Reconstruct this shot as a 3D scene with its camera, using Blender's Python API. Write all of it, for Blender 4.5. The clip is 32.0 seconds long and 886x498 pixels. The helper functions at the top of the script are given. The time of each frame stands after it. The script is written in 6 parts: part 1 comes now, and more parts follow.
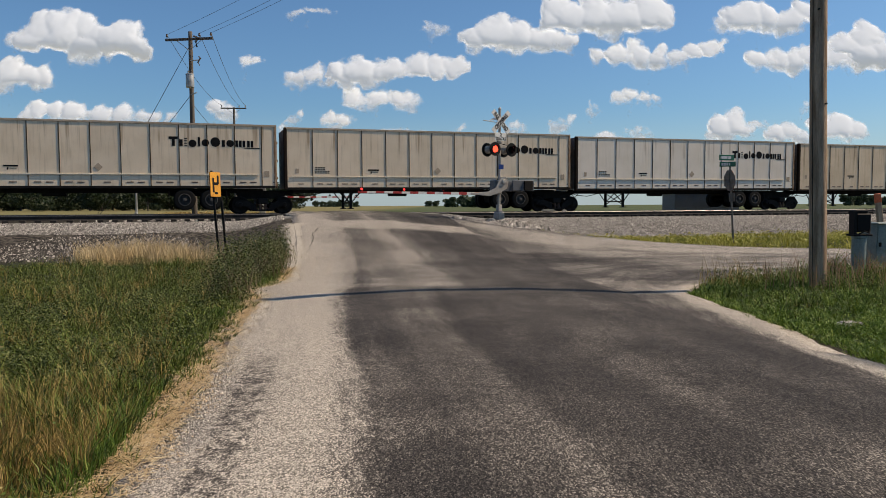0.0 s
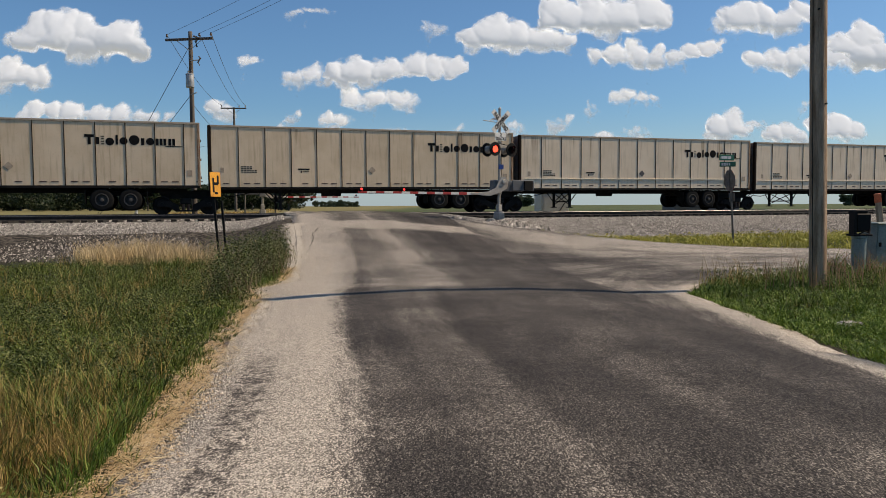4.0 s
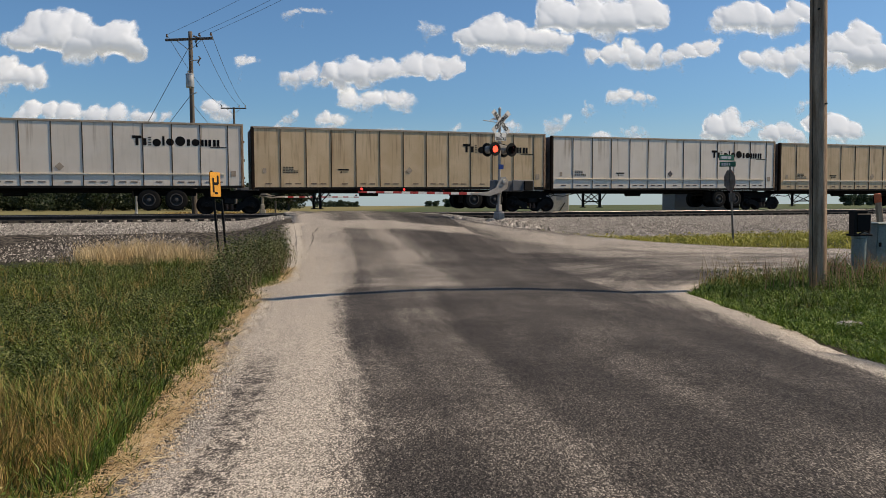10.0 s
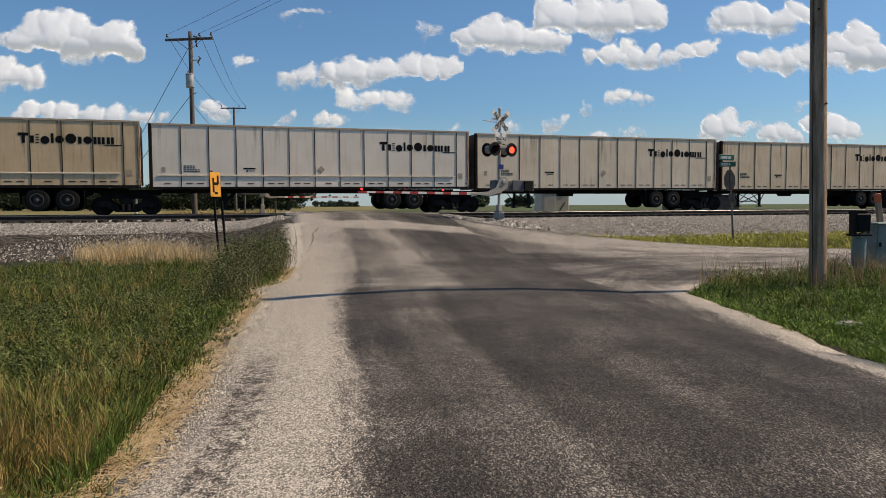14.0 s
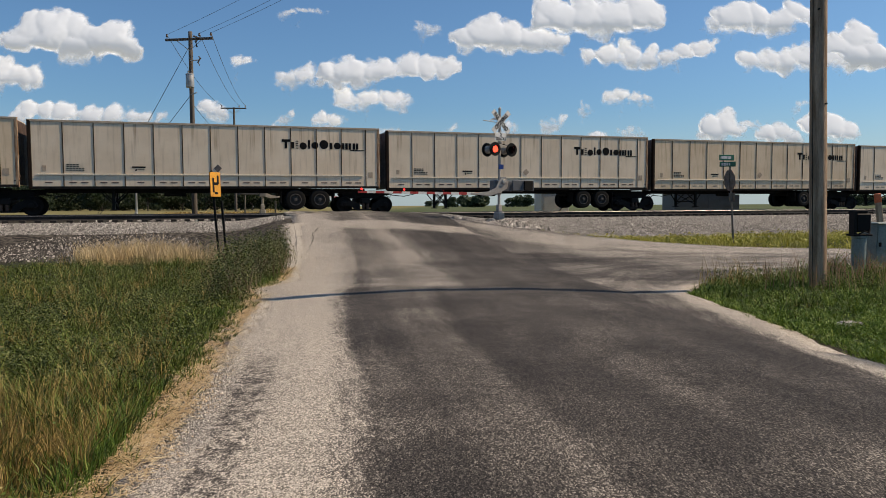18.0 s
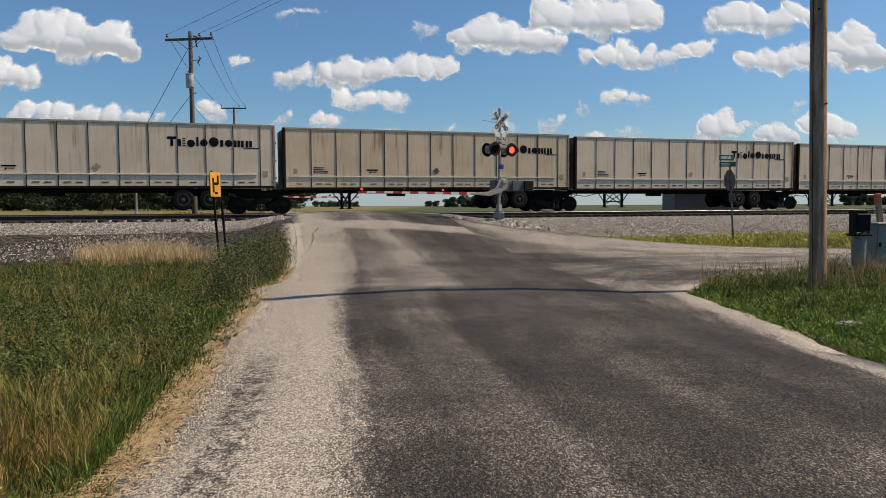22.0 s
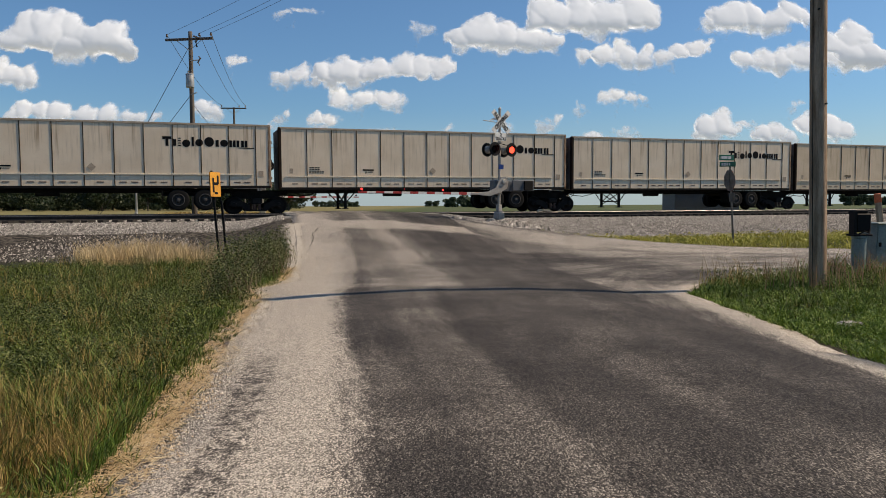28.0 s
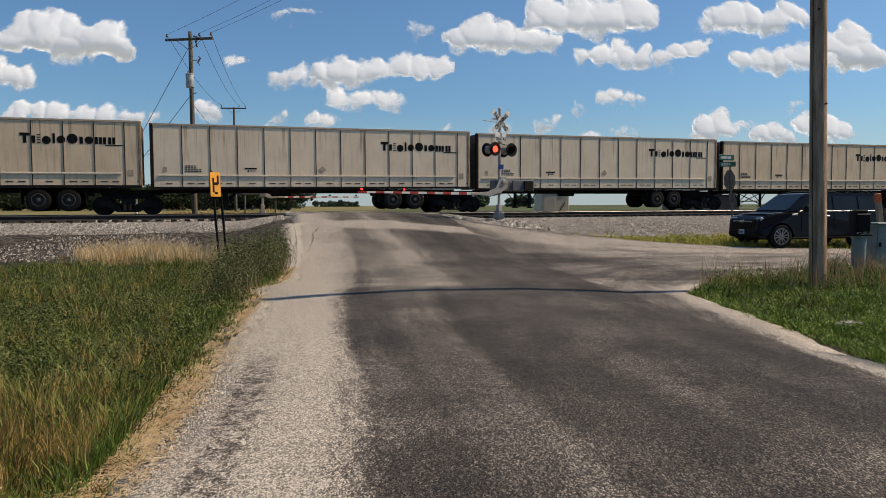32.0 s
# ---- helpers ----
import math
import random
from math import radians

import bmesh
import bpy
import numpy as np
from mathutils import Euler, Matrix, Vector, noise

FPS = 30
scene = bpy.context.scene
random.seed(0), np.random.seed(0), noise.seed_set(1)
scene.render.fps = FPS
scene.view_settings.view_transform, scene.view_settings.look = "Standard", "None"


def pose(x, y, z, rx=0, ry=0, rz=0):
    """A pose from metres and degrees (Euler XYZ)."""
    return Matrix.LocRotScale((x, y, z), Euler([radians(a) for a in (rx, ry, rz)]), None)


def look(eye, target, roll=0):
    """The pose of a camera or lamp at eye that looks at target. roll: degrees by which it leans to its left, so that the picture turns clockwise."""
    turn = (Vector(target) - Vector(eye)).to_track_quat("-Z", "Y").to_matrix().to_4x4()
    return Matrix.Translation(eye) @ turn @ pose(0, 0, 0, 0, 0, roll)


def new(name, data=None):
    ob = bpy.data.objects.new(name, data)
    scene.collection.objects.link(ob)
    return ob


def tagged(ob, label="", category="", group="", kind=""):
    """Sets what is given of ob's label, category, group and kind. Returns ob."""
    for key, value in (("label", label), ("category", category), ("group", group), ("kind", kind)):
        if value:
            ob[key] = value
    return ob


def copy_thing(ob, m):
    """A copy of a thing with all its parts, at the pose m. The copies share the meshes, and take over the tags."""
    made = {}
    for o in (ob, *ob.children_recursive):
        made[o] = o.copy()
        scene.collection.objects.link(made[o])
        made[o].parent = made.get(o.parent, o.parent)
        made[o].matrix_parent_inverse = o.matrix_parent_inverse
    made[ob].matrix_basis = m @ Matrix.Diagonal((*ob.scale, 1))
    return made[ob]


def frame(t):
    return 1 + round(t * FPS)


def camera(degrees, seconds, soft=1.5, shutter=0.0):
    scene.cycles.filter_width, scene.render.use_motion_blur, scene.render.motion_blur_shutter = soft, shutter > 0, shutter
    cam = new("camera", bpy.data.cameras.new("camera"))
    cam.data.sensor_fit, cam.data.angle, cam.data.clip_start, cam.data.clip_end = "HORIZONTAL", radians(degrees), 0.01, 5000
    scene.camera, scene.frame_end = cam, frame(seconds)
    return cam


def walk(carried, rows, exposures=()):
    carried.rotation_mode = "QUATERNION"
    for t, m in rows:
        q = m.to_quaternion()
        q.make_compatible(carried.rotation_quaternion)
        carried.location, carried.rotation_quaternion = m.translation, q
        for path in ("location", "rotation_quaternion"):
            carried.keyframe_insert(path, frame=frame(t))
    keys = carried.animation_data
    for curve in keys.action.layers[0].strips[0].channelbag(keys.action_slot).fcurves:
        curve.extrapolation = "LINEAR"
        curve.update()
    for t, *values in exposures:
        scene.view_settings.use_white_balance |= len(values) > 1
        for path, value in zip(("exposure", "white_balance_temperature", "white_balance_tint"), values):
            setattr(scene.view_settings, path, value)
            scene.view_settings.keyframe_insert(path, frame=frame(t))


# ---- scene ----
cam = camera(63.0, 32.0, soft=0.6)
EYE_Z = 1.6
CAM_POSE = pose(0, 0, EYE_Z, 90 - 3.445, 0, 0) @ pose(0, 0, 0, 0, 0, -0.27)
walk(cam, [(0.0, CAM_POSE), (32.0, CAM_POSE)], exposures=[(0.0, 0.0, 7400, 13), (32.0, 0.0, 7400, 13)])

# ---- light ----
SUN_ELEV, SUN_AZ = 48.0, 7.6      # azimuth counted from +X towards +Y
world = bpy.data.worlds.new("sky")
scene.world = world
world.use_nodes = True
wt = world.node_tree
sky = wt.nodes.new("ShaderNodeTexSky")
sky.sky_type = "NISHITA"
sky.sun_disc = False
sky.sun_elevation = radians(SUN_ELEV)
sky.sun_rotation = radians(90 - SUN_AZ)
sky.air_density, sky.dust_density, sky.ozone_density = 1.0, 1.05, 3.0
bg = wt.nodes["Background"]
bg.inputs["Strength"].default_value = 0.098
vivid = wt.nodes.new("ShaderNodeMix")
vivid.data_type, vivid.blend_type = "RGBA", "MULTIPLY"
vivid.inputs[0].default_value = 1.0
vivid.inputs[7].default_value = (0.61, 0.95, 1.22, 1)
wt.links.new(sky.outputs[0], vivid.inputs[6])
# pale summer haze that thickens towards the horizon
up = wt.nodes.new("ShaderNodeTexCoord")
axes = wt.nodes.new("ShaderNodeSeparateXYZ")
fall = wt.nodes.new("ShaderNodeMapRange")
fall.interpolation_type = "SMOOTHSTEP"
for k, v in enumerate((-0.02, 0.14, 0.58, 0.0)):
    fall.inputs[1 + k].default_value = v
haze = wt.nodes.new("ShaderNodeMix")
haze.data_type = "RGBA"
haze.inputs[7].default_value = (5.3, 6.6, 7.6, 1)
wt.links.new(up.outputs["Generated"], axes.inputs[0])
wt.links.new(axes.outputs[2], fall.inputs[0])
wt.links.new(fall.outputs[0], haze.inputs[0])
wt.links.new(vivid.outputs[2], haze.inputs[6])
wt.links.new(haze.outputs[2], bg.inputs["Color"])
sun_data = bpy.data.lights.new("sun", "SUN")
sun_data.energy, sun_data.angle, sun_data.color = 5.0, radians(0.53), (1.0, 0.89, 0.73)
sun = new("sun", sun_data)
sv = Vector((math.cos(radians(SUN_ELEV)) * math.cos(radians(SUN_AZ)), math.cos(radians(SUN_ELEV)) * math.sin(radians(SUN_AZ)), math.sin(radians(SUN_ELEV))))
sun.matrix_world = look(sv * 60, (0, 0, 0))

# ---- the plan: p is the distance across the railway, q the distance along it ----
TURN = radians(19.72)
CA, SA = math.cos(TURN), math.sin(TURN)
RAIL_Z = 1.24
TRAIN_P, NEAR_P = 38.0, 33.7     # track centres


def place(p, q, z=0.0):
    return Vector((q * CA - p * SA, q * SA + p * CA, z))


def pq(x, y):
    return y * CA - x * SA, x * CA + y * SA


def smooth(t):
    t = np.clip(t, 0.0, 1.0)
    return t * t * (3 - 2 * t)


def road_z(p):
    """Height of the roads: level, then up to the crossing and down behind it."""
    return 1.235 * smooth((p - 16.5) / 15.5) - 0.85 * smooth((p - 41.5) / 16.0)


def land_z(p):
    bed = 0.85 * smooth((p - 26.0) / 5.6) + 0.16 * smooth((p - 19.0) / 7.0)
    return bed - 0.06 - 0.67 * smooth((p - 40.5) / 8.0)


def curve_at(points, z):
    ys = [a for a, _ in points]
    xs = [b for _, b in points]
    return np.interp(z, ys, xs)


LEFT_EDGE = [(-40, 4.2), (0, -1.25), (3.9, -1.82), (5.4, -2.02), (8.7, -2.58), (12.0, -3.08), (15.7, -3.42), (19.6, -3.96), (23.7, -4.80), (29.1, -6.05), (33, -6.98), (45, -9.6), (160, -35)]
ROAD_W = 6.80


def left_at(y):
    """The road's left edge; a loose gravel apron swells out of it beside the tall weeds."""
    y = np.asarray(y, dtype=float)
    return np.interp(y, [a for a, _ in LEFT_EDGE], [b for _, b in LEFT_EDGE]) - 0.38 * np.exp(-((y - 13.9) / 0.95) ** 2)


# ---- materials ----


class Nodes:
    """Short hand for building a material's node tree."""

    def __init__(self, name):
        self.m = bpy.data.materials.new(name)
        self.m.use_nodes = True
        self.t = self.m.node_tree
        self.p = self.t.nodes["Principled BSDF"]
        self.out = self.t.nodes["Material Output"]

    def n(self, kind, **sets):
        nd = self.t.nodes.new(kind)
        for k, v in sets.items():
            if k in nd.inputs.keys():
                nd.inputs[k].default_value = v
            else:
                raise KeyError(k)
        return nd

    def l(self, a, b):
        self.t.links.new(a, b)

    def coords(self, kind="Object", scale=(1, 1, 1)):
        c = self.t.nodes.new("ShaderNodeTexCoord")
        mp = self.t.nodes.new("ShaderNodeMapping")
        mp.inputs["Scale"].default_value = scale
        self.l(c.outputs[kind], mp.inputs["Vector"])
        return mp.outputs[0]

    def noise(self, vec, scale, detail=4.0, rough=0.55):
        nd = self.t.nodes.new("ShaderNodeTexNoise")
        nd.inputs["Scale"].default_value, nd.inputs["Detail"].default_value, nd.inputs["Roughness"].default_value = scale, detail, rough
        if vec is not None:
            self.l(vec, nd.inputs["Vector"])
        return nd.outputs["Fac"]

    def ramp(self, fac, stops, interp="LINEAR"):
        nd = self.t.nodes.new("ShaderNodeValToRGB")
        nd.color_ramp.interpolation = interp
        el = nd.color_ramp.elements
        while len(el) < len(stops):
            el.new(0.5)
        for e, (pos, col) in zip(el, stops):
            e.position = pos
            e.color = (*col, 1) if len(col) == 3 else col
        self.l(fac, nd.inputs["Fac"])
        return nd.outputs["Color"]

    def mix(self, fac, a, b, mode="MIX"):
        nd = self.t.nodes.new("ShaderNodeMix")
        nd.data_type, nd.blend_type = "RGBA", mode
        for sock, v in ((nd.inputs[0], fac), (nd.inputs[6], a), (nd.inputs[7], b)):
            if isinstance(v, (int, float)):
                sock.default_value = v
            elif isinstance(v, tuple):
                sock.default_value = (*v, 1)
            else:
                self.l(v, sock)
        return nd.outputs[2]

    def math(self, op, a, b=0.0, clamp=False):
        nd = self.t.nodes.new("ShaderNodeMath")
        nd.operation, nd.use_clamp = op, clamp
        for sock, v in zip(nd.inputs, (a, b)):
            if isinstance(v, (int, float)):
                sock.default_value = v
            else:
                self.l(v, sock)
        return nd.outputs[0]

    def range(self, v, lo, hi, to_lo=0.0, to_hi=1.0, kind="SMOOTHSTEP"):
        nd = self.t.nodes.new("ShaderNodeMapRange")
        nd.interpolation_type = kind
        for i, x in enumerate((lo, hi, to_lo, to_hi)):
            nd.inputs[1 + i].default_value = x
        self.l(v, nd.inputs[0])
        return nd.outputs[0]

    def bump(self, height, strength=0.3, distance=0.02):
        nd = self.t.nodes.new("ShaderNodeBump")
        nd.inputs["Strength"].default_value, nd.inputs["Distance"].default_value = strength, distance
        self.l(height, nd.inputs["Height"])
        self.l(nd.outputs[0], self.p.inputs["Normal"])

    def done(self, color=None, rough=0.6, metal=0.0, spec=0.5):
        if isinstance(color, tuple):
            self.p.inputs["Base Color"].default_value = (*color, 1)
        elif color is not None:
            self.l(color, self.p.inputs["Base Color"])
        if isinstance(rough, (int, float)):
            self.p.inputs["Roughness"].default_value = rough
        else:
            self.l(rough, self.p.inputs["Roughness"])
        self.p.inputs["Metallic"].default_value = metal
        self.p.inputs["Specular IOR Level"].default_value = spec
        return self.m


def worn(name, c1, c2, scale=2.0, fine=40.0, rough=0.6, metal=0.0, bump=0.15, stretch=(1, 1, 1), rand=0.0, spec=0.5):
    """Two colours mixed by a broad noise, with fine grain, relief and an optional shift from object to object."""
    g = Nodes(name)
    v = g.coords("Object", stretch)
    broad = g.noise(v, scale, 5)
    grain = g.noise(v, fine, 3)
    col = g.mix(g.range(broad, 0.3, 0.7), c1, c2)
    col = g.mix(0.55, col, g.ramp(grain, [(0.3, (0.35, 0.35, 0.35)), (0.7, (1.0, 1.0, 1.0))]), "MULTIPLY") if fine else col
    if rand:
        info = g.t.nodes.new("ShaderNodeObjectInfo")
        col = g.mix(1.0, col, g.ramp(info.outputs["Random"], [(0, (1 - rand,) * 3), (1, (1, 1, 1))]), "MULTIPLY")
    if bump:
        g.bump(grain, bump, 0.01)
    return g.done(col, g.range(broad, 0.2, 0.8, max(rough - 0.12, 0.02), min(rough + 0.12, 1)), metal, spec)


def foliage(name, stops, translucent=0.14, rough=0.55):
    """Leaves and blades: a colour for each island, some light passing through."""
    g = Nodes(name)
    geo = g.t.nodes.new("ShaderNodeNewGeometry")
    v = g.coords("Object")
    broad = g.math("ADD", g.math("MULTIPLY", g.range(g.noise(v, 1.7, 4), 0.3, 0.7), 0.45), g.math("MULTIPLY", g.range(g.noise(v, 7.0, 2), 0.35, 0.65), 0.55))
    pick = g.math("ADD", g.math("MULTIPLY", geo.outputs["Random Per Island"], 0.62), g.math("MULTIPLY", broad, 0.42))
    col = g.ramp(pick, stops)
    g.done(col, rough, 0.0, 0.25)
    tr = g.t.nodes.new("ShaderNodeBsdfTranslucent")
    g.l(col, tr.inputs["Color"])
    mx = g.t.nodes.new("ShaderNodeMixShader")
    mx.inputs[0].default_value = translucent
    g.l(g.p.outputs[0], mx.inputs[1])
    g.l(tr.outputs[0], mx.inputs[2])
    g.l(mx.outputs[0], g.out.inputs["Surface"])
    return g.m


# ---- mesh helpers ----


def part(name, bm, material, parent=None, label="", smooth_faces=False):
    """Links a bmesh as one mesh object, under a thing or a part where one is given."""
    me = bpy.data.meshes.new(name)
    bmesh.ops.recalc_face_normals(bm, faces=bm.faces)
    bm.to_mesh(me)
    bm.free()
    if smooth_faces:
        for f in me.polygons:
            f.use_smooth = True
    me.materials.append(material)
    ob = new(name, me)
    ob.parent = parent
    if label:
        ob["label"] = label
    return ob


def again(ob, m, parent=None):
    """One more object on the same mesh."""
    o = new(ob.name.split(".")[0], ob.data)
    o.parent = parent or ob.parent
    o.matrix_basis = m
    if "label" in ob:
        o["label"] = ob["label"]
    return o


def thing(name, m, label, category, group="", kind=""):
    ob = new(name)
    ob.empty_display_size = 0.2
    ob.matrix_basis = m
    return tagged(ob, label, category, group, kind)


def box(size, at=(0, 0, 0), bevel=0.0, rot=(0, 0, 0), bm=None, seg=1):
    bm = bm or bmesh.new()
    m = pose(*at, *rot) @ Matrix.Diagonal((*size, 1))
    made = bmesh.ops.create_cube(bm, size=1.0, matrix=m)
    if bevel:
        edges = list({e for v in made["verts"] for e in v.link_edges})
        bmesh.ops.bevel(bm, geom=edges, offset=bevel, segments=seg, affect="EDGES")
    return bm


def rod(a, b, r0, r1=None, seg=12, bm=None, caps=True):
    bm = bm or bmesh.new()
    a, b = Vector(a), Vector(b)
    d = b - a
    m = Matrix.Translation((a + b) / 2) @ d.to_track_quat("Z", "Y").to_matrix().to_4x4()
    bmesh.ops.create_cone(bm, cap_ends=caps, segments=seg, radius1=r0, radius2=r0 if r1 is None else r1, depth=d.length, matrix=m)
    return bm


def slab(points, lo, hi, axis="y", bm=None, bevel=0.0):
    """A flat outline drawn out along an axis."""
    bm = bm or bmesh.new()

    def v3(p, t):
        return (p[0], t, p[1]) if axis == "y" else ((t, p[0], p[1]) if axis == "x" else (p[0], p[1], t))
    va = [bm.verts.new(v3(p, lo)) for p in points]
    vb = [bm.verts.new(v3(p, hi)) for p in points]
    n = len(points)
    faces = [bm.faces.new(va), bm.faces.new(vb[::-1])]
    faces += [bm.faces.new((va[i], vb[i], vb[(i + 1) % n], va[(i + 1) % n])) for i in range(n)]
    if bevel:
        edges = list({e for f in faces[:2] for e in f.edges})
        bmesh.ops.bevel(bm, geom=edges, offset=bevel, segments=2, affect="EDGES")
    return bm


def lathe(profile, seg=24, bm=None, axis="y", caps=True):
    """A ring profile of (radius, offset) turned about an axis."""
    bm = bm or bmesh.new()
    rings = []
    for r, o in profile:
        ring = []
        for i in range(seg):
            a = 2 * math.pi * i / seg
            ring.append(bm.verts.new((r * math.cos(a), o, r * math.sin(a)) if axis == "y" else (r * math.cos(a), r * math.sin(a), o)))
        rings.append(ring)
    for k in range(len(rings) - 1):
        for i in range(seg):
            j = (i + 1) % seg
            bm.faces.new((rings[k][i], rings[k][j], rings[k + 1][j], rings[k + 1][i]))
    for ring, (r, o) in ((rings[0], profile[0]), (rings[-1], profile[-1])):
        if caps and r > 1e-4:
            bm.faces.new(ring)
    return bm


def tube(points, r, seg=6, bm=None):
    """A bent pipe or cable through the points."""
    bm = bm or bmesh.new()
    pts = [Vector(p) for p in points]
    rings = []
    for i, p in enumerate(pts):
        d = (pts[min(i + 1, len(pts) - 1)] - pts[max(i - 1, 0)]).normalized()
        q = d.to_track_quat("Z", "Y").to_matrix()
        rings.append([bm.verts.new(p + q @ Vector((r * math.cos(2 * math.pi * k / seg), r * math.sin(2 * math.pi * k / seg), 0))) for k in range(seg)])
    for a, b in zip(rings, rings[1:]):
        for k in range(seg):
            bm.faces.new((a[k], a[(k + 1) % seg], b[(k + 1) % seg], b[k]))
    bm.faces.new(rings[0])
    bm.faces.new(rings[-1])
    return bm


def soup(name, verts, faces, material, kind="", label="", category="", smooth_faces=False):
    """One joined mesh out of arrays, for what nobody could count."""
    me = bpy.data.meshes.new(name)
    verts, faces = np.asarray(verts, dtype=np.float32), np.asarray(faces, dtype=np.int32)
    k = faces.shape[1]
    me.vertices.add(len(verts))
    me.vertices.foreach_set("co", verts.ravel())
    me.loops.add(faces.size)
    me.loops.foreach_set("vertex_index", faces.ravel())
    me.polygons.add(len(faces))
    me.polygons.foreach_set("loop_start", np.arange(0, faces.size, k, dtype=np.int32))
    me.polygons.foreach_set("loop_total", np.full(len(faces), k, dtype=np.int32))
    if smooth_faces:
        me.polygons.foreach_set("use_smooth", np.ones(len(faces), dtype=bool))
    me.update(calc_edges=True)
    me.materials.append(material)
    return tagged(new(name, me), label, category, "", kind)


def lettering(text, size, material, parent, m, align="CENTER", stretch=1.0, bold=0.012):
    """Text in the built-in font as a flat mesh part."""
    cu = bpy.data.curves.new("lettering", "FONT")
    cu.body, cu.size, cu.align_x, cu.align_y, cu.extrude, cu.offset = text, size, align, "CENTER", 0.002, bold * size
    cu.resolution_u = 3
    tmp = bpy.data.objects.new("lettering", cu)
    me = bpy.data.meshes.new_from_object(tmp)
    bpy.data.objects.remove(tmp)
    me.materials.clear()
    me.materials.append(material)
    me.transform(Matrix.Diagonal((stretch, 1, 1, 1)))
    ob = new("lettering", me)
    ob.parent = parent
    ob.matrix_basis = m
    return ob


STEEL_DARK = worn("dark steel", (0.010, 0.0095, 0.009), (0.024, 0.021, 0.019), 3, 40, 0.8, 0.0, spec=0.12)
RUST = worn("rusty steel", (0.10, 0.05, 0.03), (0.05, 0.03, 0.022), 5, 50, 0.8)
RUBBER = worn("tyre rubber", (0.009, 0.009, 0.009), (0.018, 0.017, 0.015), 4, 60, 0.9, spec=0.12)
GALV = worn("galvanised steel", (0.36, 0.37, 0.37), (0.5, 0.5, 0.49), 5, 50, 0.5, 0.5)
BLACK = worn("black paint", (0.007, 0.007, 0.0075), (0.014, 0.0135, 0.013), 3, 40, 0.7, spec=0.15)
INK = worn("faded black lettering", (0.007, 0.007, 0.008), (0.016, 0.016, 0.016), 6, 30, 0.8, bump=0, spec=0.08)
WHITE = worn("white sign sheeting", (0.80, 0.78, 0.74), (0.70, 0.68, 0.64), 4, 60, 0.5, bump=0.02)
RED = worn("red sheeting", (0.45, 0.03, 0.025), (0.35, 0.025, 0.02), 4, 60, 0.5, bump=0.02)
CONCRETE = worn("concrete", (0.40, 0.37, 0.33), (0.28, 0.26, 0.23), 3, 30, 0.9, bump=0.3)
# ---- ground, roads, railway ----


def ground_material():
    g = Nodes("verge and field ground")
    v = g.coords("Object")
    at = g.t.nodes.new("ShaderNodeAttribute")
    at.attribute_name = "across"
    p = at.outputs["Fac"]
    n1 = g.noise(v, 0.35, 5)
    n2 = g.noise(v, 6.0, 5)
    n3 = g.noise(v, 45.0, 3)
    soil = g.mix(g.range(n1, 0.35, 0.65), (0.014, 0.015, 0.007), (0.04, 0.032, 0.018))
    gravel = g.mix(g.range(n2, 0.35, 0.65), (0.26, 0.25, 0.235), (0.11, 0.105, 0.10))
    cinder = g.mix(g.range(n2, 0.42, 0.58), (0.014, 0.012, 0.010), (0.10, 0.086, 0.07))
    field = g.mix(g.range(g.noise(g.coords("Object", (0.01, 0.05, 1)), 3.0, 4), 0.35, 0.65), (0.055, 0.078, 0.026), (0.095, 0.105, 0.04))
    spread = g.t.nodes.new("ShaderNodeSeparateXYZ")
    g.l(v, spread.inputs[0])
    field = g.mix(g.range(spread.outputs[0], -34.0, -8.0), (0.19, 0.165, 0.065), field)
    edge = g.math("ADD", p, g.math("MULTIPLY", g.math("SUBTRACT", n1, 0.5), 3.0))
    col = g.mix(g.range(edge, 22.6, 23.4), soil, cinder)
    col = g.mix(g.range(edge, 29.2, 29.8), col, gravel)
    # dark track ballast, deepened to carry the shade beside rails and tie ends
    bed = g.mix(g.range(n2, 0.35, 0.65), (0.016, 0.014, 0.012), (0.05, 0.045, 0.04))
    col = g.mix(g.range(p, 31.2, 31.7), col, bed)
    dry = g.mix(g.range(n2, 0.3, 0.7), (0.22, 0.18, 0.06), (0.16, 0.16, 0.05))
    col = g.mix(g.range(edge, 42.0, 43.0), col, dry)
    col = g.mix(g.range(edge, 58.0, 62.0), col, field)
    col = g.mix(0.5, col, g.ramp(n3, [(0.3, (0.45, 0.45, 0.45)), (0.7, (1, 1, 1))]), "MULTIPLY")
    g.bump(n3, 0.5, 0.05)
    return g.done(col, 0.95, 0, 0.2)


def sheet(name, ps, qs, height, material):
    P, Q = np.meshgrid(ps, qs, indexing="ij")
    Z = height(P, Q)
    verts = np.stack([Q * CA - P * SA, Q * SA + P * CA, Z], -1).reshape(-1, 3)
    n, m = P.shape
    i = (np.arange(n - 1)[:, None] * m + np.arange(m - 1)[None, :]).ravel()
    faces = np.stack([i, i + m, i + m + 1, i + 1], -1)
    ob = soup(name, verts, faces, material, kind="structure", smooth_faces=True)
    a = ob.data.attributes.new("across", "FLOAT", "POINT")
    a.data.foreach_set("value", P.ravel().astype(np.float32))
    return ob


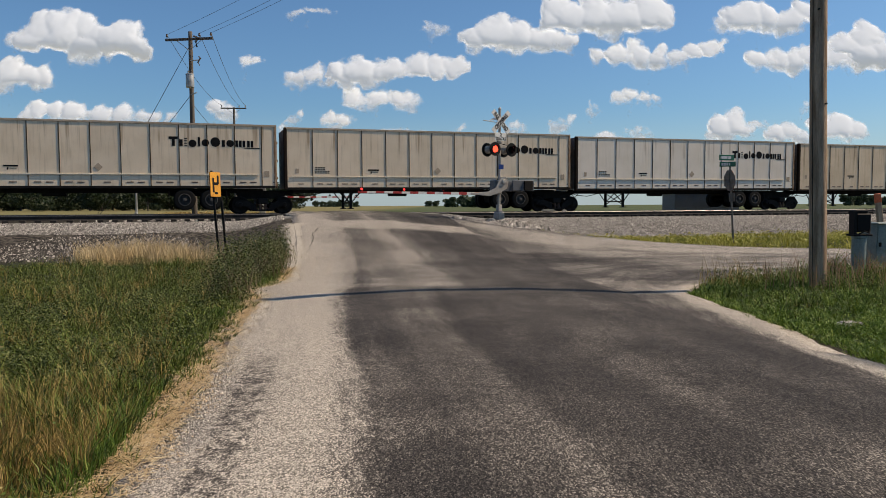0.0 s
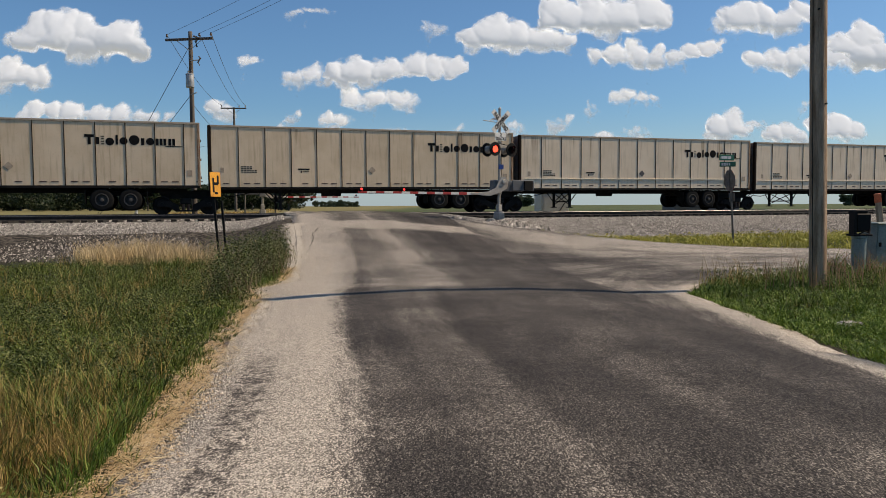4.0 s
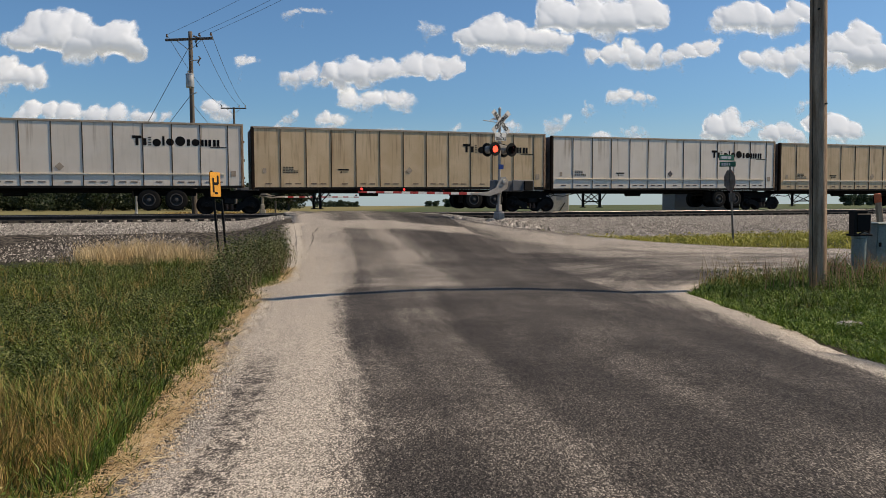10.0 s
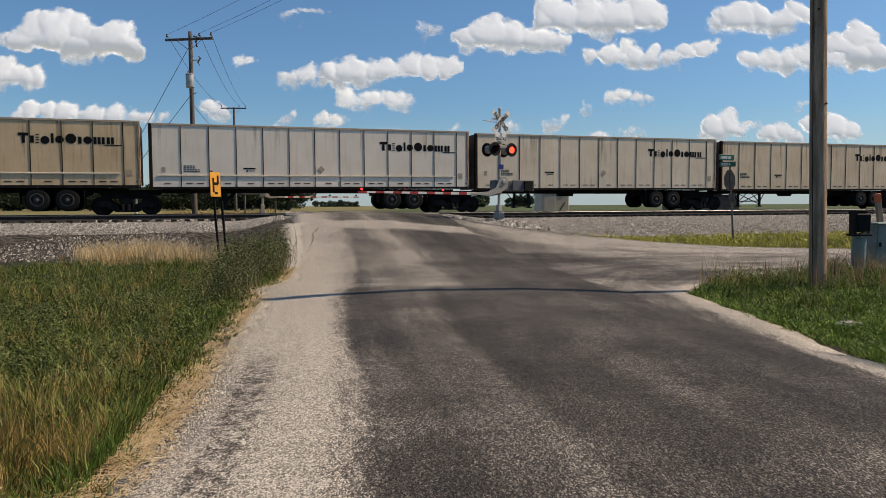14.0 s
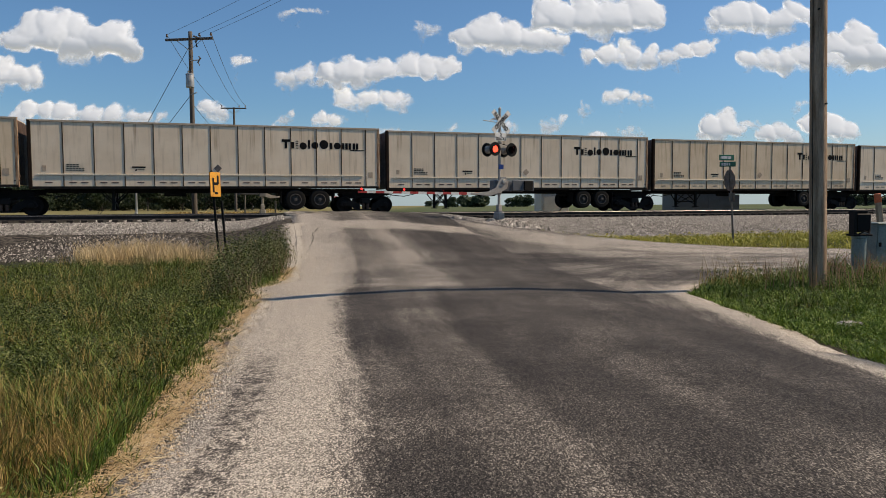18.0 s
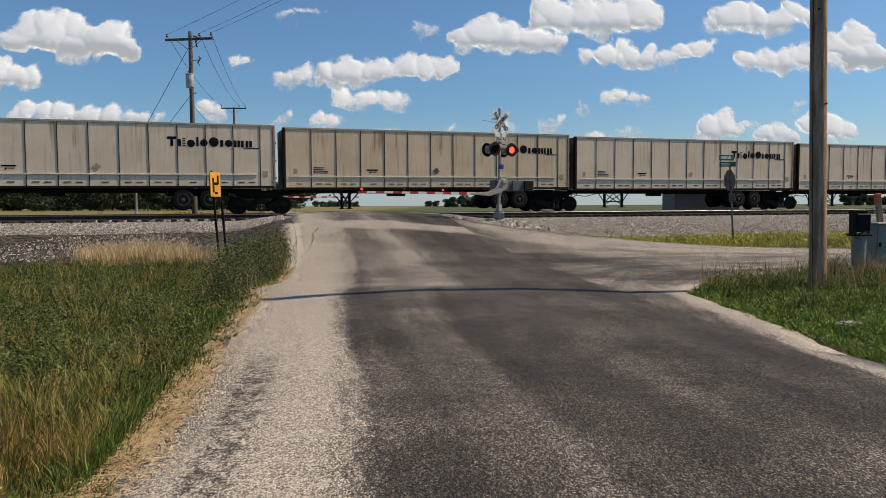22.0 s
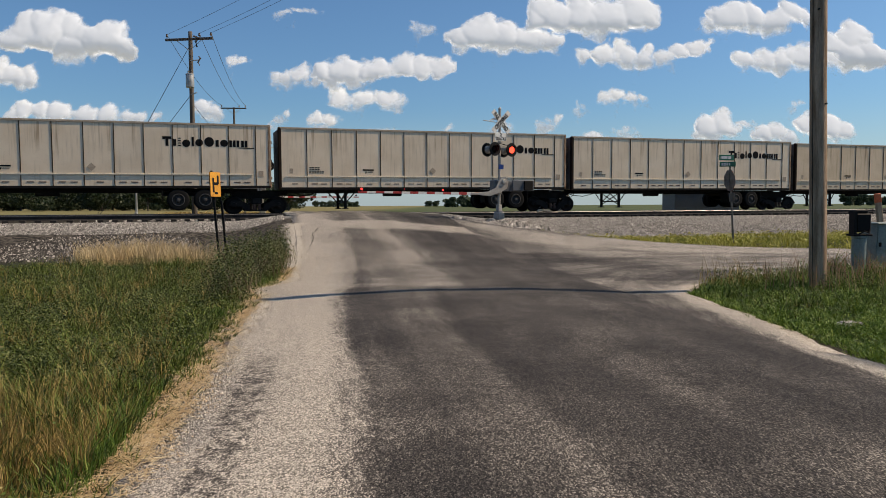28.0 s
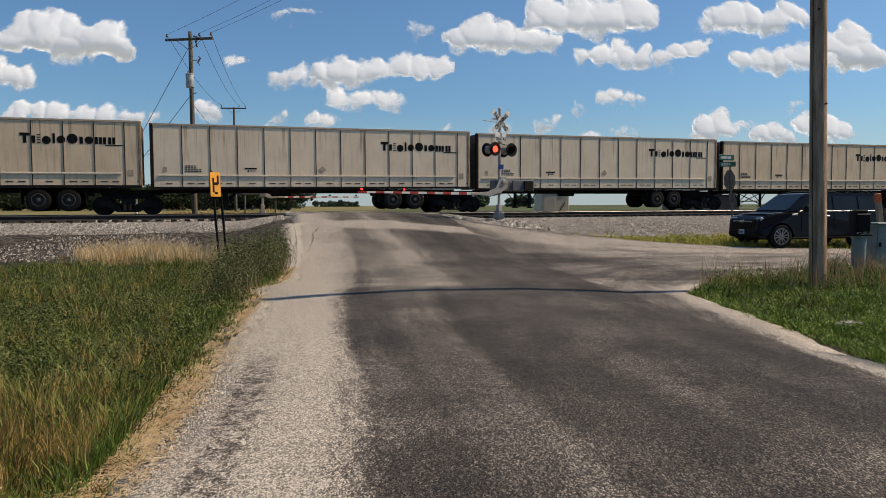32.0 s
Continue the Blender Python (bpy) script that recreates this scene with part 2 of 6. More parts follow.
def build_ground():
    ps = np.concatenate([[-300, -120, -50], np.arange(-20, 56, 0.6), [58, 62, 70, 85, 110, 160, 240, 400, 700, 1200, 2200, 4200]])
    qs = np.concatenate([[-4000, -2000, -900, -400, -200, -120], np.arange(-80, 100, 0.8), [120, 160, 240, 400, 900, 2000, 4000]])

    def h(P, Q):
        z = land_z(P)
        X, Y = Q * CA - P * SA, Q * SA + P * CA
        wob = 0.05 * np.sin(0.9 * P + 0.31 * Q) * np.cos(0.53 * Q - 0.4 * P) + 0.03 * np.sin(2.1 * Q + 1.3 * P)
        z = z + wob * smooth((55 - np.abs(P)) / 10) * (1 - smooth((P - 27) / 2) * (1 - smooth((P - 41) / 2)))
        # the road's own bank: the land comes up to just under it
        left = left_at(Y)
        gap = np.maximum(left - X, X - (left + ROAD_W))
        near = 1 - smooth((gap - 0.1) / 2.5)
        z = z * (1 - near) + (road_z(P) - 0.045) * near
        mound = np.exp(-((X - 2.6) ** 2 + (Y - 31.4) ** 2) / 4.0)
        z = np.where(P < 32, np.maximum(z, z + (1.0 - z) * mound), z)
        side = smooth((P - 10.5) / 1.5) * (1 - smooth((P - 20.0) / 4.0)) * smooth((X - 1.0) / 2.0)
        z = np.where(side > 0, z * (1 - side) + (road_z(P) - 0.13) * side, z)
        return z
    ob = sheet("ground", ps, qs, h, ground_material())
    tagged(ob, "grassy roadside ground with railway ballast and flat field beyond", "ground")
    return h


LAND = build_ground()


def land_at(x, y):
    p, q = pq(x, y)
    return LAND(np.asarray(p, dtype=float), np.asarray(q, dtype=float))


def road_material(name, main=True):
    g = Nodes(name)
    uv = g.t.nodes.new("ShaderNodeUVMap")
    sp = g.t.nodes.new("ShaderNodeSeparateXYZ")
    g.l(uv.outputs[0], sp.inputs[0])
    u, w = sp.outputs[0], sp.outputs[1]
    v = g.coords("Object")
    streak = g.noise(g.coords("UV", (1.0, 0.07, 1)), 1.4, 6, 0.62)
    patch = g.noise(v, 0.42, 5, 0.6)
    broad = g.noise(v, 1.6, 4)
    speck = g.noise(g.coords("Object", (1, 0.5, 1)), 130.0, 4, 0.8)
    clump = g.noise(v, 17.0, 4, 0.7)
    vor = g.t.nodes.new("ShaderNodeTexVoronoi")
    vor.inputs["Scale"].default_value = 120.0
    g.l(g.coords("Object", (1, 0.5, 1)), vor.inputs["Vector"])
    stone = vor.outputs["Color"]
    sep = g.t.nodes.new("ShaderNodeSeparateColor")
    g.l(stone, sep.inputs[0])
    chip = sep.outputs[0]
    shift = g.math("ADD", u, g.math("MULTIPLY", g.math("SUBTRACT", streak, 0.5), 0.9 if main else 0.12))
    if main:
        shift = g.math("ADD", shift, g.math("MULTIPLY", g.math("SUBTRACT", g.noise(g.coords("UV", (1.0, 0.5, 1)), 9.0, 5, 0.7), 0.5), 0.7))
    uu = g.math("DIVIDE", shift, 7.0)
    if main:
        tar = g.ramp(uu, [(0.0, (0.0,) * 3), (0.160, (0.05,) * 3), (0.188, (0.58,) * 3), (0.215, (0.96,) * 3), (0.285, (1.0,) * 3), (0.32, (0.82,) * 3), (0.38, (0.82,) * 3), (0.43, (1.02,) * 3), (0.60, (0.96,) * 3), (0.68, (0.92,) * 3), (0.78, (1.0,) * 3), (1.0, (0.92,) * 3)])
        tar = g.math("MULTIPLY", tar, g.math("SUBTRACT", 1.0, g.math("MULTIPLY", g.range(g.math("ADD", u, g.math("MULTIPLY", patch, 0.3)), 6.48, 6.80), g.math("SUBTRACT", 1.0, g.range(w, 7.4, 8.6)))))
        tar2 = g.ramp(uu, [(0.0, (0.0,) * 3), (0.13, (0.14,) * 3), (0.20, (0.36,) * 3), (0.25, (0.72,) * 3), (0.36, (0.66,) * 3), (0.43, (0.46,) * 3), (0.52, (0.76,) * 3), (0.68, (0.98,) * 3), (0.9, (0.98,) * 3), (1.0, (0.92,) * 3)])
        along = g.math("ADD", w, g.math("MULTIPLY", g.math("SUBTRACT", patch, 0.5), 3.0))
        rub = g.math("MULTIPLY", g.math("MULTIPLY", g.range(u, 0.20, 0.36), g.math("SUBTRACT", 1.0, g.range(u, 0.50, 0.76))), g.math("SUBTRACT", 1.0, g.range(along, 6.6, 9.0)))
        tar = g.math("ADD", tar, g.math("MULTIPLY", g.math("MULTIPLY", rub, g.range(g.noise(v, 9.0, 5, 0.75), 0.36, 0.60, 0.15, 1.0)), 0.85))
        tar = g.mix(g.range(w, 13.2, 13.9), tar, tar2)
        apron = g.math("MULTIPLY", g.range(along, 25.6, 26.2), g.math("SUBTRACT", 1.0, g.range(along, 27.4, 28.2)))
        tar = g.mix(g.math("MULTIPLY", apron, 0.8), tar, (0.12, 0.12, 0.12))
        lo, hi = 0.36, 0.66
    else:
        lane = g.ramp(uu, [(0.0, (0.05,) * 3), (0.04, (0.10,) * 3), (0.065, (0.8,) * 3), (0.5, (0.78,) * 3), (0.72, (0.42,) * 3), (0.84, (0.05,) * 3), (1.0, (0.38,) * 3)])
        tar = g.mix(0.5, lane, g.ramp(g.noise(g.coords("UV", (0.8, 0.12, 1)), 1.3, 5), [(0.35, (0.1,) * 3), (0.65, (0.7,) * 3)]))
        sy = g.t.nodes.new("ShaderNodeSeparateXYZ")
        g.l(v, sy.inputs[0])
        wide = g.math("ADD", sy.outputs[1], g.math("MULTIPLY", g.math("SUBTRACT", patch, 0.5), 4.0))
        tar = g.mix(g.range(wide, 13.8, 16.2), lane, tar)
        # the dark lane that turns off the crossing towards the corner
        turn = g.math("ADD", g.math("MULTIPLY", sy.outputs[0], 0.877), g.math("ADD", g.math("MULTIPLY", sy.outputs[1], 0.48), -14.1))
        turn = g.math("ADD", turn, g.math("MULTIPLY", g.math("SUBTRACT", patch, 0.5), 2.6))
        tar = g.mix(g.math("MULTIPLY", g.math("SUBTRACT", 1.0, g.range(turn, -0.9, 1.0)), g.range(wide, 14.2, 16.0)), tar, (0.88, 0.88, 0.88))
        lo, hi = 0.3, 0.7
    var = g.math("ADD", g.range(patch, lo, hi, -0.10, 0.11), g.range(streak, 0.3, 0.7, -0.11, 0.11))
    cross = g.noise(g.coords("UV", (0.35, 1.5, 1)), 2.2, 6, 0.7)
    var = g.math("ADD", var, g.math("MULTIPLY", g.math("SUBTRACT", cross, 0.5), 0.32))
    var = g.math("ADD", var, g.math("MULTIPLY", g.math("SUBTRACT", clump, 0.5), 0.24))
    if not main:
        var = g.math("MULTIPLY", var, 1.9)
    # a gravelly pale strip beside the corner's grass
    here = g.t.nodes.new("ShaderNodeSeparateXYZ")
    g.l(v, here.inputs[0])
    rim = g.range(g.math("ADD", here.outputs[0], g.math("MULTIPLY", g.math("SUBTRACT", broad, 0.5), 0.5)), 3.90, 4.28)
    rim = g.math("MULTIPLY", rim, g.range(here.outputs[1], 2.0, 4.0))
    tar = g.mix(g.math("MULTIPLY", rim, g.math("SUBTRACT", 1.0, g.range(here.outputs[1], 13.2, 15.0))), tar, (0.12, 0.12, 0.12))
    f = g.math("ADD", tar, g.math("ADD", var, g.math("MULTIPLY", g.math("SUBTRACT", broad, 0.5), 0.25)))
    # bare chips show through the tar in a fine pattern
    f = g.range(g.math("ADD", f, g.math("MULTIPLY", g.math("SUBTRACT", chip, 0.5), 0.8)), 0.10, 0.80, 0, 1, "LINEAR")
    pale = g.mix(chip, (0.82, 0.725, 0.615), (0.16, 0.14, 0.12))
    dark = g.mix(g.math("POWER", chip, 3.0), (0.013, 0.0118, 0.0115), (0.145, 0.126, 0.113))
    col = g.mix(f, pale, dark)
    col = g.mix(0.72, col, g.ramp(speck, [(0.38, (0.06,) * 3), (0.60, (1.16,) * 3)]), "MULTIPLY")
    g.bump(g.math("ADD", chip, g.math("MULTIPLY", speck, 0.6)), 0.8, 0.012)
    return g.done(col, g.range(f, 0, 1, 0.95, 0.85), 0, 0.15)


def strip(name, near, far, rows, cols, lift, material, uv_of, thick=0.12):
    """A paved surface between two edge lines, with a skirt at its rims."""
    verts, uvs = [], []
    for j in range(rows):
        a, b = near(j / (rows - 1)), far(j / (rows - 1))
        for i in range(cols):
            k = i / (cols - 1)
            x, y = a[0] + (b[0] - a[0]) * k, a[1] + (b[1] - a[1]) * k
            p, q = pq(x, y)
            verts.append((x, y, float(road_z(p)) + lift(k, x, y)))
            uvs.append(uv_of(x, y, k))
    faces = [(j * cols + i, j * cols + i + 1, (j + 1) * cols + i + 1, (j + 1) * cols + i) for j in range(rows - 1) for i in range(cols - 1)]
    rim = [j * cols for j in range(rows)], [j * cols + cols - 1 for j in range(rows)]
    for side in rim:
        base = len(verts)
        for s in side:
            x, y, z = verts[s]
            verts.append((x, y, z - thick))
            uvs.append(uvs[s])
        for k in range(rows - 1):
            faces.append((side[k], side[k + 1], base + k + 1, base + k))
    ob = soup(name, verts, faces, material, kind="structure", smooth_faces=True)
    layer = ob.data.uv_layers.new(name="UVMap")
    idx = np.zeros(len(ob.data.loops), dtype=np.int32)
    ob.data.loops.foreach_get("vertex_index", idx)
    layer.data.foreach_set("uv", np.asarray(uvs, dtype=np.float32)[idx].ravel())
    return ob


def rag(y, k):
    return 0.05 * math.sin(y * 1.3 + k) + 0.04 * math.sin(y * 4.1 + 2 * k) + 0.03 * math.sin(y * 11.7 + k)


def main_y(t):
    return -30 + 175 * t if t < 0 else (-30 + 90 * (t / 0.8) if t < 0.8 else 60 + 100 * (t - 0.8) / 0.2)


def build_roads():
    def near(t):
        y = main_y(t)
        return float(left_at(y)) + rag(y, 0.0), y

    def far(t):
        y = main_y(t)
        return float(curve_at(LEFT_EDGE, y)) + ROAD_W + rag(y, 2.0) * (0.6 if y < 9 else 0.1), y

    def lift(k, x, y):
        crown = (0.05 + 0.07 * float(smooth((y - 7.0) / 6.0))) * (1 - (2 * k - 1) ** 2)
        tuck = 0.022 * float(smooth((k - 0.84) / 0.16)) * float(smooth((y - 7.2) / 1.2)) * (1 - float(smooth((y - 30.0) / 1.5)))
        return crown - 0.03 - tuck + 0.006 * math.sin(3.1 * x + 1.7 * y)
    ob = strip("road", near, far, 420, 22, lift, road_material("worn chip-seal asphalt"), lambda x, y, k: (x - float(curve_at(LEFT_EDGE, y)), y))
    tagged(ob, "worn grey chip-seal country road rising to the rail crossing", "road")
    near_pts = [(2.6, 6.2), (4.35, 7.3), (4.51, 9.3), (4.52, 13.3), (5.62, 15.7), (6.65, 16.42), (8.85, 17.46), (10.5, 18.5), (16, 20.3), (60, 29.2), (230, 62.5)]
    far_pts = [(-2.2, 31.6), (0.2, 31.0), (1.3, 29.54), (2.57, 28.26), (4.56, 26.96), (7.14, 25.75), (10.02, 25.0), (13.94, 25.0), (20, 26.3), (60, 34.2), (230, 67.5)]

    def line(pts):
        d = [0.0]
        for a, b in zip(pts, pts[1:]):
            d.append(d[-1] + math.dist(a, b))
        return [x / d[-1] for x in d], [a for a, _ in pts], [b for _, b in pts]
    nl, fl = line(near_pts), line(far_pts)

    # both edges run from the junction out along the side road
    def near2(t):
        t = t ** 3.2
        y = float(np.interp(t, nl[0], nl[2]))
        return float(np.interp(t, nl[0], nl[1])) + 0.6 * rag(y, 1.0), y

    def far2(t):
        t = t ** 3.2
        x = float(np.interp(t, fl[0], fl[1]))
        return x, float(np.interp(t, fl[0], fl[2])) + 0.5 * rag(x, 3.0)

    def lift2(k, x, y):
        left = float(curve_at(LEFT_EDGE, y))
        over = smooth((x - left - ROAD_W + 0.9) / 0.6)
        return -0.08 + 0.046 * float(over) + 0.03 * (1 - (2 * k - 1) ** 2) * float(smooth((x - left - ROAD_W) / 2.5))
    ob = strip("side_road", near2, far2, 160, 24, lift2, road_material("pale worn side road", False), lambda x, y, k: (k * 7.0, x))
    tagged(ob, "pale grey side road meeting the main road beside the tracks", "road")


build_roads()

# rusty rail side, darkened to hold the shade on its near face
RAIL_STEEL = worn("rail side rust", (0.024, 0.016, 0.012), (0.013, 0.010, 0.009), 4, 40, 0.8)
RAIL_TOP = worn("polished rail head", (0.30, 0.28, 0.26), (0.38, 0.36, 0.34), 2, 30, 0.42, 0.8, bump=0)
TIE_WOOD = worn("creosoted tie wood", (0.016, 0.013, 0.011), (0.034, 0.028, 0.023), 4, 30, 0.9, bump=0.4, stretch=(1, 8, 8), rand=0.4)


def build_track(pc, label):
    root = thing("railway_track", Matrix.Translation(place(pc, 0, 0)) @ Matrix.Rotation(TURN, 4, "Z"), label, "railway track", "tracks")
    for side in (-0.755, 0.755):
        h, w = 0.17, 0.036
        prof = [(-0.07, 0), (0.07, 0), (0.07, 0.018), (0.012, 0.035), (0.012, 0.13), (w, 0.14), (w, h - 0.004), (-w, h - 0.004), (-w, 0.14), (-0.012, 0.13), (-0.012, 0.035), (-0.07, 0.018)]
        r = part("rail", slab(prof, -420, 420, "x"), RAIL_STEEL, root)
        r.matrix_basis = pose(0, side, RAIL_Z - 0.17)
        hd = part("rail_head", slab([(-w + 0.004, 0), (w - 0.004, 0), (w - 0.008, 0.006), (-w + 0.008, 0.006)], -420, 420, "x"), RAIL_TOP, r, "polished steel running surface")
        hd.matrix_basis = pose(0, 0, h - 0.004)
    first = None
    for k in range(150):
        q = -34 + k * 0.56
        m = pose(q, 0.03 * math.sin(k * 7.1), RAIL_Z - 0.17 - 0.085, 0, 0, 0.8 * math.sin(k * 3.7))
        if first is None:
            first = part("tie", box((0.23, 2.6, 0.17), bevel=0.012), TIE_WOOD, root)
            first.matrix_basis = m
        else:
            again(first, m, root)
    return root


for pc, lb in ((NEAR_P, "empty railway track with rusty rails on dark wooden ties"), (TRAIN_P, "railway track carrying the passing train on ballast")):
    build_track(pc, lb)


def build_crossing():
    """Road panels between and beside the rails."""
    for pc in (NEAR_P, TRAIN_P):
        for off, w in ((-1.28, 0.9), (0, 1.36), (1.28, 0.9)):
            p = pc + off
            a, b = solve_left(p), solve_left(p, ROAD_W)
            root = part("crossing_panel", box((b - a + 0.3, w, 0.16), bevel=0.015), ASPHALT_PANEL)
            root.matrix_basis = Matrix.Translation(place(p, (a + b) / 2, RAIL_Z - 0.085)) @ Matrix.Rotation(TURN, 4, "Z")
            tagged(root, "grey asphalt crossing panel between the rails", "crossing panel", "crossing panels", "structure")


def solve_left(p, extra=0.0):
    """The place q along the railway at which the road's edge has the distance p."""
    y = p
    for _ in range(30):
        x = float(curve_at(LEFT_EDGE, y)) + extra
        y = (p + x * SA) / CA
    return x * CA + y * SA


ASPHALT_PANEL = worn("crossing asphalt", (0.26, 0.24, 0.21), (0.17, 0.16, 0.145), 1.5, 40, 0.9, bump=0.4)
build_crossing()
# ---- cracks and joints in the pavement ----
CRACK = worn("dark pavement crack", (0.012, 0.010, 0.009), (0.03, 0.026, 0.022), 5, 60, 0.95, bump=0.2, spec=0.05)


def pave_z(x, y):
    k = min(max((x - float(curve_at(LEFT_EDGE, y))) / ROAD_W, 0.0), 1.0)
    return float(road_z(pq(x, y)[0])) + (0.05 + 0.07 * float(smooth((y - 7.0) / 6.0))) * (1 - (2 * k - 1) ** 2) - 0.03 + 0.006 * math.sin(3.1 * x + 1.7 * y)


def crack(points, width, seed, wander=0.03):
    """A thin wandering crack ribbon lying on the road."""
    rnd = random.Random(seed)
    bm = bmesh.new()
    prev = None
    fine = []
    for (xa, ya), (xb, yb) in zip(points, points[1:]):
        n = max(2, int(math.dist((xa, ya), (xb, yb)) / 0.12))
        fine += [(xa + (xb - xa) * i / n + rnd.uniform(-wander, wander), ya + (yb - ya) * i / n + rnd.uniform(-wander, wander)) for i in range(n)]
    for i, (x, y) in enumerate(fine):
        a, b = fine[max(i - 1, 0)], fine[min(i + 1, len(fine) - 1)]
        d = Vector((b[0] - a[0], b[1] - a[1])).normalized()
        w = width * rnd.uniform(0.25, 1.0)
        z = pave_z(x, y) + 0.006
        ring = [bm.verts.new((x - d.y * w, y + d.x * w, z)), bm.verts.new((x + d.y * w, y - d.x * w, z))]
        if prev:
            bm.faces.new((prev[0], prev[1], ring[1], ring[0]))
        prev = ring
    ob = part("road_crack", bm, CRACK)
    return tagged(ob, "thin dark crack in the worn asphalt", "road crack", "road cracks", "structure")


crack([(-4.75, 25.0), (-3.67, 25.6), (-1.73, 26.45), (0.34, 27.05)], 0.02, 1)
crack([(-4.5, 26.0), (-4.40, 24.4), (-4.2, 23.3), (-4.05, 21.9)], 0.016, 2, 0.05)
crack([(-3.67, 19.7), (-2.97, 20.4), (-1.41, 21.2), (-0.4, 21.5)], 0.02, 3)
crack([(-3.0, 17.6), (-1.6, 18.2), (0.6, 18.9), (2.3, 19.2)], 0.012, 4)
crack([(-4.2, 29.7), (-2.4, 30.3), (-1.0, 30.8)], 0.03, 5)
crack([(-2.75, 16.3), (-2.3, 16.5), (-1.9, 16.5)], 0.02, 6)
# ---- the train ----
PITCH, TRAILER_L = 16.49, 16.1
FIRST_REAR = 4.408      # rear end of the first trailer along the track at the start


def train_shift(t):
    return 13.20713 * t + 0.0154474 * t * t - 0.0001074 * t ** 3


def trailer_paint(name, c1, c2, dirt, amount):
    g = Nodes(name)
    info = g.t.nodes.new("ShaderNodeObjectInfo")
    v = g.coords("Object")
    add = g.t.nodes.new("ShaderNodeVectorMath")
    add.operation = "ADD"
    rnd = g.t.nodes.new("ShaderNodeCombineXYZ")
    g.l(g.math("MULTIPLY", info.outputs["Random"], 70.0), rnd.inputs[0])
    g.l(v, add.inputs[0])
    g.l(rnd.outputs[0], add.inputs[1])
    mp = g.t.nodes.new("ShaderNodeMapping")
    mp.inputs["Scale"].default_value = (5.0, 1, 0.35)
    g.l(add.outputs[0], mp.inputs["Vector"])
    runs = g.noise(mp.outputs[0], 1.4, 5, 0.6)
    cloud = g.noise(add.outputs[0], 0.9, 5)
    fine = g.noise(add.outputs[0], 25.0, 4)
    col = g.mix(g.range(cloud, 0.3, 0.7), c1, c2)
    col = g.mix(g.math("MULTIPLY", g.range(runs, 0.5, 0.75), amount), col, dirt)
    col = g.mix(g.math("MULTIPLY", g.range(fine, 0.55, 0.75), amount * 0.5), col, dirt)
    # rust runs that start under the roof edge
    sp = g.t.nodes.new("ShaderNodeSeparateXYZ")
    g.l(v, sp.inputs[0])
    mr = g.t.nodes.new("ShaderNodeMapping")
    mr.inputs["Scale"].default_value = (3.2, 1, 0.10)
    g.l(add.outputs[0], mr.inputs["Vector"])
    drip = g.math("MULTIPLY", g.range(g.noise(mr.outputs[0], 1.0, 4, 0.7), 0.55, 0.70), g.range(g.math("ADD", sp.outputs[2], g.math("MULTIPLY", cloud, 1.6)), 3.2, 4.7))
    col = g.mix(g.math("MULTIPLY", drip, 0.35 + amount), col, (0.27, 0.17, 0.09))
    col = g.mix(1.0, col, g.ramp(info.outputs["Random"], [(0, (0.93, 0.93, 0.93)), (1, (1, 1, 1))]), "MULTIPLY")
    g.bump(cloud, 0.06, 0.02)
    return g.done(col, g.range(runs, 0.3, 0.8, 0.38, 0.6), 0, 0.4)


PAINTS = {
    "white": trailer_paint("clean white trailer paint", (0.80, 0.70, 0.585), (0.74, 0.64, 0.52), (0.42, 0.36, 0.28), 0.25),
    "grey": trailer_paint("dull off-white trailer paint", (0.79, 0.645, 0.48), (0.71, 0.565, 0.405), (0.36, 0.27, 0.18), 0.4),
    "cream": trailer_paint("yellowed trailer paint", (0.74, 0.575, 0.395), (0.65, 0.49, 0.32), (0.34, 0.23, 0.13), 0.5),
    "tan": trailer_paint("dirty tan trailer paint", (0.68, 0.495, 0.30), (0.59, 0.415, 0.235), (0.30, 0.19, 0.09), 0.6),
}
TOP_RAIL = worn("dulled painted rail", (0.56, 0.45, 0.34), (0.42, 0.33, 0.24), 3, 30, 0.7, spec=0.1)
NOSE = worn("dark brown nose post", (0.016, 0.011, 0.008), (0.035, 0.02, 0.013), 3, 30, 0.8, spec=0.1)
NOSE_FACE = worn("dull grey nose sheet", (0.22, 0.21, 0.20), (0.15, 0.14, 0.13), 3, 30, 0.7, spec=0.1)
TAIL = worn("rust-streaked tail paint", (0.50, 0.37, 0.25), (0.20, 0.085, 0.04), 3.0, 30, 0.8, spec=0.1, stretch=(6, 6, 0.7))
SEAM = worn("dark trailer post", (0.04, 0.025, 0.014), (0.07, 0.044, 0.026), 4, 30, 0.95, spec=0.0)
# cream and non-metal: the sunlit sheen of the aluminium is in the colour
RUB = worn("bare aluminium rub rail", (0.90, 0.79, 0.62), (0.84, 0.72, 0.55), 3, 30, 0.6, 0.0, bump=0.03, spec=0.1)
REFLECT = worn("red marker tape", (0.07, 0.025, 0.02), (0.04, 0.022, 0.018), 6, 0, 0.5, bump=0)
PLACARD = worn("faded placard", (0.54, 0.43, 0.32), (0.44, 0.34, 0.25), 8, 40, 0.7, bump=0, spec=0.1)
PLACARD_DARK = worn("dark placard", (0.05, 0.045, 0.045), (0.16, 0.13, 0.12), 8, 40, 0.5, bump=0)
RING = worn("worn rim edge", (0.055, 0.05, 0.045), (0.10, 0.09, 0.08), 5, 40, 0.7, 0.0)
RIM = worn("dusty wheel rim", (0.025, 0.023, 0.021), (0.05, 0.046, 0.042), 5, 40, 0.75, 0.0)

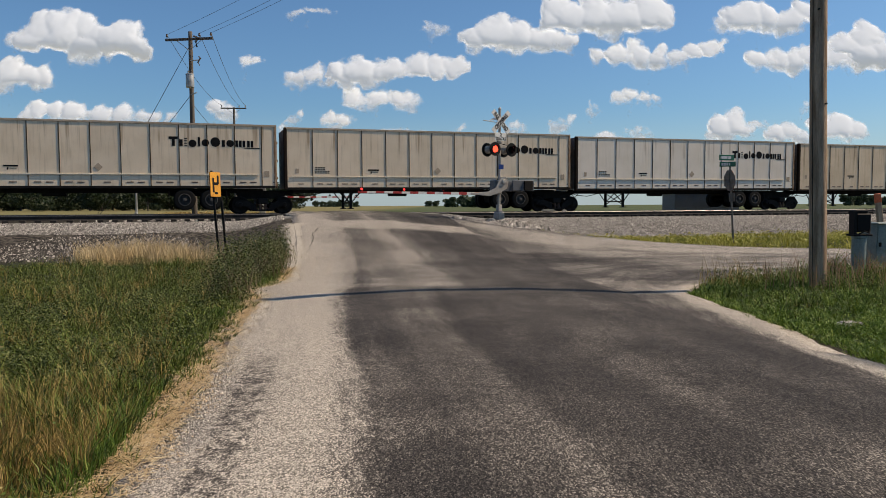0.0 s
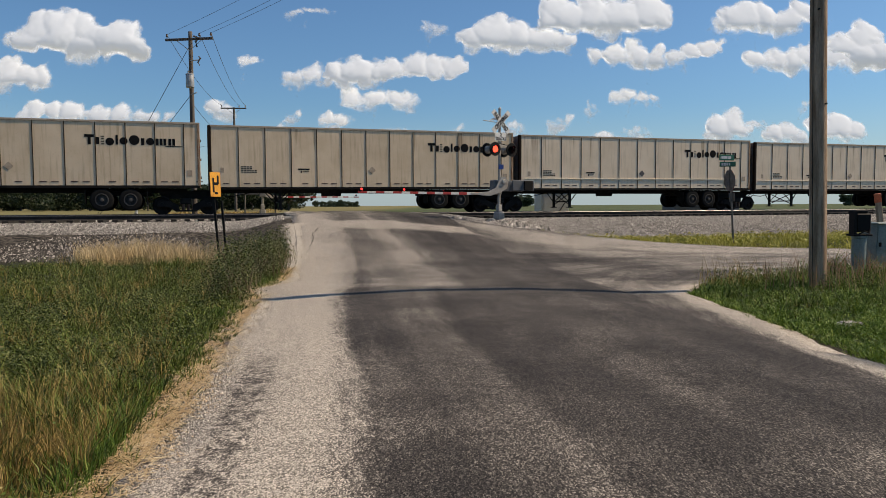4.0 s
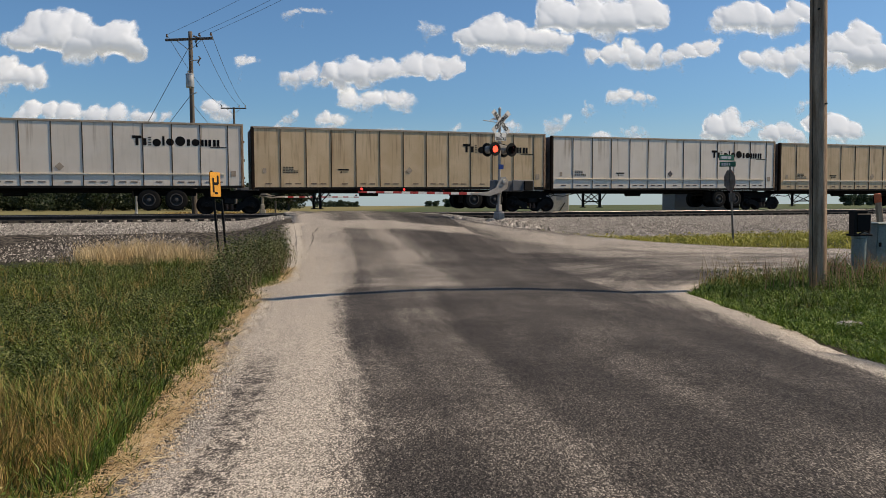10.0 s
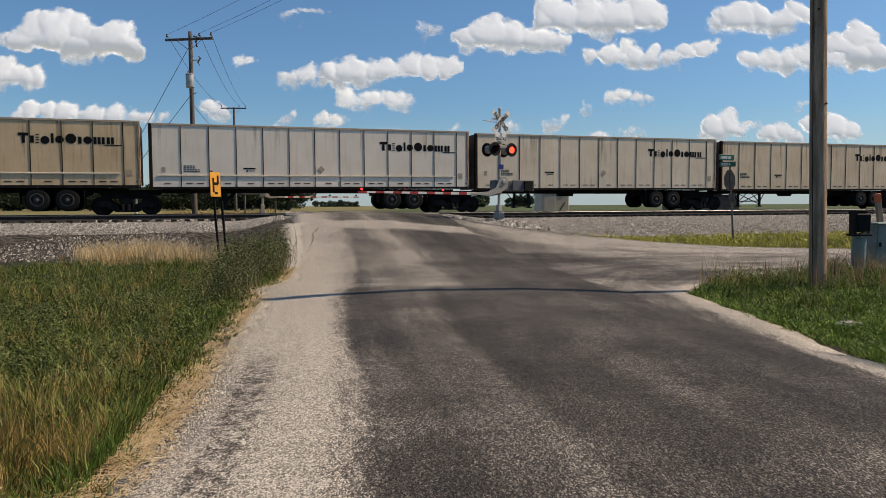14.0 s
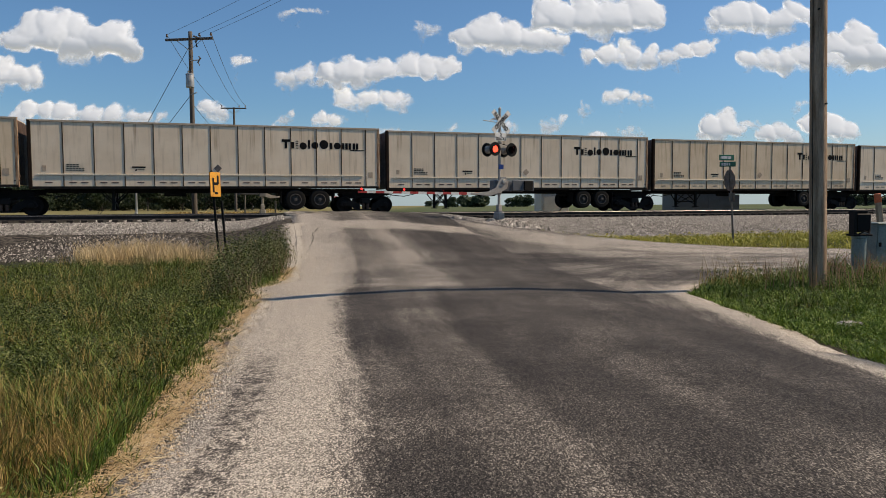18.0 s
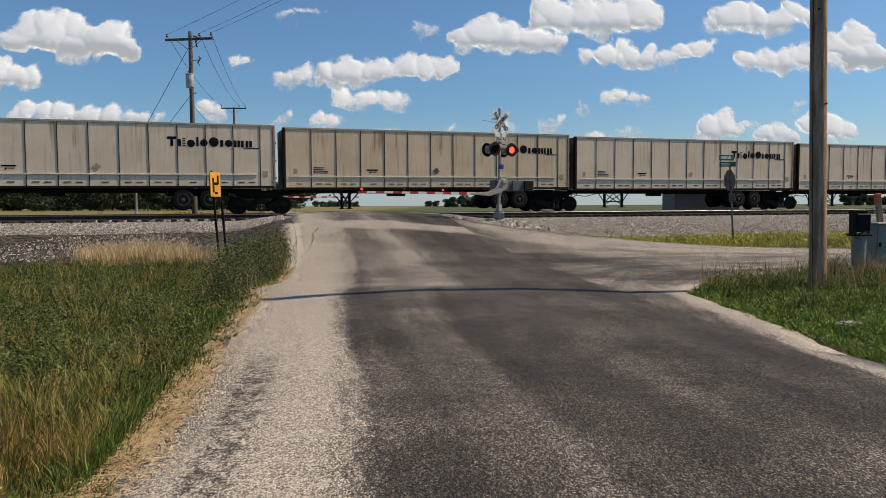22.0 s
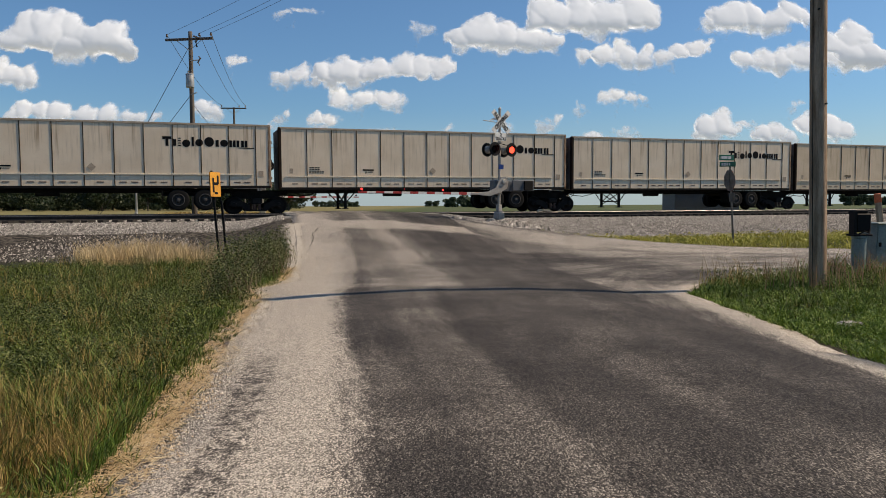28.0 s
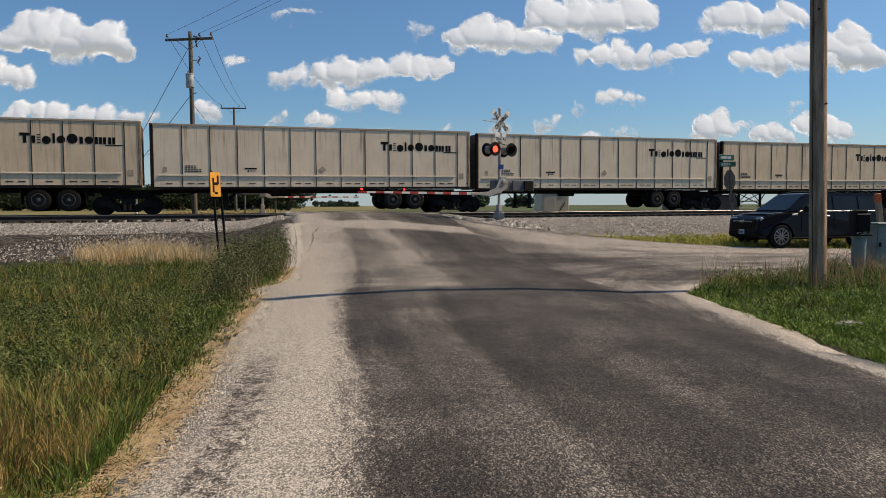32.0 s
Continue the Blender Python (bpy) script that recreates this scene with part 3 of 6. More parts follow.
BOX_LO, BOX_HI = 1.26, 4.36      # bottom rail and roof over the rail head at the rear end
DROP = 0.08                      # the nose sits lower than the tail
POSTS = [0.128 + 1.272 * k for k in range(1, 13)]


def tyre_mesh():
    r = 0.51
    prof = [(0.29, -0.125), (0.44, -0.14), (r - 0.02, -0.12), (r, -0.09), (r, 0.09), (r - 0.02, 0.12), (0.44, 0.14), (0.29, 0.125)]
    return lathe(prof, 28, caps=False)


def rim_mesh():
    prof = [(0.30, -0.125), (0.275, -0.135), (0.27, -0.05), (0.24, -0.01), (0.13, -0.03), (0.12, -0.06), (0.075, -0.08), (0.07, -0.15), (0.02, -0.155)]
    return lathe(prof, 24, caps=False)


def make_trailer():
    """A highway trailer that rides on rail bogies: nose at x = 0, tail at x = 16.1, near side at y = -1.3."""
    root = thing("rail_trailer", Matrix.Identity(4), "off-white ribbed box trailer riding on rail bogies", "trailer", "trailers of the train")
    L, Y = TRAILER_L, 1.3

    def lean(x):
        return DROP * (1 - x / L)
    # roof and core share the gentle fall towards the nose
    core = [(0.12, BOX_LO + 0.13 - lean(0.12)), (L - 0.12, BOX_LO + 0.13), (L - 0.12, BOX_HI - 0.03), (0.12, BOX_HI - 0.03 - lean(0.12))]
    body = part("body", slab(core, -Y + 0.03, Y - 0.02, "y", bevel=0.02), PAINTS["grey"], root)
    edges = [0.12] + POSTS + [L - 0.10]
    for i, (a, b) in enumerate(zip(edges, edges[1:])):
        lo, hi = BOX_LO + 0.12, BOX_HI - 0.085
        sh = [(a + 0.02, lo - lean(a)), (b - 0.02, lo - lean(b)), (b - 0.02, hi - lean(b)), (a + 0.02, hi - lean(a))]
        part("panel", slab(sh, -Y + 0.004, -Y + 0.035, "y"), PAINTS["grey"], root)
    for x in POSTS:
        d = lean(x)
        part("post", box((0.038, 0.03, BOX_HI - BOX_LO - 0.2), (x, -Y - 0.004, (BOX_LO + BOX_HI) / 2 + 0.02 - d), 0.008), SEAM, root)
    part("top_rail", slab([(0.02, BOX_HI - 0.10 - lean(0)), (L, BOX_HI - 0.10), (L, BOX_HI), (0.02, BOX_HI - lean(0))], -Y - 0.025, -Y + 0.06, "y", bevel=0.012), TOP_RAIL, root)
    part("bottom_rail", slab([(0.02, BOX_LO - lean(0)), (L, BOX_LO), (L, BOX_LO + 0.12), (0.02, BOX_LO + 0.12 - lean(0))], -Y - 0.02, -Y + 0.07, "y", bevel=0.01), STEEL_DARK, root)
    rub = part("rub_rail", slab([(0.32, BOX_LO + 0.61 - lean(0.3)), (15.25, BOX_LO + 0.61 - lean(15.2)), (15.25, BOX_LO + 0.70 - lean(15.2)), (0.32, BOX_LO + 0.70 - lean(0.3))], -Y - 0.045, -Y + 0.01, "y", bevel=0.03), RUB, root, "bright aluminium rub rail")
    part("nose_post", box((0.16, 0.2, BOX_HI - BOX_LO), (0.06, -Y + 0.07, (BOX_LO + BOX_HI) / 2 - DROP), 0.03), NOSE, root)
    part("nose_panel", box((0.06, 2 * Y - 0.3, BOX_HI - BOX_LO - 0.1), (0.07, 0, (BOX_LO + BOX_HI) / 2 - DROP), 0.02), NOSE_FACE, root)
    part("tail_frame", box((0.14, 0.12, BOX_HI - BOX_LO), (L - 0.05, -Y + 0.04, (BOX_LO + BOX_HI) / 2), 0.02), TAIL, root, "rust-streaked tail frame")
    for yy in (-0.62, 0.62):
        part("tail_door", box((0.05, 1.2, BOX_HI - BOX_LO - 0.25), (L - 0.03, yy, (BOX_LO + BOX_HI) / 2), 0.01), RUST, root, "rust-streaked rear door")
    for z in (1.75, 2.6, 3.5):
        part("door_hinge", box((0.10, 0.07, 0.12), (L + 0.02, -Y + 0.06, z), 0.01), RUST, root)
    # plain bars and discs stand in for the painted name; bars for the marks and data
    x, base = 11.13, 3.24
    for kind, w, h, up in (("bar", 0.40, 0.13, 0.31), ("post", 0.17, 0.32, 0), ("dashes", 0.14, 0.40, 0), ("disc", 0.36, 0.36, -0.05), ("post", 0.12, 0.44, 0), ("disc", 0.35, 0.34, 0),
                           ("disc", 0.45, 0.46, -0.01), ("post", 0.17, 0.32, 0), ("disc", 0.36, 0.34, 0), ("block", 0.50, 0.32, 0), ("block", 0.34, 0.32, 0)):
        z = base + up
        bm = bmesh.new()
        if kind == "dashes":
            for j in range(4):
                box((0.13, 0.006, 0.045), (x + 0.07, -Y - 0.002, z + 0.02 + 0.115 * j), bm=bm)
        elif kind == "disc":
            slab([(x + w / 2 + w / 2 * math.cos(2 * math.pi * i / 20), z + h / 2 + h / 2 * math.sin(2 * math.pi * i / 20)) for i in range(20)], -Y - 0.005, -Y, "y", bm=bm)
        elif kind in ("block", "posts"):
            for j in range(round(w / 0.17)):
                box((0.125, 0.006, h), (x + 0.07 + 0.17 * j, -Y - 0.002, z + h / 2), bm=bm)
        else:
            box((w if kind == "bar" else w * 0.85, 0.006, h), (x + w / 2, -Y - 0.002, z + h / 2), bm=bm)
        part("painted_block", bm, INK, root, "black painted shape")
        if kind == "bar":
            part("painted_block", box((0.13, 0.006, 0.32), (x + w / 2, -Y - 0.002, base + 0.15)), INK, root, "black painted shape")
        x += w + 0.055
    part("name_line", box((0.75, 0.006, 0.04), (14.95, -Y - 0.002, 3.20), 0), INK, root)
    bm = bmesh.new()
    for j in range(4):
        box((0.10, 0.006, 0.045), (1.57 + 0.135 * j, -Y - 0.002, 2.30), bm=bm)
        box((0.10, 0.006, 0.045), (1.57 + 0.135 * j, -Y - 0.002, 2.21), bm=bm)
    part("marking", bm, INK, root)
    bm = bmesh.new()
    for j in range(6):
        box((0.095, 0.006, 0.04), (1.56 + 0.128 * j, -Y - 0.002, 2.12), bm=bm)
        box((0.095, 0.006, 0.04), (1.56 + 0.128 * j, -Y - 0.002, 2.035), bm=bm)
    part("marking", bm, INK, root)
    bm = box((0.58, 0.006, 0.07), (4.55, -Y - 0.002, 2.21))
    box((0.28, 0.006, 0.025), (4.65, -Y - 0.002, 2.10), bm=bm)
    box((0.06, 0.006, 0.10), (4.43, -Y - 0.002, 2.08), rot=(0, 25, 0), bm=bm)
    part("marking", bm, INK, root)
    pl = part("placard", box((0.27, 0.012, 0.27), (0, 0, 0), 0.01, (0, 45, 0)), PLACARD, root, "diamond placard holder")
    pl.matrix_basis = pose(8.07, -Y - 0.008, 2.20)
    part("data_plate", box((0.16, 0.008, 0.24), (0.62, -Y - 0.002, 2.12)), PLACARD, root)
    part("data_plate", box((0.24, 0.008, 0.28), (15.62, -Y - 0.002, 1.95)), PLACARD, root)
    for k in range(13):
        a = edges[k] + 0.25
        for dx in ((0.0, 0.48) if k % 3 else (0.3,)):
            part("reflector_strip", box((0.30, 0.006, 0.045), (a + dx + 0.12, -Y - 0.004, BOX_LO + 0.29 - lean(a))), REFLECT, root, "dull red reflective strip")
    # running gear
    for yy in (-0.45, 0.45):
        part("frame_rail", box((15.0, 0.14, 0.22), (8.0, yy, BOX_LO - 0.06 - 0.06), 0.01), STEEL_DARK, root)
    for yy in (-0.95, 0.95):
        lg = part("landing_leg", box((0.13, 0.13, 1.0), (3.40, yy, 0.72), 0.01), BLACK, root)
        part("leg_foot", box((0.30, 0.28, 0.05), (3.40, yy, 0.22), 0.01), BLACK, lg)
        bm = rod((3.40, yy, 0.5), (2.75, yy * 0.8, 1.18), 0.03, seg=6)
        rod((3.40, yy, 0.5), (4.05, yy * 0.8, 1.18), 0.03, seg=6, bm=bm)
        part("leg_brace", bm, BLACK, root)
    bm = rod((3.40, -0.95, 0.35), (3.40, 0.95, 1.05), 0.03, seg=6)
    rod((3.40, 0.95, 0.35), (3.40, -0.95, 1.05), 0.03, seg=6, bm=bm)
    rod((3.40, 0.95, 0.55), (3.40, -0.95, 0.55), 0.035, seg=6, bm=bm)
    part("cross_brace", bm, BLACK, root)
    tyre0 = rim0 = ring0 = hub0 = None
    for wx in (11.77, 12.99):
        part("axle", rod((wx, -1.0, 0.69), (wx, 1.0, 0.69), 0.07, seg=8), STEEL_DARK, root)
        for yy, turn in ((-1.16, 0), (-0.82, 0), (0.82, 180), (1.16, 180)):
            m = pose(wx, yy, 0.69, 0, 0, turn)
            if tyre0 is None:
                tyre0 = part("tyre", tyre_mesh(), RUBBER, root, smooth_faces=True)
                tyre0.matrix_basis = m
                rim0 = part("rim", rim_mesh(), RIM, tyre0, "dark dusty wheel rim")
                ring0 = part("rim_edge", lathe([(0.292, -0.137), (0.262, -0.139), (0.260, -0.13)], 28, caps=False), RING, tyre0, "pale worn rim edge")
                hub0 = part("hub", lathe([(0.085, -0.10), (0.08, -0.157), (0.03, -0.165)], 16), RING, tyre0)
            else:
                t2 = again(tyre0, m, root)
                if abs(yy) > 1:
                    again(rim0, Matrix.Identity(4), t2)
                    again(ring0, Matrix.Identity(4), t2)
                    again(hub0, Matrix.Identity(4), t2)
    part("slider_frame", box((2.9, 1.2, 0.22), (12.45, 0, 1.0), 0.02), STEEL_DARK, root)
    for wx in (11.07, 13.70):
        part("mud_flap", box((0.02, 0.62, 0.62), (wx, -0.98, 0.82), 0.004), RUBBER, root)
    part("air_tank", rod((5.6, -0.3, 1.0), (6.6, -0.3, 1.0), 0.13, seg=12), STEEL_DARK, root)
    part("brake_hose", tube([(0.1, -0.5, 1.05), (0.5, -0.6, 0.92), (1.1, -0.7, 0.86), (1.7, -0.6, 0.98), (2.4, -0.4, 1.12)], 0.022), RUBBER, root)
    return root


def make_bogie():
    """A two-axle rail bogie under the joint of two trailers; its centre at x = 0."""
    root = thing("rail_bogie", Matrix.Identity(4), "black two-axle rail bogie under a trailer joint", "bogie", "bogies of the train")
    wheel0 = None
    for wx in (-1.07, 1.07):
        ax = part("axle", rod((wx, -0.72, 0.42), (wx, 0.72, 0.42), 0.075, seg=10), STEEL_DARK, root)
        for yy in (-0.755, 0.755):
            m = pose(wx, yy, 0.42, 0, 0, 0 if yy < 0 else 180)
            if wheel0 is None:
                prof = [(0.05, -0.10), (0.12, -0.09), (0.14, -0.03), (0.33, -0.02), (0.36, -0.07), (0.42, -0.07), (0.425, 0.03), (0.45, 0.05), (0.45, 0.075), (0.05, 0.075)]
                wheel0 = part("rail_wheel", lathe(prof, 28), STEEL_DARK, root, smooth_faces=True)
                wheel0.matrix_basis = m
            else:
                again(wheel0, m, root)
    for yy in (-1.0, 1.0):
        prof = [(-1.35, 0.42), (-1.2, 0.62), (-0.75, 0.64), (-0.35, 0.46), (-0.3, 0.20), (0.3, 0.20), (0.35, 0.46), (0.75, 0.64), (1.2, 0.62), (1.35, 0.42), (1.2, 0.34), (0.8, 0.36), (0.45, 0.12), (-0.45, 0.12), (-0.8, 0.36), (-1.2, 0.34)]
        sf = part("side_frame", slab(prof, yy - 0.07, yy + 0.07, "y"), STEEL_DARK, root, "cast steel side frame")
        for wx in (-1.07, 1.07):
            part("bearing_cap", lathe([(0.02, -0.06), (0.10, -0.05), (0.12, 0.05)], 14), STEEL_DARK, sf).matrix_basis = pose(wx, yy + (-0.08 if yy < 0 else 0.08), 0.45, 0, 0, 0 if yy < 0 else 180)
        for dx in (-0.12, 0.12):
            part("spring", rod((dx, yy, 0.2), (dx, yy, 0.5), 0.07, seg=10), RUST, sf)
    part("bolster", box((0.5, 2.2, 0.28), (0, 0, 0.62), 0.04), STEEL_DARK, root)
    part("cradle", slab([(-1.0, 0.75), (1.05, 0.75), (1.25, 1.02), (0.6, 1.14), (-0.9, 1.16), (-1.2, 1.0)], -0.55, 0.55, "y", bevel=0.03), STEEL_DARK, root)
    part("coupler", box((1.2, 0.35, 0.25), (0.95, 0, 1.05), 0.04), STEEL_DARK, root)
    part("brake_hose", tube([(1.1, -0.6, 1.0), (1.35, -0.75, 0.8), (1.55, -0.75, 1.02), (1.9, -0.7, 1.1), (2.5, -0.6, 1.12)], 0.022), RUBBER, root)
    part("brake_lever", box((0.9, 0.05, 0.08), (0.1, -0.82, 0.33), 0.01, (0, 24, 0)), RUST, root)
    return root


# (tint, rub rail, dark placard) trailer by trailer along the train
KINDS = ["grey 1 0", "grey 1 0", "white 1 0", "cream 0 0", "cream 0 0", "grey 1 1", "grey 1 0", "grey 1 0", "white 1 0", "tan 0 0",
         "white 1 1", "tan 1 0", "white 1 0", "grey 0 0", "cream 0 1", "grey 1 1", "grey 1 0", "cream 1 0", "grey 1 0", "cream 1 1",
         "grey 1 0", "grey 1 0", "cream 1 0", "grey 1 0", "grey 1 0", "grey 1 0", "cream 1 0", "grey 1 0", "grey 1 0", "cream 1 0", "grey 1 0"]
LABELS = {"white": "clean white ribbed box trailer riding on rail bogies", "grey": "dusty off-white ribbed box trailer riding on rail bogies",
          "cream": "yellowed rust-streaked box trailer riding on rail bogies", "tan": "dirty tan ribbed box trailer riding on rail bogies"}
TRAIN = []


def build_train():
    proto, bogie = make_trailer(), make_bogie()
    rub0 = [c for c in proto.children if c.name.startswith("rub_rail")][0]
    for i in range(-1, 31):
        tint, has_rub, dark = (KINDS[i] if i >= 0 else KINDS[0]).split()
        ob = proto if i == -1 else copy_thing(proto, Matrix.Identity(4))
        tagged(ob, LABELS[tint])
        for c in list(ob.children):
            base = c.name.split(".")[0]
            if base in ("body", "panel"):
                c.material_slots[0].link = "OBJECT"
                c.material_slots[0].material = PAINTS[tint]
            elif base == "placard" and dark == "1":
                c.material_slots[0].link = "OBJECT"
                c.material_slots[0].material = PLACARD_DARK
            elif base == "rub_rail" and has_rub == "0":
                bpy.data.objects.remove(c)
        bg2 = bogie if i == -1 else copy_thing(bogie, Matrix.Identity(4))
        rear = FIRST_REAR + i * PITCH
        TRAIN.append((ob, rear - TRAILER_L))
        TRAIN.append((bg2, rear - 0.68))


def train_pose(q):
    return Matrix.Translation(place(TRAIN_P, q, RAIL_Z)) @ Matrix.Rotation(TURN, 4, "Z")


build_train()
# ---- crossing signals ----
LAMP_LIT = Nodes("lit red lamp")
LAMP_LIT.p.inputs["Emission Color"].default_value = (1.0, 0.058, 0.03, 1)
LAMP_LIT.p.inputs["Emission Strength"].default_value = 3.2
LAMP_LIT = LAMP_LIT.done((0.5, 0.02, 0.01), 0.4)
ARM_LIT = Nodes("lit arm lamp")
ARM_LIT.p.inputs["Emission Color"].default_value = (1.0, 0.03, 0.03, 1)
ARM_LIT.p.inputs["Emission Strength"].default_value = 3.0
ARM_LIT = ARM_LIT.done((0.5, 0.02, 0.01), 0.4)
LAMP_DARK = worn("unlit red lens", (0.05, 0.008, 0.008), (0.03, 0.006, 0.006), 6, 30, 0.25, bump=0)
DULL = worn("weathered grey paint", (0.16, 0.16, 0.155), (0.22, 0.215, 0.205), 4, 40, 0.7)
SILVER = worn("aluminium paint", (0.46, 0.42, 0.37), (0.36, 0.325, 0.285), 5, 40, 0.5, 0.1)
WEIGHT = worn("slate grey weight paint", (0.075, 0.08, 0.09), (0.11, 0.115, 0.125), 4, 40, 0.7)
BLUE = worn("blue plate", (0.02, 0.07, 0.32), (0.03, 0.09, 0.38), 5, 40, 0.5, bump=0)
FLASHERS = []      # (turning reflector, home pose, which half of the beat)


def make_flasher(parent, r, at, half):
    """A reflector that turns in its housing: a glowing face on one side, a dark one on the other."""
    fl = part("reflector", lathe([(0.001, 0.004), (r, 0.0), (r, 0.006), (0.001, 0.006)], 20), LAMP_DARK, parent, "turning lamp reflector")
    fl.matrix_basis = Matrix.Translation(at)
    part("lit_face", lathe([(0.001, -0.004), (r * 0.96, -0.004), (r * 0.96, -0.001)], 20), LAMP_LIT, fl, "glowing red lamp face")
    FLASHERS.append((fl, Vector(at), half))
    return fl


def make_lamp(root, x, z, back, half):
    """A flashing unit: housing, round black background, hood, reflector. back: it faces the other way."""
    s = 1 if not back else -1
    lamp = part("flasher_unit", lathe([(0.05, 0.24), (0.13, 0.22), (0.17, 0.06), (0.17, 0.0)], 20), BLACK if not back else SILVER, root, "round crossing flasher", True)
    lamp.matrix_basis = pose(x, -0.27 * s, z, 0, 0, 0 if not back else 180)
    part("background", lathe([(0.165, -0.012), (0.29, -0.012), (0.29, 0.0), (0.165, 0.0)], 28, caps=False), BLACK, lamp)
    bm = bmesh.new()
    n = 14
    prev = None
    for k in range(n + 1):
        a = radians(-20 + 220 * k / n)
        depth = 0.15 if 30 < -20 + 220 * k / n < 150 else 0.06
        ring = [bm.verts.new((0.172 * math.cos(a), -0.01, 0.172 * math.sin(a))), bm.verts.new((0.165 * math.cos(a), -depth, 0.165 * math.sin(a)))]
        if prev:
            bm.faces.new((prev[0], prev[1], ring[1], ring[0]))
        prev = ring
    bmesh.ops.solidify(bm, geom=bm.faces[:], thickness=0.005)
    part("hood", bm, BLACK, lamp)
    if back:
        part("lens", lathe([(0.001, -0.02), (0.15, -0.005)], 18), LAMP_DARK, lamp)
    else:
        make_flasher(lamp, 0.15, (0, -0.02, 0), half)
    return lamp


def make_signal(name_label, m, arm_len, arm_turn, lamps, halves, far=False):
    root = thing("crossing_signal", m, name_label, "crossing signal", "crossing signals")
    part("foundation", box((0.36, 0.36, 0.34), (0, 0, 0.11), 0.04), CONCRETE, root, "weathered concrete foundation")
    base = part("junction_base", box((0.21, 0.21, 0.34), (0, 0, 0.44), 0.03), CONCRETE, root)
    part("base_flange", box((0.30, 0.30, 0.04), (0, 0, 0.31), 0.01), DULL, base)
    part("mast", rod((0, 0, 0.3), (0, 0, 4.64), 0.062, 0.058, 14), SILVER, root, "silver painted steel mast")
    part("mast_cap", lathe([(0.07, 0), (0.07, 0.03), (0.02, 0.10), (0.001, 0.11)], 12, axis="z"), SILVER, root).matrix_basis = pose(0, 0, 4.64)
    # crossbuck
    for k, (turn, word) in enumerate(((-45, "RAIL   ROAD"), (45, "CROSSING"))):
        bl = part("crossbuck_blade", box((1.22, 0.012, 0.23), bevel=0.004), WHITE, root, "white crossbuck blade with black letters")
        bl.matrix_basis = pose(0, -0.085 - 0.02 * k, 4.12, 0, -turn, 0)
        lettering(word, 0.25, INK, bl, pose(0, -0.008, -0.005, 90), stretch=0.72 if k else 0.68, bold=0.04)
    tr = part("tracks_plate", box((0.60, 0.012, 0.34), bevel=0.004), WHITE, root, "white number-of-tracks plate")
    tr.matrix_basis = pose(0, -0.08, 3.49)
    lettering("2", 0.20, INK, tr, pose(0, -0.008, 0.075, 90), bold=0.035)
    lettering("TRACKS", 0.17, INK, tr, pose(0, -0.008, -0.09, 90), stretch=0.9, bold=0.035)
    part("bell", lathe([(0.001, -0.03), (0.08, -0.02), (0.13, 0.03), (0.135, 0.05)], 18), SILVER, root).matrix_basis = pose(-0.02, 0, 3.20, 90)
    part("lamp_arm", rod((-0.5, 0, 3.1), (0.5, 0, 3.1), 0.035, seg=10), SILVER, root)
    part("lamp_clamp", box((0.2, 0.2, 0.16), (0, 0, 3.08), 0.02), SILVER, root)
    for x, half in ((-0.44, 0), (0.44, 1)):
        make_lamp(root, x, 2.94, False, half)
        make_lamp(root, x, 2.94, True, half)
    part("info_plate", box((0.26, 0.01, 0.20), (0.04, -0.075, 2.22), 0.003), BLUE, root, "small blue notice plate")
    part("antenna_arm", rod((0, 0, 4.08), (-0.95, -0.1, 4.12), 0.016, seg=6), SILVER, root)
    part("antenna", slab([(-0.6, 4.13), (-0.1, 4.2), (-0.35, 4.26)], -0.06, 0.0, "y"), WHITE, root)
    # gate mechanism
    mech = part("gate_mechanism", box((0.40, 0.42, 0.62), (0.02, 0.26, 1.35), 0.04), DULL, root)
    part("mechanism_door", box((0.30, 0.02, 0.5), (0.02, 0.05, 1.35), 0.01), DULL, mech)
    arm = part("gate_arm", slab([(-1.05, 1.00), (-0.55, 0.96), (-0.05, 1.12), (0.30, 1.30), (0.36, 1.62), (0.20, 1.80), (-0.02, 1.78), (-0.14, 1.60), (-0.25, 1.30), (-0.6, 1.14), (-1.05, 1.12)], -0.20, -0.13, "y", bevel=0.02), SILVER, root, "silver gate arm support")
    arm.matrix_basis = pose(0, 0, 0, 0, 0, arm_turn)
    part("hinge_cap", lathe([(0.001, -0.26), (0.09, -0.25), (0.11, -0.2)], 16), SILVER, arm).matrix_basis = pose(0.12, 0, 1.58)
    part("arm_tube", box((0.9, 0.06, 0.10), (-1.0, -0.16, 1.06), 0.015), SILVER, arm)
    for yy in (-0.42, 0.42):
        part("counterweight", box((1.05, 0.06, 0.46), (0.88, yy - 0.1 if yy < 0 else yy, 1.42), 0.02), WEIGHT, arm, "dull grey counterweight plate")
        part("counterweight_block", box((0.42, 0.08, 0.40), (1.1, (yy - 0.1 if yy < 0 else yy) - 0.06, 1.42), 0.02), STEEL_DARK, arm)
    striped_arm_on(root, arm, arm_len, lamps, halves)
    return root


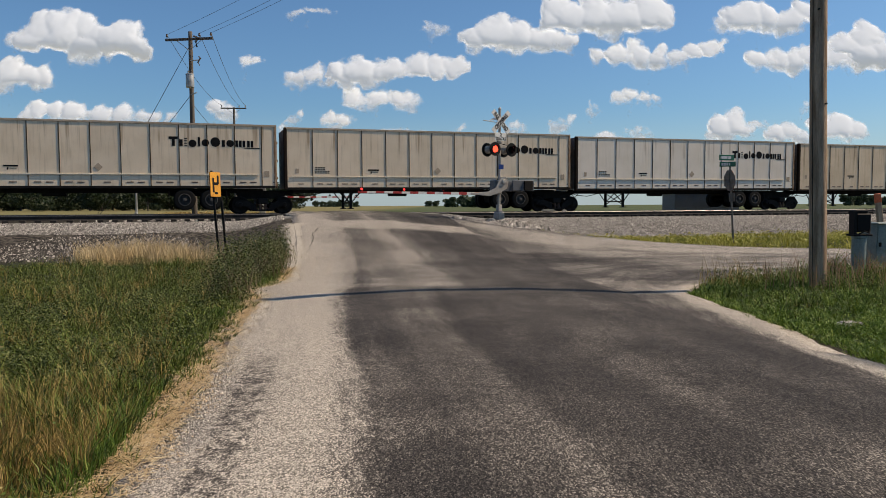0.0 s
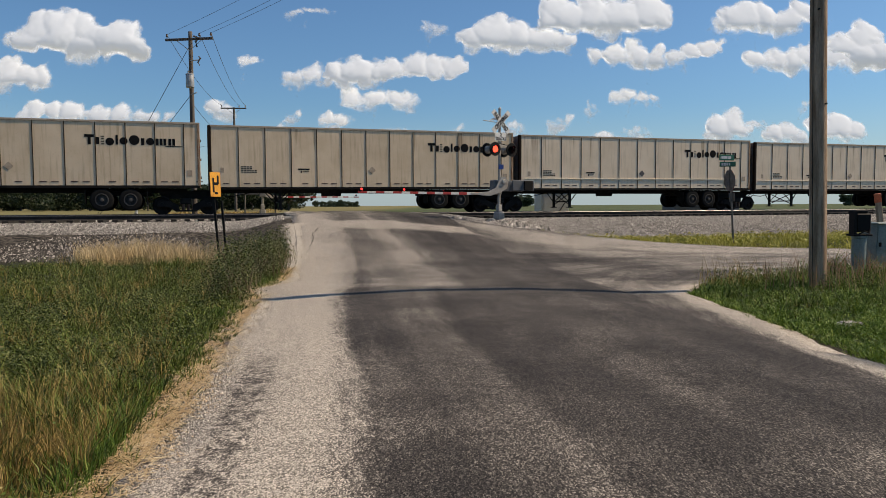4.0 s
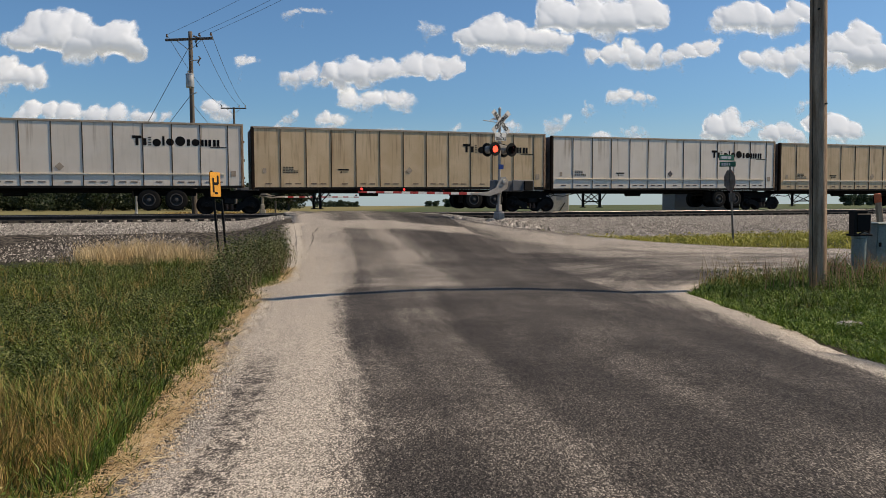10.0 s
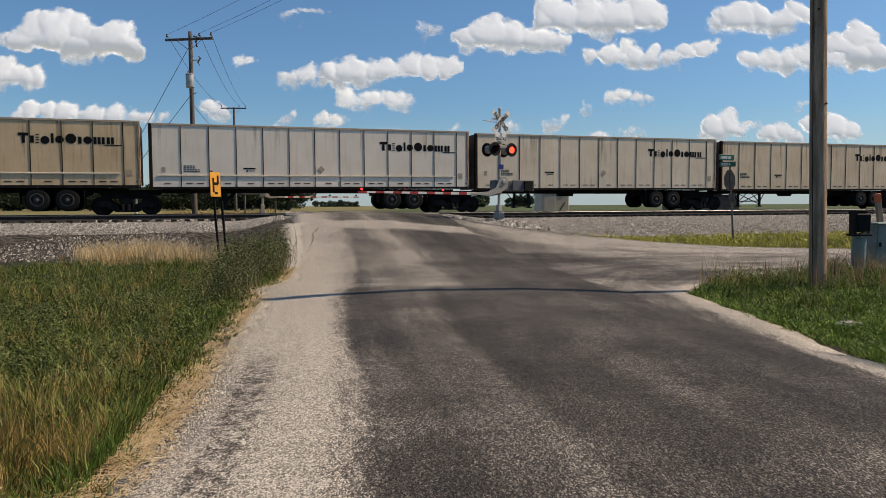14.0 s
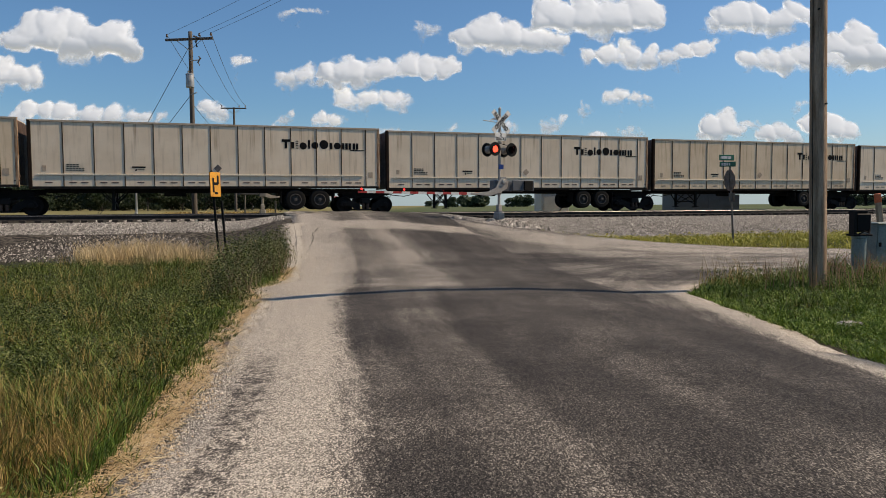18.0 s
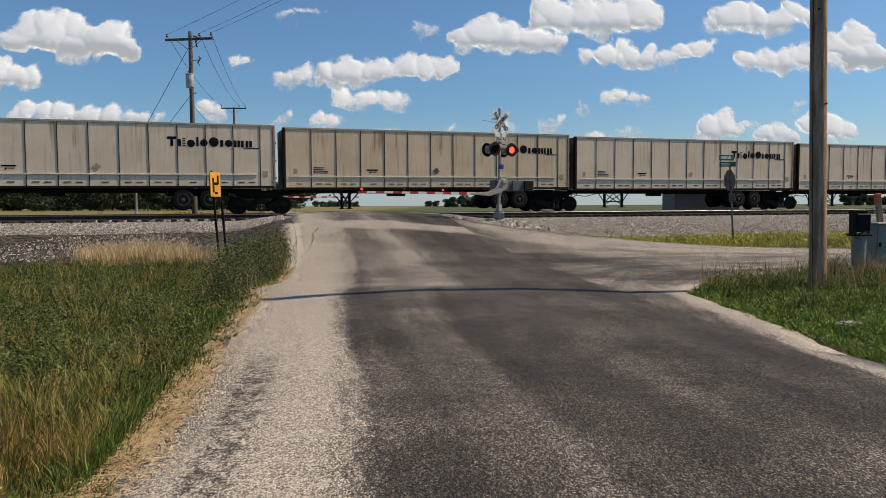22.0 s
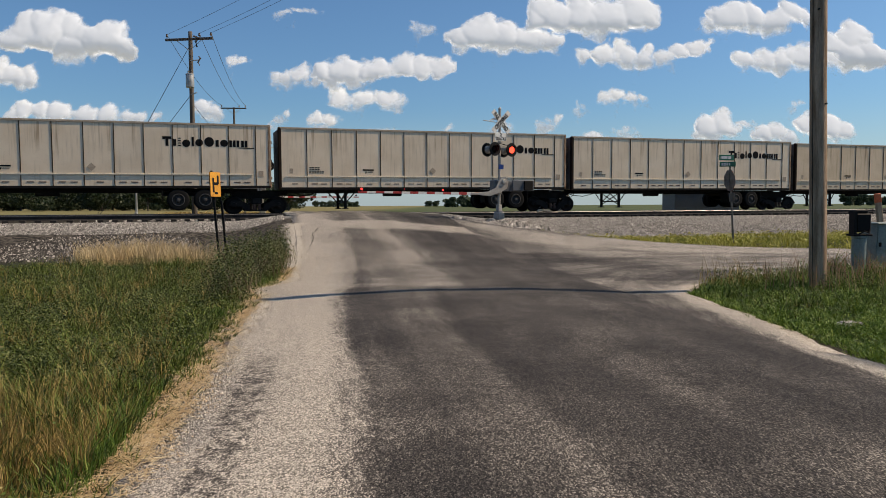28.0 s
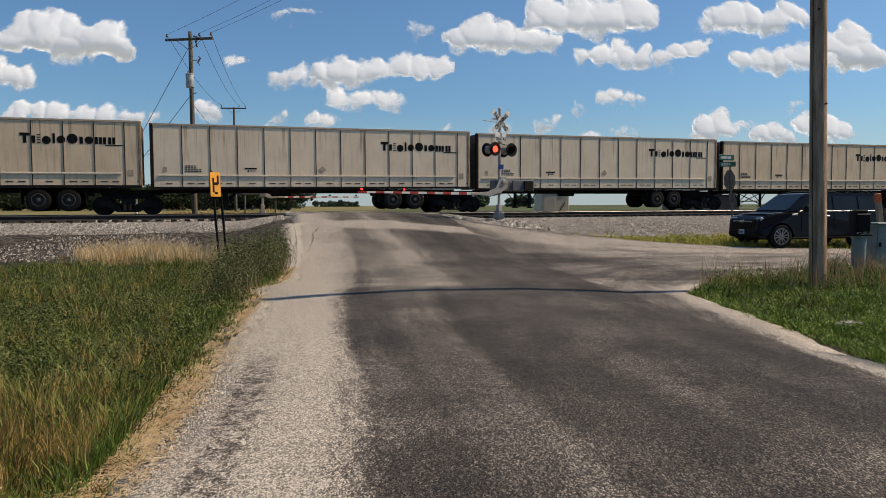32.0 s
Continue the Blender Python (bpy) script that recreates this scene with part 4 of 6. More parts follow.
def striped_arm_on(root, arm, length, lamps, halves):
    """The striped lengths and arm lamps hang under the arm's own frame."""
    pivot = part("gate_bar", box((length - 0.95, 0.022, 0.04), (-(length + 0.9) / 2, 0, 0), 0.003), WHITE, root, "red and white striped gate bar")
    pivot.matrix_basis = arm.matrix_basis @ pose(0, -0.16, 1.06)
    n = int(length / 0.41)
    w = (length - 0.9) / n
    for k in range(n):
        a = -0.9 - k * w
        h = 0.115 - 0.05 * k / n
        part("arm_stripe", box((w, 0.034, h), (a - w / 2, 0, 0), 0.004), WHITE if k % 2 else RED, pivot, "white arm length" if k % 2 else "red arm length")
    for x, half in zip(lamps, halves):
        lm = part("arm_lamp", box((0.10, 0.08, 0.10), (x, 0.02, 0.11), 0.01), BLACK, pivot, "small arm lamp housing")
        if half is None:
            part("lit_face", lathe([(0.001, -0.01), (0.045, -0.008), (0.05, 0.02)], 14), ARM_LIT, pivot, "glowing red lamp face").matrix_basis = pose(x, -0.03, 0.12)
        else:
            fl = part("reflector", lathe([(0.001, 0.004), (0.05, 0.0), (0.05, 0.006), (0.001, 0.006)], 14), LAMP_DARK, pivot, "turning lamp reflector")
            fl.matrix_basis = pose(x, -0.08, 0.12)
            part("lit_face", lathe([(0.001, -0.008), (0.042, -0.006), (0.042, -0.001)], 14), ARM_LIT, fl, "glowing red lamp face")
            FLASHERS.append((fl, Vector((x, -0.08, 0.12)), half))


SIG_X, SIG_Y = 2.40, 31.0
SIG_Z = 1.60 - (31.0 * (386 - 361.9) / 1279)
make_signal("railroad crossing signal with crossbuck, red flashers and lowered gate", pose(SIG_X, SIG_Y, SIG_Z, 0, 0.6, 33), 6.35, -33 + 24.5, (-6.2, -4.45, -2.75), (None, 0, 1))
make_signal("far-side crossing signal with lowered striped gate", pose(-11.1, 44.6, 1.12, 0, 0, 200), 6.4, 8, (-6.2, -4.4, -2.6), (None, 0, 1), True)

# ---- poles and wires ----
POLE_WOOD = worn("weathered pole wood", (0.58, 0.41, 0.285), (0.27, 0.178, 0.115), 2.2, 26, 0.95, bump=1.0, spec=0.05, stretch=(6, 6, 0.5))
POLE_FAR = worn("dark pole wood", (0.15, 0.125, 0.105), (0.09, 0.075, 0.06), 2.2, 14, 0.9, bump=0.6, stretch=(6, 6, 0.5))
WIRE = worn("overhead wire", (0.03, 0.03, 0.03), (0.06, 0.06, 0.06), 3, 20, 0.6, bump=0)
PORCELAIN = worn("insulator glaze", (0.12, 0.08, 0.06), (0.2, 0.18, 0.16), 3, 20, 0.3, bump=0)


def pole_mesh(h, r0, r1, seed):
    rnd = random.Random(seed)
    bm = bmesh.new()
    rings, seg = [], 18
    for k in range(25):
        t = k / 24
        r = r0 + (r1 - r0) * t
        rings.append([bm.verts.new((r * (1 + rnd.uniform(-0.035, 0.035)) * math.cos(2 * math.pi * i / seg), r * (1 + rnd.uniform(-0.035, 0.035)) * math.sin(2 * math.pi * i / seg), h * t)) for i in range(seg)])
    for a, b in zip(rings, rings[1:]):
        for i in range(seg):
            bm.faces.new((a[i], a[(i + 1) % seg], b[(i + 1) % seg], b[i]))
    bm.faces.new(rings[0])
    bm.faces.new(rings[-1])
    return bm


def make_pole(m, h, r0, r1, arm_w, arm_turn, label, extras, seed, arm_drop=0.45, wood=None):
    wood = wood or POLE_WOOD
    root = thing("utility_pole", m, label, "utility pole", "utility poles")
    part("pole", pole_mesh(h, r0, r1, seed), wood, root, smooth_faces=True)
    tip = []
    if arm_w:
        arm = part("crossarm", box((arm_w, 0.10, 0.13), bevel=0.01), wood, root, "grey wooden crossarm")
        arm.matrix_basis = pose(0, -0.16, h - arm_drop, 0, 0, arm_turn)
        for x in (-arm_w / 2 + 0.1, arm_w * 0.22, arm_w / 2 - 0.1):
            part("insulator", lathe([(0.02, 0), (0.02, 0.08), (0.06, 0.10), (0.075, 0.14), (0.05, 0.19), (0.055, 0.23), (0.03, 0.27), (0.001, 0.28)], 10, axis="z"), PORCELAIN, arm).matrix_basis = pose(x, 0, 0.06)
            tip.append(m @ arm.matrix_basis @ Vector((x, 0, 0.3)))
        for s in (-1, 1):
            part("arm_brace", rod((s * arm_w * 0.27, -0.13, h - arm_drop - 0.04), (0, -0.13, h - arm_drop - 0.62), 0.018, seg=6), GALV, root)
    if extras:
        tr = part("transformer", lathe([(0.05, -0.42), (0.21, -0.40), (0.225, -0.36), (0.225, 0.30), (0.20, 0.36), (0.05, 0.40)], 20, axis="z"), GALV, root, "grey pole transformer", True)
        tr.matrix_basis = pose(0.10, -0.36, h - 2.75)
        for s in (-1, 1):
            part("bushing", lathe([(0.03, 0), (0.05, 0.03), (0.03, 0.07), (0.045, 0.11), (0.02, 0.17)], 8, axis="z"), PORCELAIN, tr).matrix_basis = pose(0.09 * s, 0, 0.38)
        part("lid", lathe([(0.235, 0.0), (0.235, 0.04)], 20, axis="z"), GALV, tr).matrix_basis = pose(0, 0, 0.30)
        br = part("cutout_bracket", rod((0, -0.1, h - 1.62), (0.62, -0.16, h - 1.60), 0.03, seg=6), GALV, root)
        part("fuse_cutout", tube([(0.55, -0.16, h - 1.42), (0.66, -0.18, h - 1.5), (0.5, -0.18, h - 1.75), (0.6, -0.18, h - 1.9)], 0.045), PORCELAIN, root)
        part("arrester", tube([(0.3, -0.2, h - 0.3), (0.62, -0.22, h - 0.42), (0.42, -0.24, h - 0.62), (0.5, -0.24, h - 0.9)], 0.06), PORCELAIN, root)
        part("bracket", rod((0, -0.1, h - 3.5), (0.4, -0.2, h - 3.4), 0.03, seg=6), GALV, root)
    return root, tip


POLE_A = Matrix.Translation((-14.05, 41.0, 0.5)) @ pose(0, 0, 0, 0, 0, -8)
pole_a, tips_a = make_pole(POLE_A, 10.85, 0.155, 0.11, 2.8, 0, "wooden utility pole with crossarm and grey transformer", True, 3, wood=POLE_FAR)
POLE_B = Matrix.Translation((-21.7, 76.0, 0.2)) @ pose(0, 0, 0, 0, 0, 6)
pole_b, tips_b = make_pole(POLE_B, 11.7, 0.15, 0.10, 2.6, 0, "distant wooden utility pole with braced crossarm", False, 4, 0.12, wood=POLE_FAR)
POLE_C = Matrix.Translation((7.24, 13.9, -0.12)) @ pose(0, 0, 0, 0.25, -1.45, 0)
pole_c, tips_c = make_pole(POLE_C, 11.4, 0.158, 0.135, 1.3, 6, "weathered grey wooden utility pole in roadside grass", False, 5)
for z, s in ((3.6, 1), (5.35, -1)):
    part("bolt", rod((0.07 * s, -0.17, z), (0.07 * s, -0.13, z), 0.018, seg=8), STEEL_DARK, pole_c)
part("ground_wire", tube([(-0.14, -0.07, 0.2 + 0.5 * k) for k in range(22)], 0.006, 5), STEEL_DARK, pole_c)


def wire(a, b, sag, r=0.011, name="overhead_wire", label="thin dark overhead power wire"):
    pts = [Vector(a).lerp(Vector(b), k / 14) - Vector((0, 0, sag * 4 * (k / 14) * (1 - k / 14))) for k in range(15)]
    return tagged(part(name, tube(pts, r, 5), WIRE), label, "wire", "wires")


for a, b, c in zip(tips_a, tips_b, tips_c):
    wire(a, c, 0.35, 0.008)
    wire(a, b, 0.6, 0.014)
wire(POLE_A @ Vector((-0.1, 0, 10.0)), (-19.9, 41.0, 0.6), 0.0, 0.016, "guy_wire", "taut steel guy wire to the ground")
wire(POLE_A @ Vector((-0.1, 0, 7.3)), (-19.9, 41.0, 0.6), 0.0, 0.016, "guy_wire", "taut steel guy wire to the ground")
wire(POLE_A @ Vector((0, 0, 6.9)), POLE_B @ Vector((0, 0, 8.2)), 0.5, 0.014)
wire(POLE_B @ Vector((0, 0, 8.2)), POLE_B @ Vector((-45, 40, 7.8)), 0.8, 0.014)

# ---- road signs ----
SIGN_BACK = worn("weathered sign back", (0.20, 0.18, 0.16), (0.13, 0.12, 0.11), 6, 40, 0.6, 0.4)
YELLOW = worn("yellow-orange sheeting", (0.85, 0.38, 0.03), (0.78, 0.33, 0.025), 5, 40, 0.45, bump=0.02)
GREEN = worn("green street sign", (0.012, 0.13, 0.075), (0.015, 0.16, 0.09), 5, 40, 0.5, bump=0)
POST_STEEL = worn("dull sign post", (0.11, 0.10, 0.085), (0.17, 0.15, 0.12), 6, 40, 0.7)


def bars(parent, widths, x0, z, h, y, mat, gap=0.02):
    bm = bmesh.new()
    x = x0
    for w in widths:
        box((w, 0.003, h), (x + w / 2, y, z), bm=bm)
        x += w + gap
    return part("writing", bm, mat, parent)


def octagon(r):
    return [(r * math.cos(radians(22.5 + 45 * k)) / math.cos(radians(22.5)), r * math.sin(radians(22.5 + 45 * k)) / math.cos(radians(22.5))) for k in range(8)]


STOP_AT = (10.2, 25.3)
stop = thing("stop_sign", pose(STOP_AT[0] * 1.045, STOP_AT[1] * 1.045, EYE_Z + 1.045 * (float(land_at(*STOP_AT)) - 0.25 - EYE_Z), 0.0, -3.6, 0) @ Matrix.Scale(1.045, 4), "stop sign seen from its weathered back with street names", "road sign", "road signs")
part("post", box((0.06, 0.035, 3.2), (0, 0, 1.55), 0.006), POST_STEEL, stop)
st = part("sign_plate", slab(octagon(0.36), -0.004, 0.0, "y"), RED, stop, "red octagonal sign face")
st.matrix_basis = pose(-0.03, 0.0, 2.62, 0, 0, 98)
part("sign_back", slab(octagon(0.358), 0.001, 0.006, "y"), SIGN_BACK, st, "bare grey sign back")
part("bolt_strip", box((0.05, 0.02, 0.6), (0, 0.016, 0), 0.004), POST_STEEL, st)
sm2 = part("small_plate", box((0.30, 0.008, 0.30), bevel=0.004), SIGN_BACK, stop, "small grey plate seen from the back")
sm2.matrix_basis = pose(0.03, 0.02, 2.03, 0, 0, 110)
b1 = part("street_blade", box((0.60, 0.012, 0.20), bevel=0.006), GREEN, stop, "green street name blade")
b1.matrix_basis = pose(-0.10, 0, 3.42, 0, 4, 14)
bars(b1, (0.03, 0.22, 0.12), -0.24, 0, 0.09, -0.008, WHITE)
b2 = part("street_blade", box((0.60, 0.012, 0.17), bevel=0.006), GREEN, stop, "green street name blade")
b2.matrix_basis = pose(-0.07, 0.02, 3.19, 0, 4, -50)
bars(b2, (0.07, 0.07, 0.07, 0.05), -0.22, 0, 0.09, -0.008, WHITE)

YEL_AT = (-6.20, 20.06)
yel = thing("warning_sign", pose(*YEL_AT, float(land_at(*YEL_AT)) - 0.12, 0, -4.0, 0), "tall yellow-orange warning sign on dark post", "road sign", "road signs")
part("post", box((0.06, 0.05, 2.9), (0, 0, 1.3), 0.006), BLACK, yel)
pl = part("sign_plate", box((0.36, 0.012, 0.68), bevel=0.01), YELLOW, yel, "yellow-orange sign face with black pictogram")
pl.matrix_basis = pose(0.09, -0.04, 2.36, 0, 3, 58)
part("sign_edge", box((0.37, 0.02, 0.69), (0, 0.018, 0), 0.01), BLACK, pl)
bm = box((0.06, 0.004, 0.40), (-0.07, -0.008, -0.02))
box((0.14, 0.004, 0.08), (0.02, -0.008, 0.02), bm=bm)
box((0.06, 0.004, 0.24), (0.09, -0.008, 0.13), bm=bm)
box((0.10, 0.004, 0.06), (0.02, -0.008, -0.24), bm=bm)
part("pictogram", bm, BLACK, pl)
part("back_post", box((0.06, 0.05, 2.1), (0.14, 0.22, 0.85), 0.006), BLACK, yel)

# ---- railway equipment ----
CABINET = worn("grey equipment cabinet", (0.64, 0.62, 0.58), (0.55, 0.53, 0.49), 1.5, 30, 0.6)
SLATE = worn("slate blue housing", (0.07, 0.085, 0.11), (0.10, 0.115, 0.14), 1.2, 30, 0.6)


def at_track(p, x, z):
    """The place at distance p across the railway in the bearing x / depth."""
    y = p / (CA - x * SA)
    return Vector((x * y, y, z))


cb = thing("signal_cabinet", Matrix.Translation(at_track(45.0, 0.150, 0.45)) @ Matrix.Rotation(radians(12), 4, "Z"), "pale grey steel signal cabinet beside the tracks", "cabinet")
part("housing", box((2.0, 1.5, 2.1), (0, 0, 1.12), 0.03), CABINET, cb)
part("roof", box((2.1, 1.6, 0.06), (0, 0, 2.2), 0.02), CABINET, cb)
part("footing", box((1.9, 1.4, 0.14), (0, 0, 0.03), 0.02), CONCRETE, cb)
part("door", box((0.85, 0.02, 1.5), (-0.4, -0.76, 0.95), 0.008), CABINET, cb)
# thin dark strip laid diagonally across the cabinet front
part("diagonal_brace", box((0.06, 0.03, 1.25), (0.35, -0.775, 0.8), 0.008, (0, 35, 0)), STEEL_DARK, cb, "dark diagonal strip")
hs = thing("relay_house", Matrix.Translation(at_track(47.0, 0.352, 0.4)) @ Matrix.Rotation(radians(8), 4, "Z"), "slate blue railway relay house behind the tracks", "equipment house")
part("wall", box((3.9, 2.2, 2.0), (-0.5, 0, 1.05), 0.02), SLATE, hs)
part("annex", box((1.5, 2.0, 1.9), (2.25, 0.1, 1.0), 0.02), SLATE, hs)
part("roof", box((5.7, 2.4, 0.08), (0.2, 0, 2.08), 0.02), STEEL_DARK, hs)
part("door", box((0.8, 0.03, 1.8), (0.7, -1.115, 1.0), 0.01), SLATE, hs)
part("base_frame", box((5.4, 2.0, 0.12), (0.2, 0, 0.04), 0.01), STEEL_DARK, hs)
jp = thing("junction_post", Matrix.Translation(at_track(43.0, -0.423, 0.62)), "grey trackside junction post on a block", "trackside post")
part("block", box((0.46, 0.4, 0.4), (0, 0, 0.16), 0.04), CONCRETE, jp)
part("post", rod((0, 0, 0.3), (0, 0, 1.75), 0.06, seg=12), GALV, jp)
part("round_head", lathe([(0.001, 0.09), (0.08, 0.06), (0.10, 0), (0.08, -0.06), (0.001, -0.09)], 14), GALV, jp).matrix_basis = pose(0, -0.08, 0.62)
for u, h, mt, lb in ((-0.273, 2.0, POST_STEEL, "thin tan marker stake beyond the tracks"), (-0.231, 1.3, POST_STEEL, "tan wooden marker post beyond the tracks")):
    mk = part("marker_post", box((0.09, 0.09, h + 0.3), (0, 0, h / 2), 0.01), mt)
    mk.matrix_basis = Matrix.Translation(at_track(47.0, u, 0.5))
    tagged(mk, lb, "post", "marker posts")

# ---- pedestals in the right-hand grass ----
PED = worn("pale green pedestal steel", (0.22, 0.27, 0.25), (0.17, 0.21, 0.2), 3, 30, 0.55)
PX, PY = 9.45, 16.4
pd = thing("cable_pedestal", pose(PX, PY, -0.05), "pale green cable pedestal with open black top", "pedestal")
part("shell", lathe([(0.15, 0), (0.15, 0.86), (0.17, 0.87), (0.17, 0.92)], 20, axis="z"), PED, pd)
part("collar", box((0.42, 0.34, 0.05), (0.0, 0, 0.94), 0.01), BLACK, pd)
part("terminal_block", box((0.34, 0.26, 0.42), (0.03, 0, 1.22), 0.03), BLACK, pd, "black terminal block")
part("bracket", box((0.06, 0.24, 0.58), (-0.16, -0.02, 1.2), 0.01), BLACK, pd)
part("cap", box((0.28, 0.2, 0.08), (0.0, 0, 1.47), 0.02), BLACK, pd)
part("cable", tube([(-0.1, -0.16, 0.96), (0.0, -0.2, 1.03), (0.12, -0.18, 0.99), (0.17, -0.12, 1.08)], 0.018), RUBBER, pd)
bx = thing("utility_box", pose(10.28, 17.0, -0.05, 0, 0, 8), "grey-green steel utility box in tall grass", "utility box")
part("housing", slab([(-0.30, 0), (0.34, 0), (0.24, 1.16), (-0.26, 1.16)], -0.26, 0.26, "y", bevel=0.02), PED, bx)
part("lid", box((0.56, 0.58, 0.05), (-0.01, 0, 1.18), 0.015), PED, bx, "paler flat lid")
part("latch", box((0.05, 0.03, 0.10), (-0.2, -0.275, 0.7), 0.008), BLACK, bx)
cover = thing("ground_cover", pose(5.42, 9.55, float(land_at(5.42, 9.55)) - 0.02, 0, 0, 12), "flat concrete ground cover in the corner grass", "cover")
part("slab", box((0.32, 0.24, 0.08), (0, 0, 0.03), 0.015), CONCRETE, cover)
part("lid", box((0.22, 0.18, 0.02), (0, 0, 0.078), 0.005), CONCRETE, cover)
ORANGE = worn("orange sheeting", (0.72, 0.12, 0.025), (0.6, 0.1, 0.02), 4, 40, 0.5, bump=0)
mkr = thing("marker_stake", pose(10.55, 17.3, -0.05, 0, 7.5, 0), "leaning grey marker stake with orange top", "marker stake")
mkr.matrix_basis = pose(10.62, 17.3, -0.05, 0, -7.5, 0)
part("stake", box((0.16, 0.03, 1.75), (0, 0, 0.87), 0.008), POLE_WOOD, mkr)
part("orange_band", box((0.165, 0.034, 0.22), (0, 0, 1.79), 0.008), ORANGE, mkr, "orange reflective band")
# ---- the passing car ----


def car_paint():
    g = Nodes("dark blue car paint")
    v = g.coords("Object")
    col = g.mix(g.noise(v, 60, 2), (0.002, 0.003, 0.007), (0.003, 0.0045, 0.010))
    g.p.inputs["Coat Weight"].default_value = 0.1
    g.p.inputs["Coat Roughness"].default_value = 0.06
    return g.done(col, 0.3, 0.0, 0.15)


CAR_PAINT = car_paint()
GLASS_DARK = worn("tinted car glass", (0.012, 0.016, 0.018), (0.016, 0.02, 0.022), 2, 0, 0.06, 0, bump=0, spec=0.25)
CHROME = worn("chrome", (0.35, 0.35, 0.35), (0.45, 0.45, 0.45), 3, 0, 0.35, 1.0, bump=0)
SPOKE = worn("brushed alloy spokes", (0.30, 0.29, 0.28), (0.22, 0.21, 0.2), 3, 30, 0.45, 0.5, bump=0)
HEADLIGHT = worn("headlamp lens", (0.5, 0.52, 0.54), (0.6, 0.62, 0.64), 5, 30, 0.12, 0.3, bump=0)


def make_car():
    """A large sport utility vehicle, nose towards +x, near side at +y; origin on the road below its middle."""
    root = thing("suv", Matrix.Identity(4), "dark navy blue sport utility vehicle on the side road", "car")
    W = 1.0
    low = [(-2.62, 0.55), (-2.66, 0.9), (-2.6, 1.20), (-2.45, 1.27), (0.95, 1.25), (1.8, 1.18), (2.24, 1.09), (2.40, 0.96), (2.44, 0.62), (2.36, 0.40), (2.18, 0.33)]
    arch = []
    for cx in (1.62, -1.45):
        arch += [(cx + 0.50 * math.cos(radians(a)), 0.42 + 0.50 * math.sin(radians(a))) for a in range(0, 181, 15)]
        arch.append((cx - 0.52, 0.33))
    bm = slab(low + [(2.14, 0.36)] + arch + [(-2.4, 0.36)], -W, W, "y")
    for v in bm.verts:
        if v.co.x > 1.9:
            v.co.y *= 1 - 0.16 * ((v.co.x - 1.9) / 0.60) ** 2
        if v.co.x < -2.2:
            v.co.y *= 0.95
        if v.co.z > 1.0:
            v.co.y *= 0.965
    bmesh.ops.bevel(bm, geom=[e for e in bm.edges if abs(abs(e.verts[0].co.y) - abs(e.verts[1].co.y)) < 0.08 and e.verts[0].co.y * e.verts[1].co.y > 0], offset=0.045, segments=2, affect="EDGES")
    body = part("body", bm, CAR_PAINT, root)
    top = [(-2.56, 1.24), (-2.42, 1.66), (-2.25, 1.86), (-1.9, 1.90), (0.2, 1.905), (0.55, 1.86), (1.24, 1.38), (1.38, 1.235)]
    bm = slab(top, -0.93, 0.93, "y")
    for v in bm.verts:
        v.co.y *= 1 - 0.17 * max(0, (v.co.z - 1.24) / 0.66)
    bmesh.ops.bevel(bm, geom=[e for e in bm.edges if e.verts[0].co.y * e.verts[1].co.y > 0], offset=0.04, segments=2, affect="EDGES")
    part("cabin", bm, CAR_PAINT, root)
    for s in (-1, 1):
        for pts, nm in (([(-2.35, 1.32), (-1.45, 1.31), (-1.45, 1.78), (-2.15, 1.77)], "rear_window"), ([(-1.38, 1.31), (-0.45, 1.30), (-0.45, 1.79), (-1.38, 1.78)], "side_window"), ([(-0.38, 1.30), (0.93, 1.30), (0.35, 1.77), (-0.38, 1.79)], "front_window")):
            bm = bmesh.new()
            vs = []
            for lay in (0.004, 0.018):
                vs.append([bm.verts.new((x, s * (0.93 * (1 - 0.17 * (z - 1.24) / 0.66) + lay), z)) for x, z in pts])
            n = len(pts)
            bm.faces.new(vs[0]); bm.faces.new(vs[1][::-1])
            for i in range(n):
                bm.faces.new((vs[0][i], vs[0][(i + 1) % n], vs[1][(i + 1) % n], vs[1][i]))
            part(nm, bm, GLASS_DARK, root, "dark tinted window")
        part("window_trim", box((3.3, 0.012, 0.016), (-0.7, s * 0.945, 1.27), 0.004), CHROME, root, "bright window trim")
        part("roof_rail", tube([(-2.0, s * 0.72, 1.90), (-1.8, s * 0.72, 1.96), (0.0, s * 0.72, 1.965), (0.25, s * 0.72, 1.91)], 0.018), BLACK, root)
        mr = part("mirror", box((0.16, 0.24, 0.19), (0.72, s * 1.08, 1.36), 0.05), BLACK, root)
        part("mirror_arm", box((0.08, 0.14, 0.06), (0.74, s * 0.98, 1.29), 0.015), BLACK, mr)
        for x in (-0.15, -1.25):
            part("door_handle", box((0.18, 0.03, 0.022), (x, s * 0.985, 1.10), 0.008), CHROME, root)
        for x in (0.85, -0.42, -1.42):
            part("door_gap", box((0.012, 0.012, 0.72), (x, s * 0.994, 0.86)), BLACK, root)
        part("sill", box((2.3, 0.05, 0.03), (0.08, s * 1.0, 0.36), 0.012), STEEL_DARK, root, "dark running board edge")
        part("headlight", box((0.20, 0.32, 0.13), (2.24, s * 0.72, 1.0), 0.03), HEADLIGHT, root)
        part("light_signature", tube([(2.36, s * 0.62, 0.94), (2.28, s * 0.88, 0.93), (2.29, s * 0.87, 0.74), (2.38, s * 0.72, 0.72)], 0.018), HEADLIGHT, root, "bright C-shaped running lamp")
